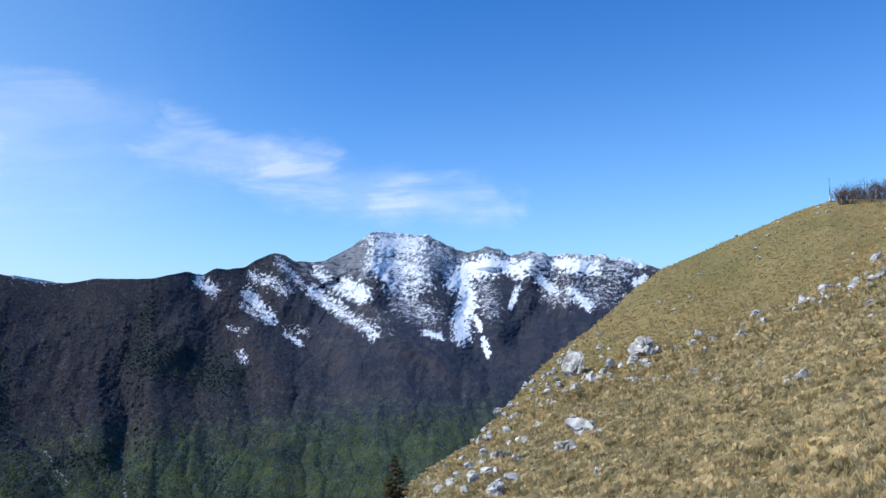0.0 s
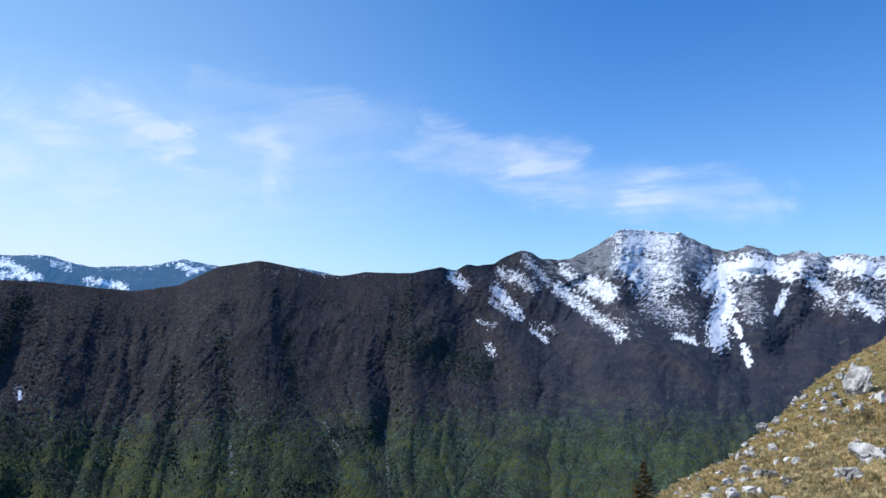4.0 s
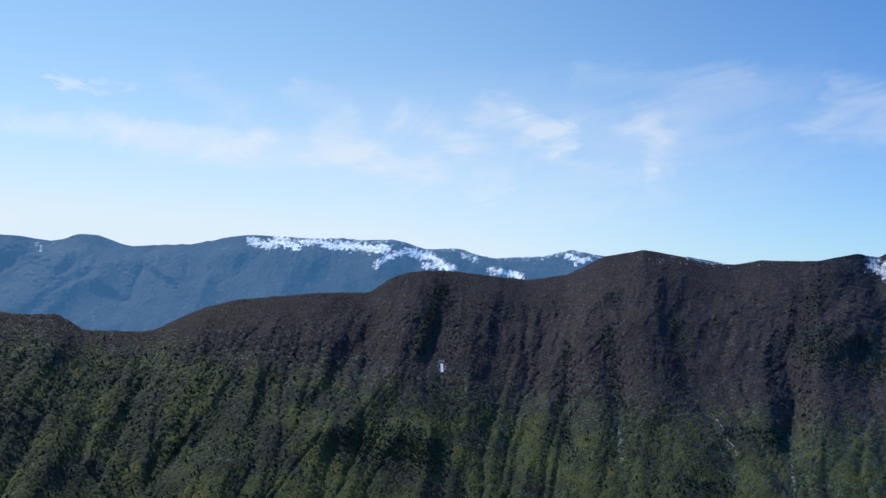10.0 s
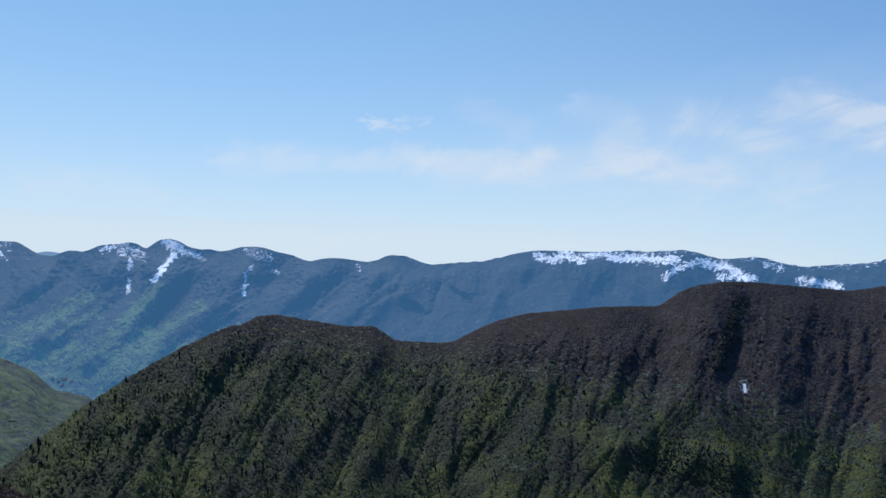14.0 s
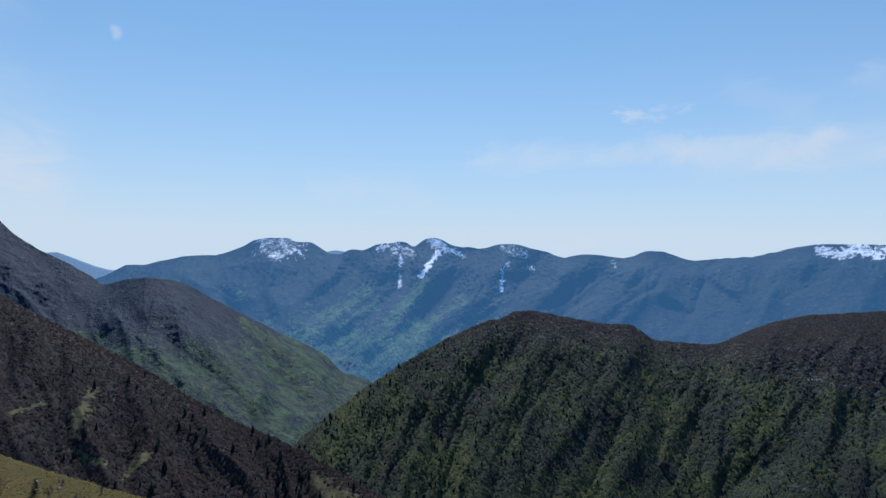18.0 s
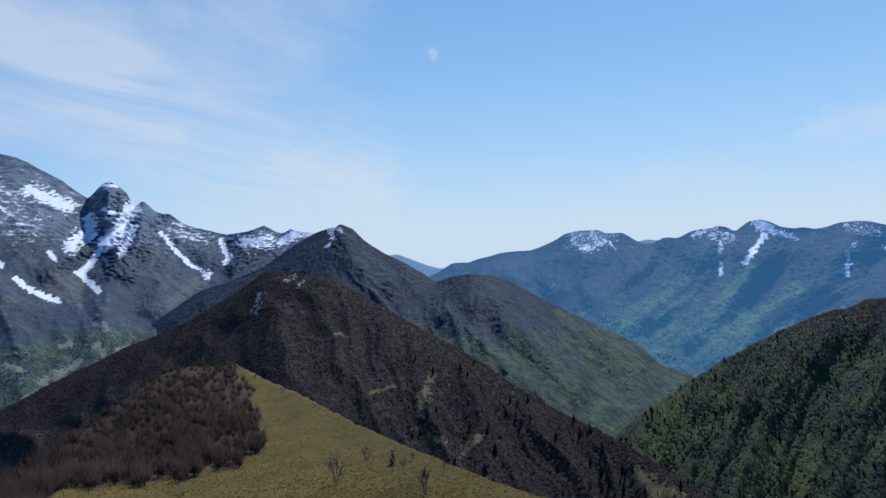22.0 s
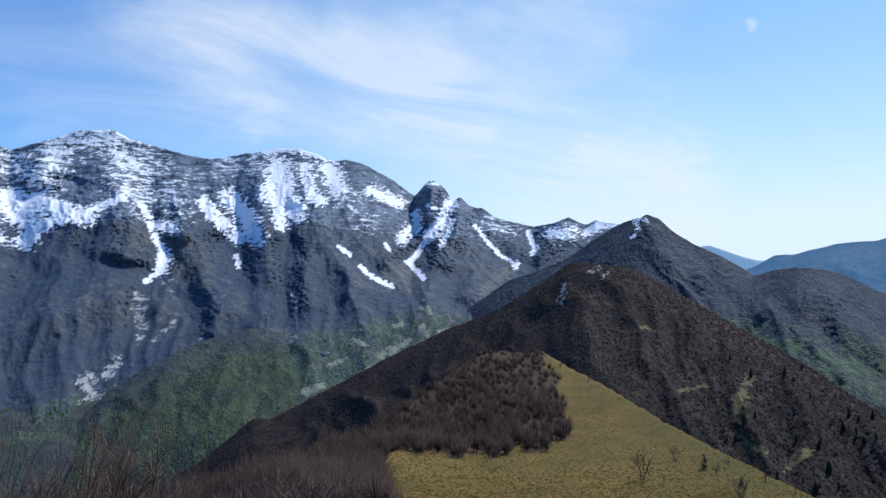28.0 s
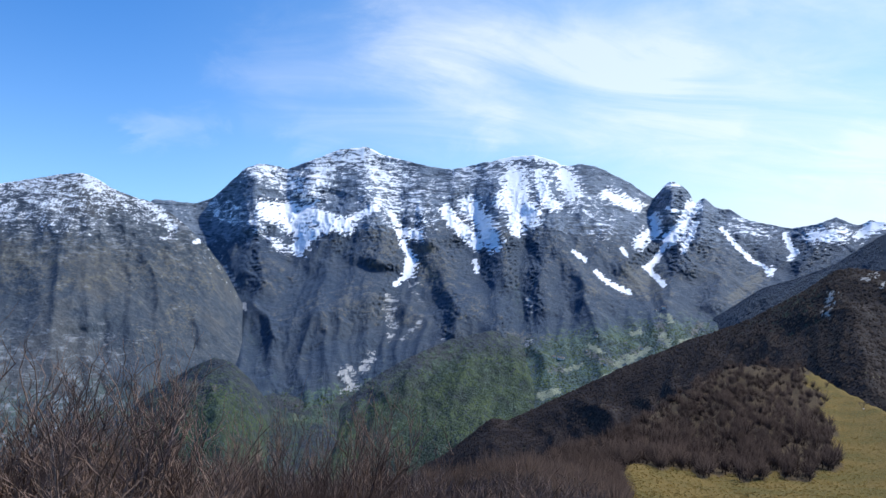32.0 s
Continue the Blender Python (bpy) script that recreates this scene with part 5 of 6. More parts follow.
def z_hill(s, out):
    b, el = s["b"], s["el"]
    clear = strips([(123.6, -7.8, 124.6, -10.5, 0.55), (124.4, -11.8, 122.6, -13.0, 0.35), (126.6, -8.4, 128.6, -8.9, 0.2),
                    (119.6, -12.6, 121.0, -13.8, 0.4), (130.2, -4.3, 131.4, -4.0, 0.18), (107.0, -15.5, 101.0, -18.5, 1.2)], b, el)
    out[..., 1] = np.clip(0.34 + 0.5 * clear + 0.7 * s["patch"], 0, 0.8) * (clear > -1)
    s["more"][..., 1] = cover(HILL_ROCKS, s)
    out[..., 3] = 0.45 * smooth(el, -6, -1) * smooth(b, 134, 140) + 0.4 * s["patch"]


def z_blue(s, out):
    out[..., 0] = cover(PLATEAU_SNOW + BLUE_SNOW, s)
    out[..., 0] = np.maximum(out[..., 0], (0.30 + 0.4 * s["patch"]) * smooth(s["v"], 0.10, 0.0) * smooth(s["b"], 70, 64))
    out[..., 1] = np.maximum(cover(BLUE_LIT_GREEN, s, 0.5), 0.62 * smooth(s["el"] + s["patch"] - 0.6 * s["hollow"], -0.5, -4.5) * smooth(s["b"], 78, 94))
    out[..., 2] = 0.15 - 0.1 * s["hollow"]


def z_copse(s, out):
    out[..., 1] = 0.75 + 0.5 * s["patch"]


def z_green(s, out):
    out[..., 1] = 0.32 + 0.50 * smooth(s["v"], 0.0, 0.4) + 0.7 * s["patch"]
    out[..., 2] = 0.10 + 0.3 * s["patch"]
    s["more"][..., 0] = cover(PASTURES, s)


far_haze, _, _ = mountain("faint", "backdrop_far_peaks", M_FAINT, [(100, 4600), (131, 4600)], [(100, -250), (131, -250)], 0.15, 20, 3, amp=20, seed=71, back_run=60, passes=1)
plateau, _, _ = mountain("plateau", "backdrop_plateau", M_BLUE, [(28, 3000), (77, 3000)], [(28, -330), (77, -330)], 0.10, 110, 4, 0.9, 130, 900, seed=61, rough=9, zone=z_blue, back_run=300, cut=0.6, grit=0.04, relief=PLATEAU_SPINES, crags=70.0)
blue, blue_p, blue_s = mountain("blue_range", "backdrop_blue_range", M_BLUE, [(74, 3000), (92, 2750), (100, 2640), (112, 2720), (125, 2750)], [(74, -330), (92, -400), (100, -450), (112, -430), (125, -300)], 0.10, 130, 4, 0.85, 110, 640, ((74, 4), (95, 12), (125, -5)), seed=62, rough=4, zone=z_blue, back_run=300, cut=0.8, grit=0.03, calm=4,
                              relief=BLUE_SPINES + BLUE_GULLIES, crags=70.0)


def z_range(s, out):
    low = np.zeros_like(out)
    z_snowy(s, out)
    z_wooded(s, low)
    out += (low - out) * smooth(s["b"] + 4 * s["patch"], 17.0, 30.0)[..., None]


ridge, ridge_p, ridge_s = mountain("snow_range wooded_range", "long_mountain", M_WOODED, [(-19, 1500), (23.5, 1150), (75, 900), (95, 850), (111, 700)],
                                   [(-19, -520), (23.5, -600), (75, -600), (111, -480)], 0.08, 230, 10, ((-19, 0.8), (15, 0.82), (32, 1.0), (60, 1.08), (111, 1.0)), 24, 260,
                                   ((-19, 0), (5, -7), (23, -4), (40, 0), (55, 3), (75, 9), (95, 13), (111, 5)), seed=11, rough=((-19, 34), (-1, 30), (3, 6), (6, 5), (14, 8), (24, 5), (40, 3), (111, 3)), zone=z_range, cut=0.8, calm=5, grit=0.10,
                                   relief=SNOW_SPINES + SNOW_GULLIES + WOOD_SPINES + WOOD_GULLIES + WOOD_SPINES_B + WOOD_GULLIES_B, crags=((-19, 60), (10, 40), (28, 20), (111, 14)))
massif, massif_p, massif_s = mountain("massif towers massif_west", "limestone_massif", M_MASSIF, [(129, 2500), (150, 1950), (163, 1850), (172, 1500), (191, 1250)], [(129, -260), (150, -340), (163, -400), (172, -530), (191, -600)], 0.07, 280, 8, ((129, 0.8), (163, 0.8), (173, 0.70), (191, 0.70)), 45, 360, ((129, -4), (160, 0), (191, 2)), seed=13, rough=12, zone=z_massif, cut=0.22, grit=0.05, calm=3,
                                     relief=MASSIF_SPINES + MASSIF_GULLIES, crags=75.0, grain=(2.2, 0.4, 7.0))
grey, grey_p, grey_s = mountain("grey_mountain", "grey_mountain", M_GREY, [(183, 2100), (201, 1800)], [(183, -380), (201, -420)], 0.08, 190, 8, 0.9, 40, 300, ((183, -3), (201, -2)), seed=14, rough=5, zone=z_grey, cut=0.5, grit=0.16, ledge=22.0, relief=GREY_SPINES + GREY_GULLIES, crags=28.0)
pyramid, pyramid_p, pyramid_s = mountain("pyramid", "pointed_mountain", M_PYRAMID, [(104, 1500), (112, 1250), (120, 1150), (144, 2100), (151, 2200)], [(104, -480), (112, -480), (120, -480), (144, -330), (151, -380)], 0.08, 170, 8, 0.95, 55, 330, ((104, -3), (125, -7), (132, -3), (144, 3)), seed=15, rough=5, zone=z_pyramid, cut=0.3, grit=0.06, calm=4,
                                          relief=PYRAMID_SPINES + PYRAMID_GULLIES + SHOULDER_SPINES + SHOULDER_GULLIES, crags=30.0)
spur1, spur1_p, spur1_s = mountain("green_spur", "green_spur", M_VALLEY, [(160, 1700), (178, 1350)], [(160, -430), (178, -540)], 0.10, 90, 8, 1.0, 45, 200, seed=16, rough=4, zone=z_green, back_run=250, cut=0.5, grit=0.1)
spur2, spur2_p, spur2_s = mountain("pasture_spur", "pasture_spur", M_VALLEY, [(179, 1350), (196, 1350)], [(179, -540), (196, -540)], 0.10, 80, 8, 1.0, 45, 200, seed=17, rough=4, zone=z_green, back_run=250, cut=0.5, grit=0.1)
spur3, spur3_p, spur3_s = mountain("low_wood", "low_wooded_spur", M_VALLEY, [(160, 1000), (181, 950)], [(160, -450), (181, -500)], 0.12, 60, 8, 1.0, 30, 150, seed=18, rough=3, zone=z_copse, back_run=150, cut=0.5)
hill, hill_p, hill_s = mountain("wood_hill", "wooded_hill", M_HILL, [(107, 380), (136, 470), (169, 600)], [(107, -250), (136, -220), (169, -330)], 0.10, 170, 10, 1.1, 30, 120, ((107, -6), (136, -3), (169, 6)), seed=19, rough=2, zone=z_hill, back_run=250, cut=0.15, grit=0.1)
for ob, label in ((far_haze, "faint blue peaks in the farthest haze"), (plateau, "hazy blue plateau range with a snow-streaked rim"),
                  (blue, "hazy blue mountain range with green lower spurs")):
    tagged(ob, label, "mountain range", kind="structure")
for ob, label in ((ridge, "long mountain, snow-streaked at one end, leafless woods below"),
                  (massif, "big limestone massif with snow gullies and bare cliffs"), (grey, "grey rocky mountain dusted with snow"),
                  (pyramid, "pointed grassy mountain with a rounded shoulder"), (spur1, "green wooded spur below the massif"),
                  (spur2, "green pasture spur below the grey mountain"), (spur3, "low green wooded spur"), (hill, "dark wooded hill of bare trees")):
    tagged(ob, label, "mountain", kind="structure")

# the valley floor, one sheet to the horizon
b = np.arange(0, 360, 0.5)
r = np.concatenate([np.linspace(120, 1400, 30), np.linspace(1450, 4950, 110)])[:, None]
z = np.interp(r, [100, 1100, 1500, 2000, 2800, 4950], [-660, -640, -500, -350, -250, -215]) + 0 * b
z = z + 14 * fbm(r * np.cos(np.radians(b)) / 260, r * np.sin(np.radians(b)) / 260, 40, 4)
z = z - 190 * (1 - smooth(b, 124, 140) * smooth(b, 200, 196)) * smooth(r, 5000, 4200)
zone = np.zeros(z.shape + (4,))
X, Y = r * np.cos(np.radians(b)), r * np.sin(np.radians(b))
zone[..., 1] = 0.45 + 0.6 * fbm(X / 150, Y / 150, 41, 3)
zone[..., 2] = 0.10 + 0.5 * fbm(X / 90, Y / 90, 44, 2)
valley_p = np.stack([-r * np.sin(np.radians(b)), r * np.cos(np.radians(b)), z], -1)
valley_b = b
valley_w = ((b > 96) & (b < 196)) * (r > 1300) * (r < 3000) * (zone[..., 2] < 0.35)
valley = grid_object("ground_valley", valley_p, M_VALLEY, zone, wrap=True)
tagged(valley, "green valley floor of woods and small fields", "valley", kind="structure")

# ---- the summit where the viewer stands: bearing, near distance and angle, rim distance and angle ----
RIGHT = [(-33.3, 45, 0.8, 95, 5.64), (-29.8, 45, -0.8, 95, 5.86), (-27.3, 45, -1.8, 95, 5.22), (-23.3, 45, -3.2, 92, 3.69), (-19.1, 44, -4.6, 88, 1.99),
         (-17.6, 44, -5.1, 86, 1.37), (-14.6, 43, -6.1, 80, -0.91), (-12.3, 42, -7.2, 75, -2.92), (-10.0, 40, -8.2, 70, -4.71), (-7.6, 38, -9.4, 64, -6.51),
         (-5.2, 35, -11.5, 58, -9.2), (-2.8, 30, -13.0, 52, -11.4), (-0.4, 26, -15.0, 46, -13.1), (2.0, 22, -17.5, 42, -14.76), (4.0, 20, -19.0, 40, -16.25),
         (10, 15, -24, 28, -22), (100, 15, -26, 30, -23), (112, 40, -20, 80, -18)]
SPUR = [(118.7, 60, -17.5, 95, -15.94), (124.9, 80, -16.0, 130, -13.53), (130.1, 100, -15.2, 175, -11.09), (134.3, 115, -14.8, 230, -8.7), (137.1, 125, -14.5, 280, -7.35),
        (139.3, 132, -14.2, 310, -6.05), (141.0, 131, -14.3, 305, -6.2), (142.6, 130, -14.4, 298, -6.05), (144.5, 130, -14.5, 288, -6.4), (146.8, 129, -14.4, 272, -7.8), (149.2, 127, -14.2, 245, -9.5),
        (151.5, 122, -14.0, 205, -11.2), (153.9, 100, -15.0, 165, -12.8), (160, 50, -17, 110, -15.5), (170, 35, -19, 70, -17.5), (200, 35, -18, 70, -17),
        (215, 30, -14, 70, -10), (260, 30, -10, 80, -6), (300, 40, -2, 95, 2), (326.7, 45, 0.8, 95, 5.64)]
LAY = RIGHT + SPUR


def summit_height(b, r):
    """Height of the summit's ground at arrays of bearing and distance."""
    b = (np.asarray(b, float) + 33.3) % 360 - 33.3
    r = np.asarray(r, float)
    close = smooth(r, 14, 3)
    r1, r2 = along(LAY, b, 1), along(LAY, b, 3)
    z1 = EYE + r1 * np.tan(np.radians(along(LAY, b, 2)))
    z2 = EYE + r2 * np.tan(np.radians(along(LAY, b, 4)))
    t = np.clip(r / r1, 0, 1)
    bow = np.sin(np.pi * t) * (-0.03) * r1
    turns = [(b + 33.3 + o) % 360 - 33.3 for o in range(-60, 61, 8)]
    fall = sum((along(LAY, c, 2)) for c in turns) / len(turns)
    gentle = r * (np.tan(np.radians(fall)) * 0.75 - 0.05)
    mid = np.clip((r - r1) / (r2 - r1), 0, 1)
    past = np.maximum(r - r2, 0)
    z = z1 * t + bow + (z2 - z1) * mid - np.sin(np.pi * mid ** 0.8) * np.where(b < 0, 0.032, 0.012) * r2 - np.maximum(0.75 * past - 6 * (1 - np.exp(-past / 12)), 0) - 0.25 * np.minimum(past, 8)
    z = z + (gentle - z) * close
    z = z + 0.9 * np.exp(-((r - 0.94 * r1) / (0.10 * r1)) ** 2) * smooth(b, -4, -12) * smooth(b, -60, -36)
    x, y = -r * np.sin(np.radians(b)), r * np.cos(np.radians(b))
    rough = smooth(r, 3, 14)
    return z + rough * (0.45 * fbm(x / 9, y / 9, 80, 3) + 0.22 * fbm(x / 1.6, y / 1.6, 84, 2) * smooth(r, 60, 20))


b = np.concatenate([np.arange(-36, 8, 0.14), np.arange(8, 112, 0.8), np.arange(112, 204, 0.22), np.arange(204, 324, 1.5)])
r = np.concatenate([[0.0], np.exp(np.linspace(np.log(0.4), np.log(20), 50)), np.linspace(20.5, 110, 180), np.exp(np.linspace(np.log(112), np.log(900), 110))])[:, None]
bb = np.broadcast_to(b, (len(r), len(b)))
z = summit_height(bb, r + 0 * b)
EDGE = [(137.4, 150), (139.8, 137), (145, 130), (148.8, 128), (152.4, 118)]
TIP = [(150, 137.4), (200, 137.6), (250, 138.4), (300, 139.3), (330, 140.5)]


def in_wood(b, r):
    """Where the leafless wood stands on the spur's far side."""
    wavy = 0.35 * np.sin(r * 0.13) + 0.25 * np.sin(r * 0.31 + 2)
    return ((b + wavy > np.interp(r, *zip(*TIP))) & (r + 5 * np.sin(b * 1.9) + 3 * np.sin(b * 4.3) > np.interp(b, *zip(*EDGE)))) | ((b > 152.4) & (r > 44))


LOBE = [(-34, -0.5), (-24.5, -2.6), (-16.2, -6.2), (-8, -9.4), (4, -16)]


def above_lobe(b, r, z):
    """How far a place on the slope lies beyond the fold, where the grass is shorter and browner."""
    e = np.degrees(np.arctan2(z - EYE, r))
    return smooth(e - np.interp(b, *zip(*LOBE)), -0.5, 0.7) * smooth(b, 10, 0)


earth = np.zeros(z.shape + (4,))
earth[..., 1] = 0.45 + (smooth(bb, 60, 100) * smooth(bb, 320, 260) - 0.45) * smooth(r, 1, 16)
earth[..., 1] = np.maximum(earth[..., 1], 0.50 * above_lobe(bb, r + 0 * b, z))
# spur's right flank: greener grass, darkened to paint its shaded side
earth[..., 2] = 0.75 * smooth(bb, 136, 124) * smooth(bb, 100, 112) * smooth(r, 30, 60)
earth[..., 0] = in_wood(bb, r + 0 * bb) * (bb > 100) * smooth(bb, 300, 240) * 0.9
summit = grid_object("ground", np.stack([-r * np.sin(np.radians(b)), r * np.cos(np.radians(b)), z], -1), M_GRASS, earth, wrap=True)
tagged(summit, "dry yellow mountain grass on a steep summit ridge", "ground", kind="structure")


def on_summit(b, r, dz=0.0):
    return bearing(b, r, float(summit_height(np.array([b]), np.array([r]))[0]) + dz)


# ---- woods as many small crowns ----
def spruce(n, seed):
    """A pointed lumpy crown, one wide and one high, of few triangles."""
    rng = np.random.RandomState(seed)
    pts, tri = [(0, 0, 1.0)], []
    for h, w_ in ((0.55, 0.24), (0.12, 0.44)):
        for i in range(n):
            a = 2 * math.pi * (i + rng.rand() * 0.6) / n
            q = w_ * (0.7 + 0.6 * rng.rand())
            pts.append((q * math.cos(a), q * math.sin(a), h + 0.16 * (rng.rand() - 0.5)))
    pts.append((0, 0, -0.1))
    for i in range(n):
        j = (i + 1) % n
        tri += [(0, 1 + i, 1 + j), (1 + i, 1 + n + i, 1 + n + j), (1 + i, 1 + n + j, 1 + j), (1 + n + i, 2 * n + 1, 1 + n + j)]
    return pts, tri


def beech(n, seed):
    """A round leafless crown of fine twigs on a short trunk, one wide and one high."""
    rng = np.random.RandomState(seed)
    pts, tri = [], []
    ends = [((0, 0, -0.05), (0, 0, 0.7), 0.03)]
    for i in range(n):
        a, q = rng.rand() * 6.28, math.sqrt(rng.rand())
        top = 0.30 + 0.70 * math.sqrt(1 - 0.9 * q * q) * rng.rand() ** 0.35
        ends.append(((0.12 * q * math.cos(a), 0.12 * q * math.sin(a), 0.30 * top), (0.52 * q * math.cos(a), 0.52 * q * math.sin(a), top), 0.016))
    for p, e, w_ in ends:
        k = len(pts)
        pts.extend((p[0] + w_ * math.cos(2.1 * i), p[1] + w_ * math.sin(2.1 * i), p[2]) for i in range(3))
        pts.append(e)
        tri.extend([(k, k + 1, k + 3), (k + 1, k + 2, k + 3), (k + 2, k, k + 3)])
    return pts, tri


def dome(n, seed):
    """A low lumpy crown seen from far off, of few triangles."""
    rng = np.random.RandomState(seed)
    pts, tri = [(0.12 * rng.normal(), 0.12 * rng.normal(), 1.0)], []
    for i in range(n):
        a = 2 * math.pi * (i + rng.rand() * 0.6) / n
        q = 0.5 * (0.75 + 0.5 * rng.rand())
        pts.append((q * math.cos(a), q * math.sin(a), 0.25 * (rng.rand() - 0.5)))
        tri.append((0, 1 + i, 1 + (i + 1) % n))
    return pts, tri


def bush(seed, stems=4):
    """A leafless bush of crooked forking stems, one wide and one high."""
    rng = random.Random(seed)
    pts, tri = [], []

    def grow(p, d, length, w_, level):
        for k in range(2):
            d = (d + Vector((rng.uniform(-1, 1), rng.uniform(-1, 1), rng.uniform(-0.3, 0.7))) * 0.38).normalized()
            q = p + d * length * 0.5
            x = d.orthogonal().normalized()
            y = d.cross(x)
            n = len(pts)
            for c, w2 in ((p, w_), (q, w_ * 0.7)):
                pts.extend(tuple(c + w2 * (math.cos(2.1 * i) * x + math.sin(2.1 * i) * y)) for i in range(3))
            for i in range(3):
                j = (i + 1) % 3
                tri.extend([(n + i, n + j, n + 3 + j), (n + i, n + 3 + j, n + 3 + i)])
            p, w_ = q, w_ * 0.7
            if level < 2:
                for _ in range(2):
                    side = Vector((rng.uniform(-1, 1), rng.uniform(-1, 1), rng.uniform(0.0, 0.8))).normalized()
                    grow(p, (d * 0.6 + side * 0.8).normalized(), length * rng.uniform(0.5, 0.75), w_ * 0.7, level + 1)

    for i in range(stems):
        a = 2 * math.pi * (i + rng.random()) / stems
        grow(Vector((0, 0, -0.05)), Vector((0.5 * math.cos(a), 0.5 * math.sin(a), 1)).normalized(), rng.uniform(0.45, 0.6), 0.020, 0)
    return pts, tri


SMALL = [dome(5, 60 + s) for s in range(8)]
CONES = [spruce(5, 20 + s) for s in range(3)]
TREES = [beech(7, s) for s in range(5)]


def wood(name, pts, weight, count, width, height, shapes, material, label, seed, tilt=0.0):
    """Trees strewn over a sheet, more where weight is high."""
    rng = np.random.RandomState(seed)
    wgt = np.clip(weight, 0, None)[:-1, :-1].reshape(-1)
    k = rng.choice(len(wgt), count, p=wgt / wgt.sum())
    cols = pts.shape[1]
    i, j = k // (cols - 1), k % (cols - 1)
    f, g = rng.rand(count, 1), rng.rand(count, 1)
    at = pts[i, j] * (1 - f) * (1 - g) + pts[i + 1, j] * f * (1 - g) + pts[i, j + 1] * (1 - f) * g + pts[i + 1, j + 1] * f * g
    s = 0.45 + 1.1 * rng.rand(count, 1) ** 1.3
    e, h = pts[i, j + 1] - pts[i, j], pts[i + 1, j] - pts[i, j]
    n = np.cross(e, h)
    n[:, 2] = np.where(np.abs(n[:, 2]) < 1e-6, 1e-6, n[:, 2])
    slope = np.clip(-n[:, :2] / n[:, 2:], -1.2, 1.2) if shapes is SMALL else None
    ob = scatter_object(name, shapes, at, np.hstack([s * width, s * height * (0.85 + 0.3 * rng.rand(count, 1))]), rng.rand(count) * 6.28, material, tilt, seed, slope)
    return tagged(ob, label, "woods", kind="stuff")


front = (ridge_s["v"] > 0.0) * (ridge_s["el"] > -19)
leafy = smooth(ridge_s["zones"][..., 1] + 0.3 * ridge_s["patch"], 0.34, 0.82)
wood("green_wood", ridge_p, front * leafy * (1 - 0.4 * ridge_s["hollow"]), 120000, 5.4, 1.9, SMALL, M_LEAF, "young green beech crowns on the lower slope", 1)
# the cones also stand in the bands that darken shaded gullies
wood("spruce_wood", ridge_p, front * smooth(ridge_s["zones"][..., 3], 0.30, 0.75), 4500, 4.6, 4.2, CONES, M_SPRUCE, "dark spruce groves among leafless woods", 3)
wood("spruce_wood", ridge_p, front * leafy * (ridge_s["b"] > 30), 1800, 3.6, 6, CONES, M_SPRUCE, "dark spruces among the young green beeches", 4)
bare_slope = front * smooth(ridge_s["b"], 8, 18) * smooth(ridge_s["zones"][..., 1], 0.62, 0.25) * (ridge_s["zones"][..., 0] < 0.3) * (ridge_s["more"][..., 0] < 0.5)
wood("leafless_wood", ridge_p, bare_slope * (0.6 + ridge_s["patch"]), 100000, 4.8, 1.5, SMALL, M_CROWN, "grey-brown leafless beech crowns on the long mountain", 5)
wood("leafless_wood", hill_p, (hill_s["v"] > -0.05) * (hill_s["el"] > -17) * (hill_s["zones"][..., 1] < 0.5) * (0.55 + hill_s["patch"]), 30000, 2.8, 1.3, SMALL, M_HILLCROWN, "soft brown crowns of the leafless wood", 8)
wood("leafless_wood", hill_p, (hill_s["v"] > -0.1) * (hill_s["el"] > -17) * (hill_s["zones"][..., 1] < 0.5), 17000, 3.2, 2.4, TREES, M_BARE, "leafless beech wood on the hill", 6)
wood("spruce_wood", hill_p, (hill_s["v"] > 0) * (hill_s["el"] > -17) * smooth(hill_s["el"], -4, -9) * (hill_s["b"] < 126), 90, 3.2, 8, CONES, M_SPRUCE, "single dark spruces in the leafless wood", 7)
for k, (p, s) in enumerate(((spur1_p, spur1_s), (spur2_p, spur2_s), (spur3_p, spur3_s))):
    wood("green_wood", p, (s["v"] > -0.2) * smooth(s["zones"][..., 1], 0.4, 0.9), (24000, 14000, 9000)[k], (5.5, 5.5, 4)[k], (2.6, 2.6, 2.0)[k], SMALL, M_SPRING, "young green woods on a low spur", 9 + k)
wood("green_wood", valley_p, valley_w * (valley_b > 125), 9000, 7, 3, SMALL, M_SPRING, "young green woods on the valley floor", 15)
wood("green_wood", massif_p, (massif_s["v"] > 0) * smooth(massif_s["zones"][..., 1] + 0.5 * massif_s["patch"], 0.3, 0.9) * (massif_s["zones"][..., 2] < 0.4) * (massif_s["more"][..., 2] < 0.3), 24000, 6.5, 2.6, SMALL, M_SPRING, "young green woods at the massif's foot", 14)
# ---- things on the summit ----
def part(name, bm, material, parent=None, label=""):
    me = bpy.data.meshes.new(name)
    bm.to_mesh(me)
    bm.free()
    me.materials.append(material)
    ob = new(name, me)
    ob.parent = parent
    if label:
        ob["label"] = label
    return ob


def seen_ground(b, el):
    """The place on the summit's ground that lies at this bearing and angle from the eye."""
    r = np.linspace(4, 330, 1600)
    e = np.degrees(np.arctan2(summit_height(np.full(r.shape, b), r) - EYE, r))
    k = int(np.argmax(e >= el)) if (e >= el).any() else int(np.argmax(e))
    return on_summit(b, r[k], 0.0), r[k]


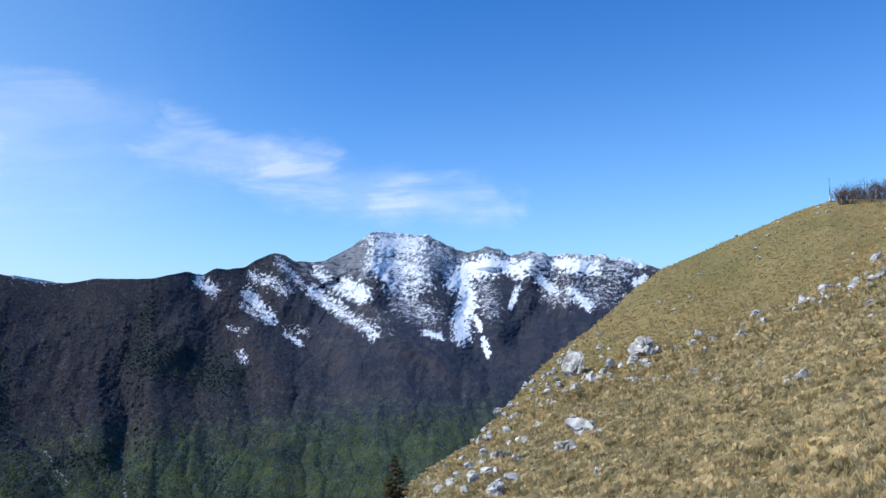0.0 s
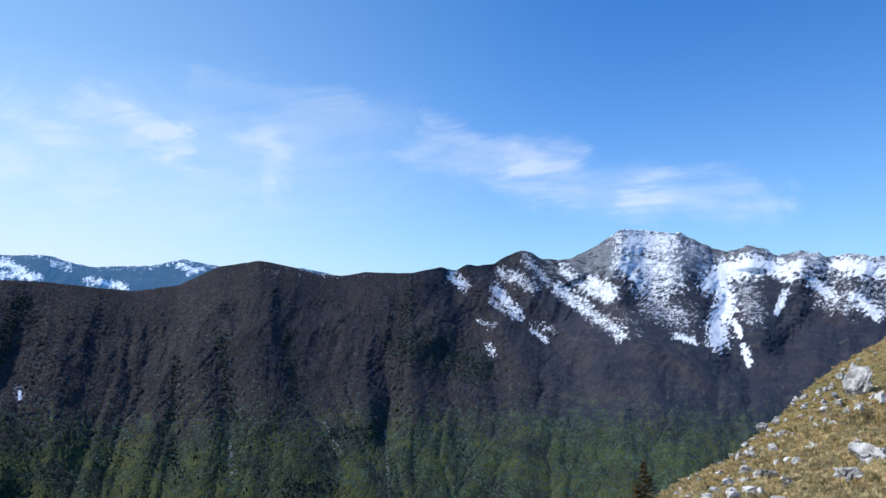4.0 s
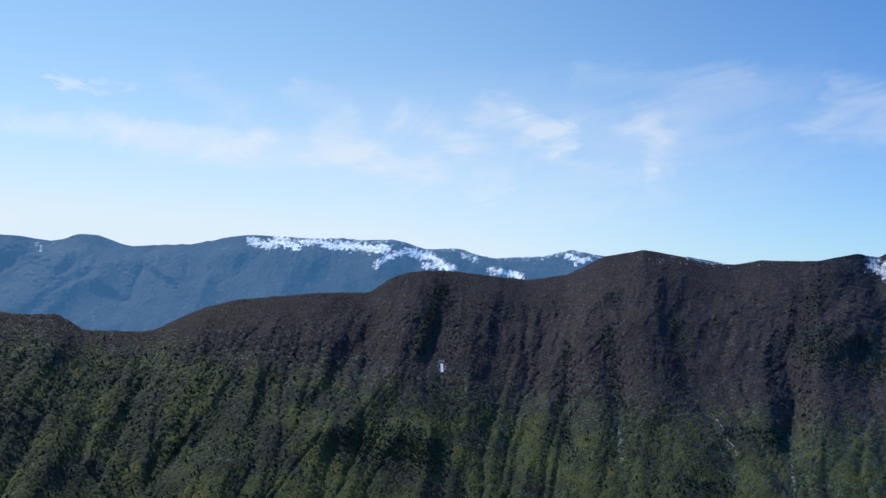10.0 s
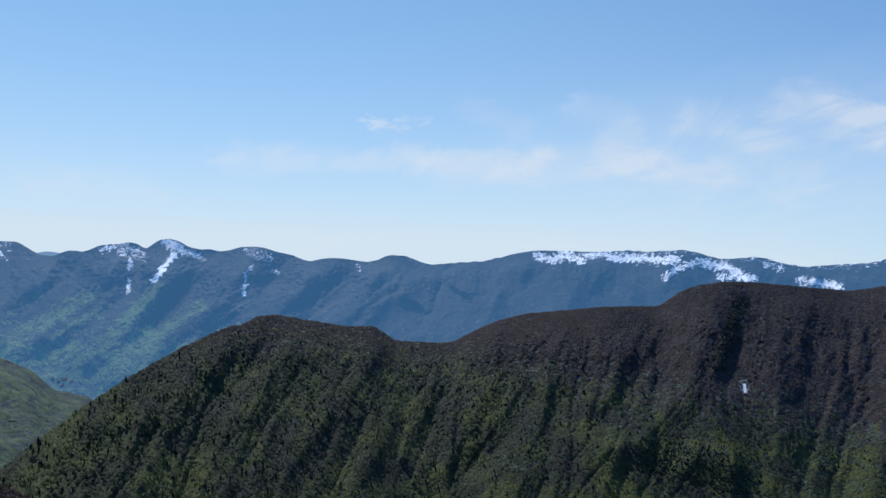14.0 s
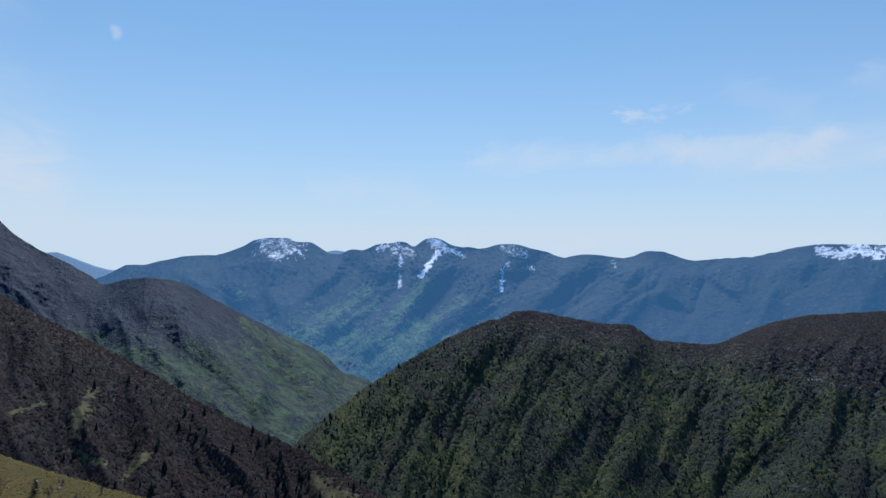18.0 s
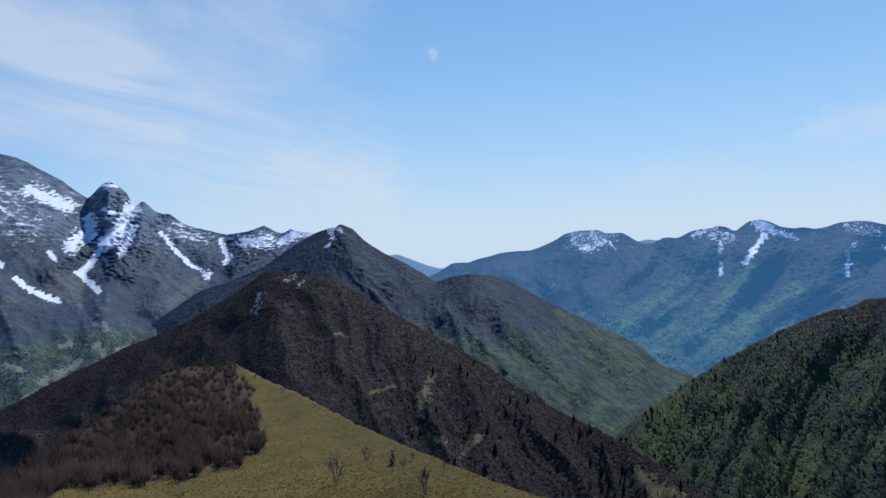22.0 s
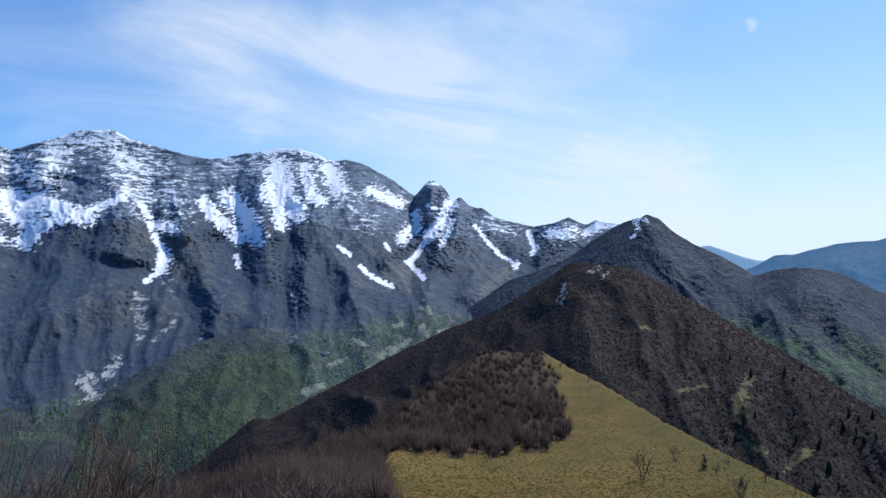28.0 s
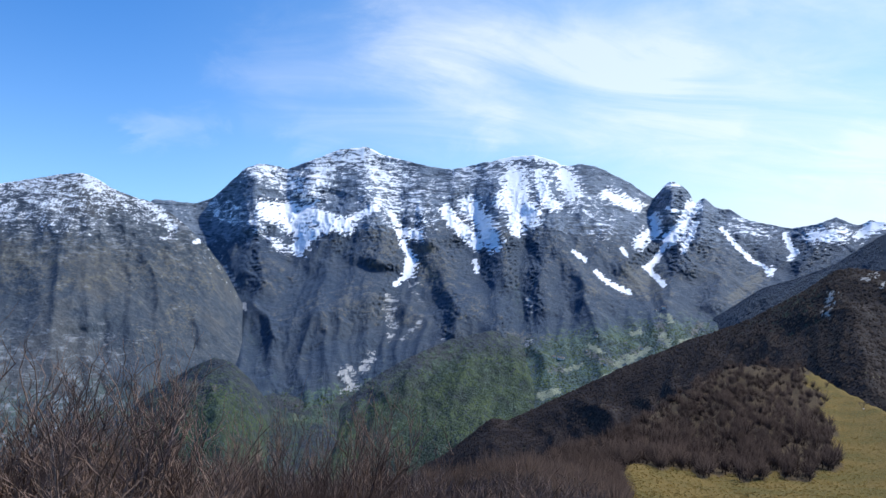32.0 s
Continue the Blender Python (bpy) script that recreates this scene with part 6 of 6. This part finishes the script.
def tube(bm, p, q, w0, w1, sides=5):
    """A tapered limb between two places."""
    d = (q - p).normalized()
    x = d.orthogonal().normalized()
    y = d.cross(x)
    rings = []
    for c, w_ in ((p, w0), (q, w1)):
        rings.append([bm.verts.new(c + w_ * (math.cos(2 * math.pi * i / sides) * x + math.sin(2 * math.pi * i / sides) * y)) for i in range(sides)])
    for i in range(sides):
        j = (i + 1) % sides
        bm.faces.new((rings[0][i], rings[0][j], rings[1][j], rings[1][i]))


def shrub(seed, stems=6, spread=0.45, levels=3, forks=1, thick=0.016):
    """A leafless shrub, one metre high, of several crooked stems with forking twigs."""
    rng = random.Random(seed)
    wood_bm, twig_bm = bmesh.new(), bmesh.new()

    def grow(p, d, length, w_, level):
        for k in range(3):
            d = (d + Vector((rng.uniform(-1, 1), rng.uniform(-1, 1), rng.uniform(-0.3, 0.6))) * 0.40).normalized()
            q = p + d * length / 3
            tube(wood_bm if level < 2 else twig_bm, p, q, w_, w_ * 0.87, 5 if level == 0 else 3)
            p, w_ = q, w_ * 0.87
            if level < levels and (k > 0 or level > 0):
                for _ in range(2 if level == 0 else forks if level == 1 else 1):
                    side = Vector((rng.uniform(-1, 1), rng.uniform(-1, 1), rng.uniform(0.1, 0.9))).normalized()
                    grow(p, (d * 0.6 + side * 0.9).normalized(), length * rng.uniform(0.45, 0.7), w_ * 0.80, level + 1)

    for i in range(stems):
        a = 2 * math.pi * (i + rng.random()) / stems
        lean = rng.uniform(0.1, spread)
        grow(Vector((0.06 * math.cos(a), 0.06 * math.sin(a), -0.04)), Vector((lean * math.cos(a), lean * math.sin(a), 1)).normalized(), rng.uniform(0.45, 0.62), thick, 0)
    tall = max(v.co.z for v in twig_bm.verts)
    for v in wood_bm.verts[:] + twig_bm.verts[:]:
        v.co /= tall
    root = new("bare_shrub")
    part("stem_clump", wood_bm, M_BARK, root)
    part("twig_crown", twig_bm, M_TWIG, root, "fine red-brown twigs")
    return root


SHRUBS = [shrub(s, 4 + s % 4, 0.35 + 0.12 * (s % 3)) for s in range(7)]
TALL = [shrub(20 + s, 5 + s % 2, 0.5, 4, 2, 0.0115) for s in range(4)]
for i, ob in enumerate(SHRUBS + TALL):
    tagged(ob, "leafless shrub with red-brown twigs on the ridge", "shrub", "bare shrubs on the ridge")
used = set()


def plant(kinds, k, place, high, turn, wide=1.0, label=""):
    ob = kinds[k % len(kinds)]
    m = Matrix.LocRotScale(place, Euler((0, 0, turn)), None)
    if ob.name in used:
        ob = copy_thing(ob, m)
    else:
        used.add(ob.name)
        ob.matrix_basis = m
    ob.scale = (high * wide, high * wide, high)
    if label:
        ob["label"] = label
    return ob


# thicket below the viewer: single tall shrubs close by, then rows that thin out downhill
rng = random.Random(4)
k = 0
for b, top, dist, wide in ((198.2, -6.5, 10.5, 0.75), (195.6, -8.4, 12.5, 0.65), (192.6, -9.4, 13.0, 0.6), (190.8, -8.2, 11.5, 0.62), (187.7, -10.8, 13.0, 0.6), (183.7, -12.8, 14.0, 0.6),
                           (179.5, -10.9, 13.0, 0.42), (172.0, -11.3, 13.5, 0.55), (174.6, -12.7, 15.0, 0.5), (201.5, -6.8, 12.0, 0.7), (168.1, -14.2, 16.0, 0.6), (204.5, -7.5, 11.0, 0.7)):
    p = on_summit(b, dist, -0.1)
    plant(TALL, k, p, (EYE + dist * math.tan(radians(top)) - p.z) * 1.22, rng.uniform(0, 6.28), wide * 1.15, "tall leafless shrub with forked red-brown stems below the ridge")
    k += 1
THICKET = [(150, -15.6), (158, -14.8), (163, -14.6), (168, -14.6), (175, -14.6), (184, -13.4), (190, -11.2), (198, -8.8), (206, -8.0)]
for dist, gap, b in ((17, 3.4, 170.0), (22, 2.6, 163.0), (29, 2.0, 158.0), (38, 1.5, 155.0)):
    while b < 206:
        d = dist * rng.uniform(0.88, 1.12)
        p = on_summit(b, d, -0.1)
        top = np.interp(b, *zip(*THICKET)) - abs(rng.gauss(0, 0.9)) + 0.5
        h = EYE + d * math.tan(radians(top)) - p.z
        if h > 0.7:
            plant(SHRUBS, k, p, min(h, 4.5), rng.uniform(0, 6.28), rng.uniform(0.6, 0.95))
            k += 1
        b += gap * rng.uniform(0.6, 1.4)

# shrubs on the skyline by the mast, and single ones on the grassy spur
for i in range(34):
    b = -30.5 - 0.15 * i + rng.uniform(-0.15, 0.15)
    plant(SHRUBS, k, on_summit(b, 95 + rng.uniform(-2, 2), -0.15), rng.uniform(2.0, 3.0), rng.uniform(0, 6), 0.95, "leafless red-brown shrub on the grassy skyline")
    k += 1
for b, el, h in ((131.5, -15.7, 4.6), (129.0, -14.2, 3.2), (125.2, -14.2, 1.6), (137.9, -7.4, 2.6), (135.7, -8.6, 2.6), (124.2, -16.9, 3.0), (126.0, -14.9, 1.8),
                 (133.2, -9.9, 1.5), (122.6, -15.0, 1.6)):
    p, dist = seen_ground(b, el)
    plant(SHRUBS, k, p, h, rng.uniform(0, 6), 0.8, "small leafless tree on the grassy spur")
    k += 1


def conifer(name, label, high, place, seed, needles):
    """A young conifer: trunk and whorls of drooping branches with needle sprays."""
    rng = random.Random(seed)
    root = new(name)
    tr, nd = bmesh.new(), bmesh.new()
    tube(tr, Vector((0, 0, -0.1)), Vector((0, 0, high * 0.95)), high * 0.022, high * 0.004, 7)
    levels = 13
    for i in range(levels):
        h = high * (0.06 + 0.92 * i / levels)
        reach = high * 0.24 * (1 - i / levels) ** 0.8 + 0.05
        for j in range(8):
            a = rng.uniform(0, 6.28)
            d = Vector((math.cos(a), math.sin(a), rng.uniform(-0.25, 0.25)))
            q = Vector((0, 0, h)) + d * reach * rng.uniform(0.6, 1.1)
            tube(tr, Vector((0, 0, h)), q, high * 0.004, high * 0.002, 3)
            for f in range(5):
                c = Vector((0, 0, h)).lerp(q, 0.25 + 0.18 * f)
                for sgn in (-1, 1):
                    side = Vector((-d.y, d.x, 0)) * sgn * reach * 0.30 * rng.uniform(0.6, 1.2)
                    v = [nd.verts.new(c), nd.verts.new(c + side + d * reach * 0.16 + Vector((0, 0, 0.05 * high * rng.uniform(-0.4, 0.8)))),
                         nd.verts.new(c + d * reach * 0.24 + Vector((0, 0, 0.02 * high)))]
                    nd.faces.new(v)
    part("trunk", tr, M_BARK, root)
    part("foliage", nd, needles, root, "dense needle sprays")
    root.location = place
    return tagged(root, label, "tree")


M_PINE = plain("yellowish pine needles", (0.030, 0.026, 0.010), (0.15, 0.10, 0.030), 3.0, 0.9, island=0.5)
p = on_summit(4.3, 38, -0.2)
conifer("pine_tree", "small bushy brown-green pine at the slope's edge", EYE + 38 * math.tan(radians(-12.6)) - p.z, p, 3, M_PINE)
p, dist = seen_ground(126.9, -14.6)
conifer("spruce_tree", "small dark spruce on the grassy spur", 2.6, p, 4, M_SPRUCE)
p, dist = seen_ground(124.3, -15.6)
conifer("spruce_tree", "low dark spruce bush on the grassy spur", 1.4, p, 5, M_SPRUCE)


# ---- mast on the hill ----
def mast(place):
    root = new("antenna_mast")
    root.location = place
    bm = bmesh.new()
    tube(bm, Vector((0, 0, -0.3)), Vector((0, 0, 1.7)), 0.045, 0.04, 10)
    tube(bm, Vector((0, 0, 1.7)), Vector((0, 0, 3.0)), 0.028, 0.022, 8)
    part("pole", bm, M_METAL, root)
    bm = bmesh.new()
    bmesh.ops.create_cube(bm, size=1, matrix=pose(0.0, -0.09, 0.45) @ Matrix.Diagonal((0.26, 0.16, 0.55, 1)))
    bmesh.ops.bevel(bm, geom=bm.edges[:], offset=0.02, segments=1, affect="EDGES")
    part("cabinet", bm, M_WHITE, root, "small white equipment box")
    bm = bmesh.new()
    tube(bm, Vector((-0.16, 0, 2.75)), Vector((0.16, 0, 2.75)), 0.014, 0.014, 6)
    part("crossbar", bm, M_METAL, root)
    bm = bmesh.new()
    for i in range(3):
        a = 2 * math.pi * i / 3
        tube(bm, Vector((0, 0, 0.25)), Vector((0.3 * math.cos(a), 0.3 * math.sin(a), -0.12)), 0.018, 0.018, 6)
    part("tripod", bm, M_METAL, root)
    return tagged(root, "thin grey steel mast with a white box", "mast")


mast(on_summit(-29.85, 94.5))


# ---- limestone rocks ----
def rock_mesh(seed, fine=2):
    """An angular weathered boulder about one metre wide, with clefts."""
    rng = np.random.RandomState(seed)
    bm = bmesh.new()
    bmesh.ops.create_icosphere(bm, subdivisions=fine, radius=0.5)
    cuts = [(Vector(rng.normal(0, 1, 3)).normalized(), rng.uniform(0.16, 0.40)) for _ in range(14)]
    for v in bm.verts:
        for n, d in cuts:
            s = v.co.dot(n) - d
            if s > 0:
                v.co -= n * s * 0.96
        f = noise.fractal(v.co * 4.0 + Vector((seed * 3.0, 0, 0)), 0.8, 2.2, 4)
        v.co += v.co.normalized() * (0.10 * f - 0.12 * max(0.0, 0.12 - abs(noise.noise(v.co * 3.3 + Vector((0, seed, 0)))) ) / 0.12)
        v.co.z *= 0.9
    me = bpy.data.meshes.new("limestone_rock")
    bm.to_mesh(me)
    bm.free()
    me.materials.append(M_ROCK)
    return me


ROCKS = [rock_mesh(s) for s in range(9)]
BOULDERS = [rock_mesh(s, 4) for s in range(6)]
STONES = []
rng = random.Random(9)


def rock(b, el, wide, high=0.7, deep=0.8):
    p, dist = seen_ground(b, el)
    if wide < 0.33:
        STONES.append((p[0], p[1], p[2] + 0.2 * wide * high, wide, wide * high * 1.12))
        return None
    ob = new("limestone_rock", BOULDERS[rng.randrange(6)] if wide > 0.85 else ROCKS[rng.randrange(9)])
    ob.matrix_basis = Matrix.LocRotScale(p + Vector((0, 0, 0.24 * wide * high)), Euler((rng.uniform(-0.3, 0.3), rng.uniform(-0.3, 0.3), rng.uniform(0, 6.28))), (wide, wide * deep, wide * high * 1.12))
    return tagged(ob, "big pale limestone rock in the dry grass" if wide > 1.1 else "pale limestone rock in the dry grass", "rock", "limestone rocks on the slope")


BIG = [(-16.2, -5.4, 2.3, 0.8), (-10.7, -7.1, 1.6, 1.4), (-11.0, -11.8, 1.5, 0.75), (-9.4, -13.0, 0.9, 0.7), (-24.5, -2.6, 1.1, 0.8), (-30.6, -1.0, 0.9, 0.7),
       (-31.0, -0.3, 1.2, 0.8), (-32.3, 1.3, 1.5, 1.1), (-32.6, 0.3, 1.2, 0.8), (-31.9, -1.8, 1.1, 0.6), (-31.9, -2.7, 1.0, 0.5), (-29.4, -0.6, 1.1, 0.9), (-29.2, -1.8, 1.0, 0.6),
       (-5.9, -14.0, 1.0, 0.8), (-3.8, -16.2, 1.1, 0.8), (-5.6, -10.4, 1.0, 0.9), (-4.3, -9.9, 1.1, 1.1), (-9.5, -6.1, 0.9, 1.1), (-8.9, -6.8, 0.9, 1.1), (-25.6, 3.6, 1.2, 0.5),
       (-24.7, 2.6, 1.1, 0.6), (-24.9, 1.9, 0.9, 0.6), (-29.0, 5.4, 1.2, 0.6), (-26.3, 4.6, 0.8, 0.5)]
RIM = [(-9.1, -7.4, 0.9, 1.0), (-4.2, -13.6, 1.0, 0.9), (-3.1, -14.6, 0.8, 0.8), (-5.6, -15.4, 0.9, 0.7), (-1.9, -14.9, 0.7, 0.8), (-3.5, -12.1, 0.9, 1.0), (-8.4, -7.9, 0.7, 1.0), (-2.6, -12.2, 0.8, 1.0),
       (-1.2, -13.6, 0.8, 0.9), (0.2, -14.2, 0.7, 0.9), (1.4, -15.0, 0.7, 0.8), (-6.4, -8.2, 0.7, 1.0), (-7.1, -7.6, 0.8, 0.9), (-4.9, -11.6, 0.7, 0.9), (-7.7, -11.0, 0.7, 0.6)]
for b, el, wide, high in BIG + RIM:
    rock(b, el, wide * (0.62 if b < -28 else 0.85 if b < -20 else 1.0), high)
for i in range(200):
    b = rng.uniform(-34, 2)
    rim = float(along(RIGHT, np.array([b]), 4)[0])
    low = -15.5
    el = rim - (rim - low) * rng.random() ** 1.5
    if i % 2:
        b = rng.uniform(-13, 2)
        rim = float(along(RIGHT, np.array([b]), 4)[0])
        el = max(rim - 0.1 - abs(rng.gauss(0, 2.2)), -16)
    if b < -14:
        el = max(el, -7.5)
    rock(b, el, rng.uniform(0.22, 0.75) * (1.3 if rng.random() < 0.15 else 1), rng.uniform(0.5, 0.9))
for i in range(170):
    b = rng.uniform(-34, -13)
    low, high = float(np.interp(b, *zip(*LOBE))) + 0.2, float(along(RIGHT, np.array([b]), 4)[0]) - 0.1
    rock(b, low + (high - low) * rng.random(), rng.uniform(0.14, 0.33), rng.uniform(0.6, 1.0))
for i in range(70):
    b = rng.uniform(-34, -8) if i % 3 else rng.uniform(-34, -27)
    rock(b, float(along(RIGHT, np.array([b]), 2)[0]) + rng.gauss(-0.25, 0.35), rng.uniform(0.25, 0.9), rng.uniform(0.6, 1.0))
for i in range(9):
    b = rng.uniform(122, 137)
    rock(b, float(along(SPUR, np.array([b]), 4)[0]) - rng.uniform(0.3, 3.0), rng.uniform(0.4, 0.9), 0.6)
pebbles = [([tuple(v.co) for v in me.vertices], [tuple(p.vertices) for p in me.polygons]) for me in ROCKS]
lot = np.array(STONES)
ob = scatter_object("stones", pebbles, lot[:, :3], lot[:, 3:], np.random.RandomState(4).rand(len(lot)) * 6.28, M_ROCK, 0.2, 12)
tagged(ob, "small pale limestone stones strewn in the dry grass", "stones", kind="stuff")


# ---- dry grass and the leafless wood on the spur ----
def tuft(n, seed):
    """A tussock: blades that arch outwards from one root."""
    r_ = np.random.RandomState(seed)
    pts, tri = [], []
    for i in range(n):
        a, lean = r_.rand() * 6.28, 0.10 + 0.80 * r_.rand()
        t, w_, h = a + 1.57, 0.013 + 0.014 * r_.rand(), (1.0 - 0.5 * lean) * (0.6 + 0.6 * r_.rand())
        root, turn = 0.30 * r_.rand(), r_.rand() * 6.28
        c = (root * math.cos(turn), root * math.sin(turn))
        k = len(pts)
        pts += [(c[0] - w_ * math.cos(t), c[1] - w_ * math.sin(t), -0.1), (c[0] + w_ * math.cos(t), c[1] + w_ * math.sin(t), -0.1),
                (c[0] + 0.55 * lean * math.cos(a), c[1] + 0.55 * lean * math.sin(a), h),
                (c[0] + lean * math.cos(a), c[1] + lean * math.sin(a), h * 0.62)]
        tri += [(k, k + 1, k + 2), (k + 1, k + 3, k + 2)]
    return pts, tri


def strew(count, b0, b1, r0, r1, seed, keep=None):
    g = np.random.RandomState(seed)
    b, r = b0 + (b1 - b0) * g.rand(count), np.exp(np.log(r0) + (np.log(r1) - np.log(r0)) * g.rand(count))
    if keep is not None:
        q = keep(b, r)
        b, r = b[q], r[q]
    a = np.radians(b)
    return np.stack([-r * np.sin(a), r * np.cos(a), summit_height(b, r) - 0.02], -1), b, r, g


TUFTS = [tuft(14, s) for s in range(8)]
at, b, r, g = strew(66000, -36, 9, 9, 100, 31, lambda b, r: r < along(LAY, b, 3) + 2)
s = (0.13 + 0.24 * g.rand(len(at), 1) ** 1.5) * (0.70 + 0.45 * smooth(r, 8, 40) - 0.35 * smooth(r, 60, 95))[:, None]
far_side = above_lobe(b, r, at[:, 2]) + 0.3 * g.normal(0, 1, len(at)) > 0.5
s = np.where(far_side[:, None], 0.68 * s, s)
for q, material, label in ((~far_side, M_TUFT, "tussocks of dry yellow grass on the slope"), (far_side, M_SLOPE, "short brownish grass on the upper slope")):
    tagged(scatter_object("dry_grass", TUFTS, at[q], np.hstack([s * 1.3, s])[q], g.rand(int(q.sum())) * 6.28, material, 0.15, 32), label, "grass", kind="stuff")
at, b, r, g = strew(24000, 112, 154, 40, 310, 33, lambda b, r: (r < along(LAY, b, 3) + 2) & ~in_wood(b, r))
s = 0.11 + 0.15 * g.rand(len(at), 1)
tagged(scatter_object("dry_grass", TUFTS, at, np.hstack([s * 1.3, s]), g.rand(len(at)) * 6.28, M_TURF, 0.15, 34), "short dry grass on the spur", "grass", kind="stuff")

FULL = [beech(36, 40 + s) for s in range(6)]
at, b, r, g = strew(7500, 137, 172, 44, 330, 35, lambda b, r: in_wood(b, r) & (r < along(LAY, b, 3) + 25))
s = 0.75 + 0.5 * g.rand(len(at), 1)
hgt = np.where(r < 110, 3.0, 3.9)[:, None] * s * (0.75 + 0.5 * g.rand(len(at), 1))
tagged(scatter_object("leafless_wood", FULL, at, np.hstack([hgt * 0.95, hgt]), g.rand(len(at)) * 6.28, M_KNOLL, 0.06, 36), "dense leafless beech wood on the spur", "woods", kind="stuff")
at, b, r, g = strew(560, 150, 206, 24, 62, 37)
hgt = (0.8 + 1.3 * g.rand(len(at), 1))
tagged(scatter_object("leafless_brush", [bush(70 + i) for i in range(6)], at, np.hstack([hgt * 1.0, hgt]), g.rand(len(at)) * 6.28, M_BRUSH, 0.1, 38), "leafless brush below the ridge", "shrubs", kind="stuff")


# ---- farmhouses in the valley ----
def house(b, dist, z, wide, turn):
    root = new("farmhouse")
    bm = bmesh.new()
    bmesh.ops.create_cube(bm, size=1, matrix=pose(0, 0, wide * 0.28) @ Matrix.Diagonal((wide, wide * 0.7, wide * 0.56, 1)))
    part("wall", bm, M_WALL, root)
    bm = bmesh.new()
    x, y, h0, h1 = wide * 0.56, wide * 0.42, wide * 0.54, wide * 0.86
    v = [bm.verts.new(c) for c in ((-x, -y, h0), (x, -y, h0), (x, y, h0), (-x, y, h0), (-x, 0, h1), (x, 0, h1))]
    for f in ((0, 1, 5, 4), (2, 3, 4, 5), (1, 2, 5), (3, 0, 4), (3, 2, 1, 0)):
        bm.faces.new([v[i] for i in f])
    part("roof", bm, M_ROOF, root)
    root.matrix_basis = Matrix.Translation(bearing(b, dist, z)) @ pose(0, 0, 0, 0, 0, turn)
    return tagged(root, "pale farmhouse with a grey gable roof in the valley", "house", "farmhouses in the valley")


def seat(pts, sheet, b, el):
    """The place on a mountainside at this bearing and angle from the viewer."""
    gap = np.where(sheet["v"] > 0, np.hypot(sheet["b"] - b, sheet["el"] - el), 99)
    return Vector(pts[np.unravel_index(int(np.argmin(gap)), gap.shape)])


def set_house(p, wide, turn):
    return house(math.degrees(math.atan2(-p.x, p.y)), p.xy.length, p.z - 0.6, wide, turn)


for b, el, wide in ((157.4, -6.3, 13), (157.1, -6.35, 9), (157.9, -6.2, 10), (149.2, -2.0, 14), (149.8, -2.2, 9), (150.9, -5.3, 9), (153.8, -6.6, 10), (155.2, -5.6, 8),
                    (148.4, -2.9, 9), (152.1, -4.9, 8), (154.4, -4.4, 9)):
    set_house(seat(massif_p, massif_s, b, el), wide, rng.uniform(0, 180))
for b, el, wide in ((104.3, -6.2, 16), (104.7, -6.35, 12), (103.9, -6.4, 11), (105.1, -6.1, 12), (104.5, -6.6, 10)):
    set_house(seat(blue_p, blue_s, b, el), wide, rng.uniform(0, 180))
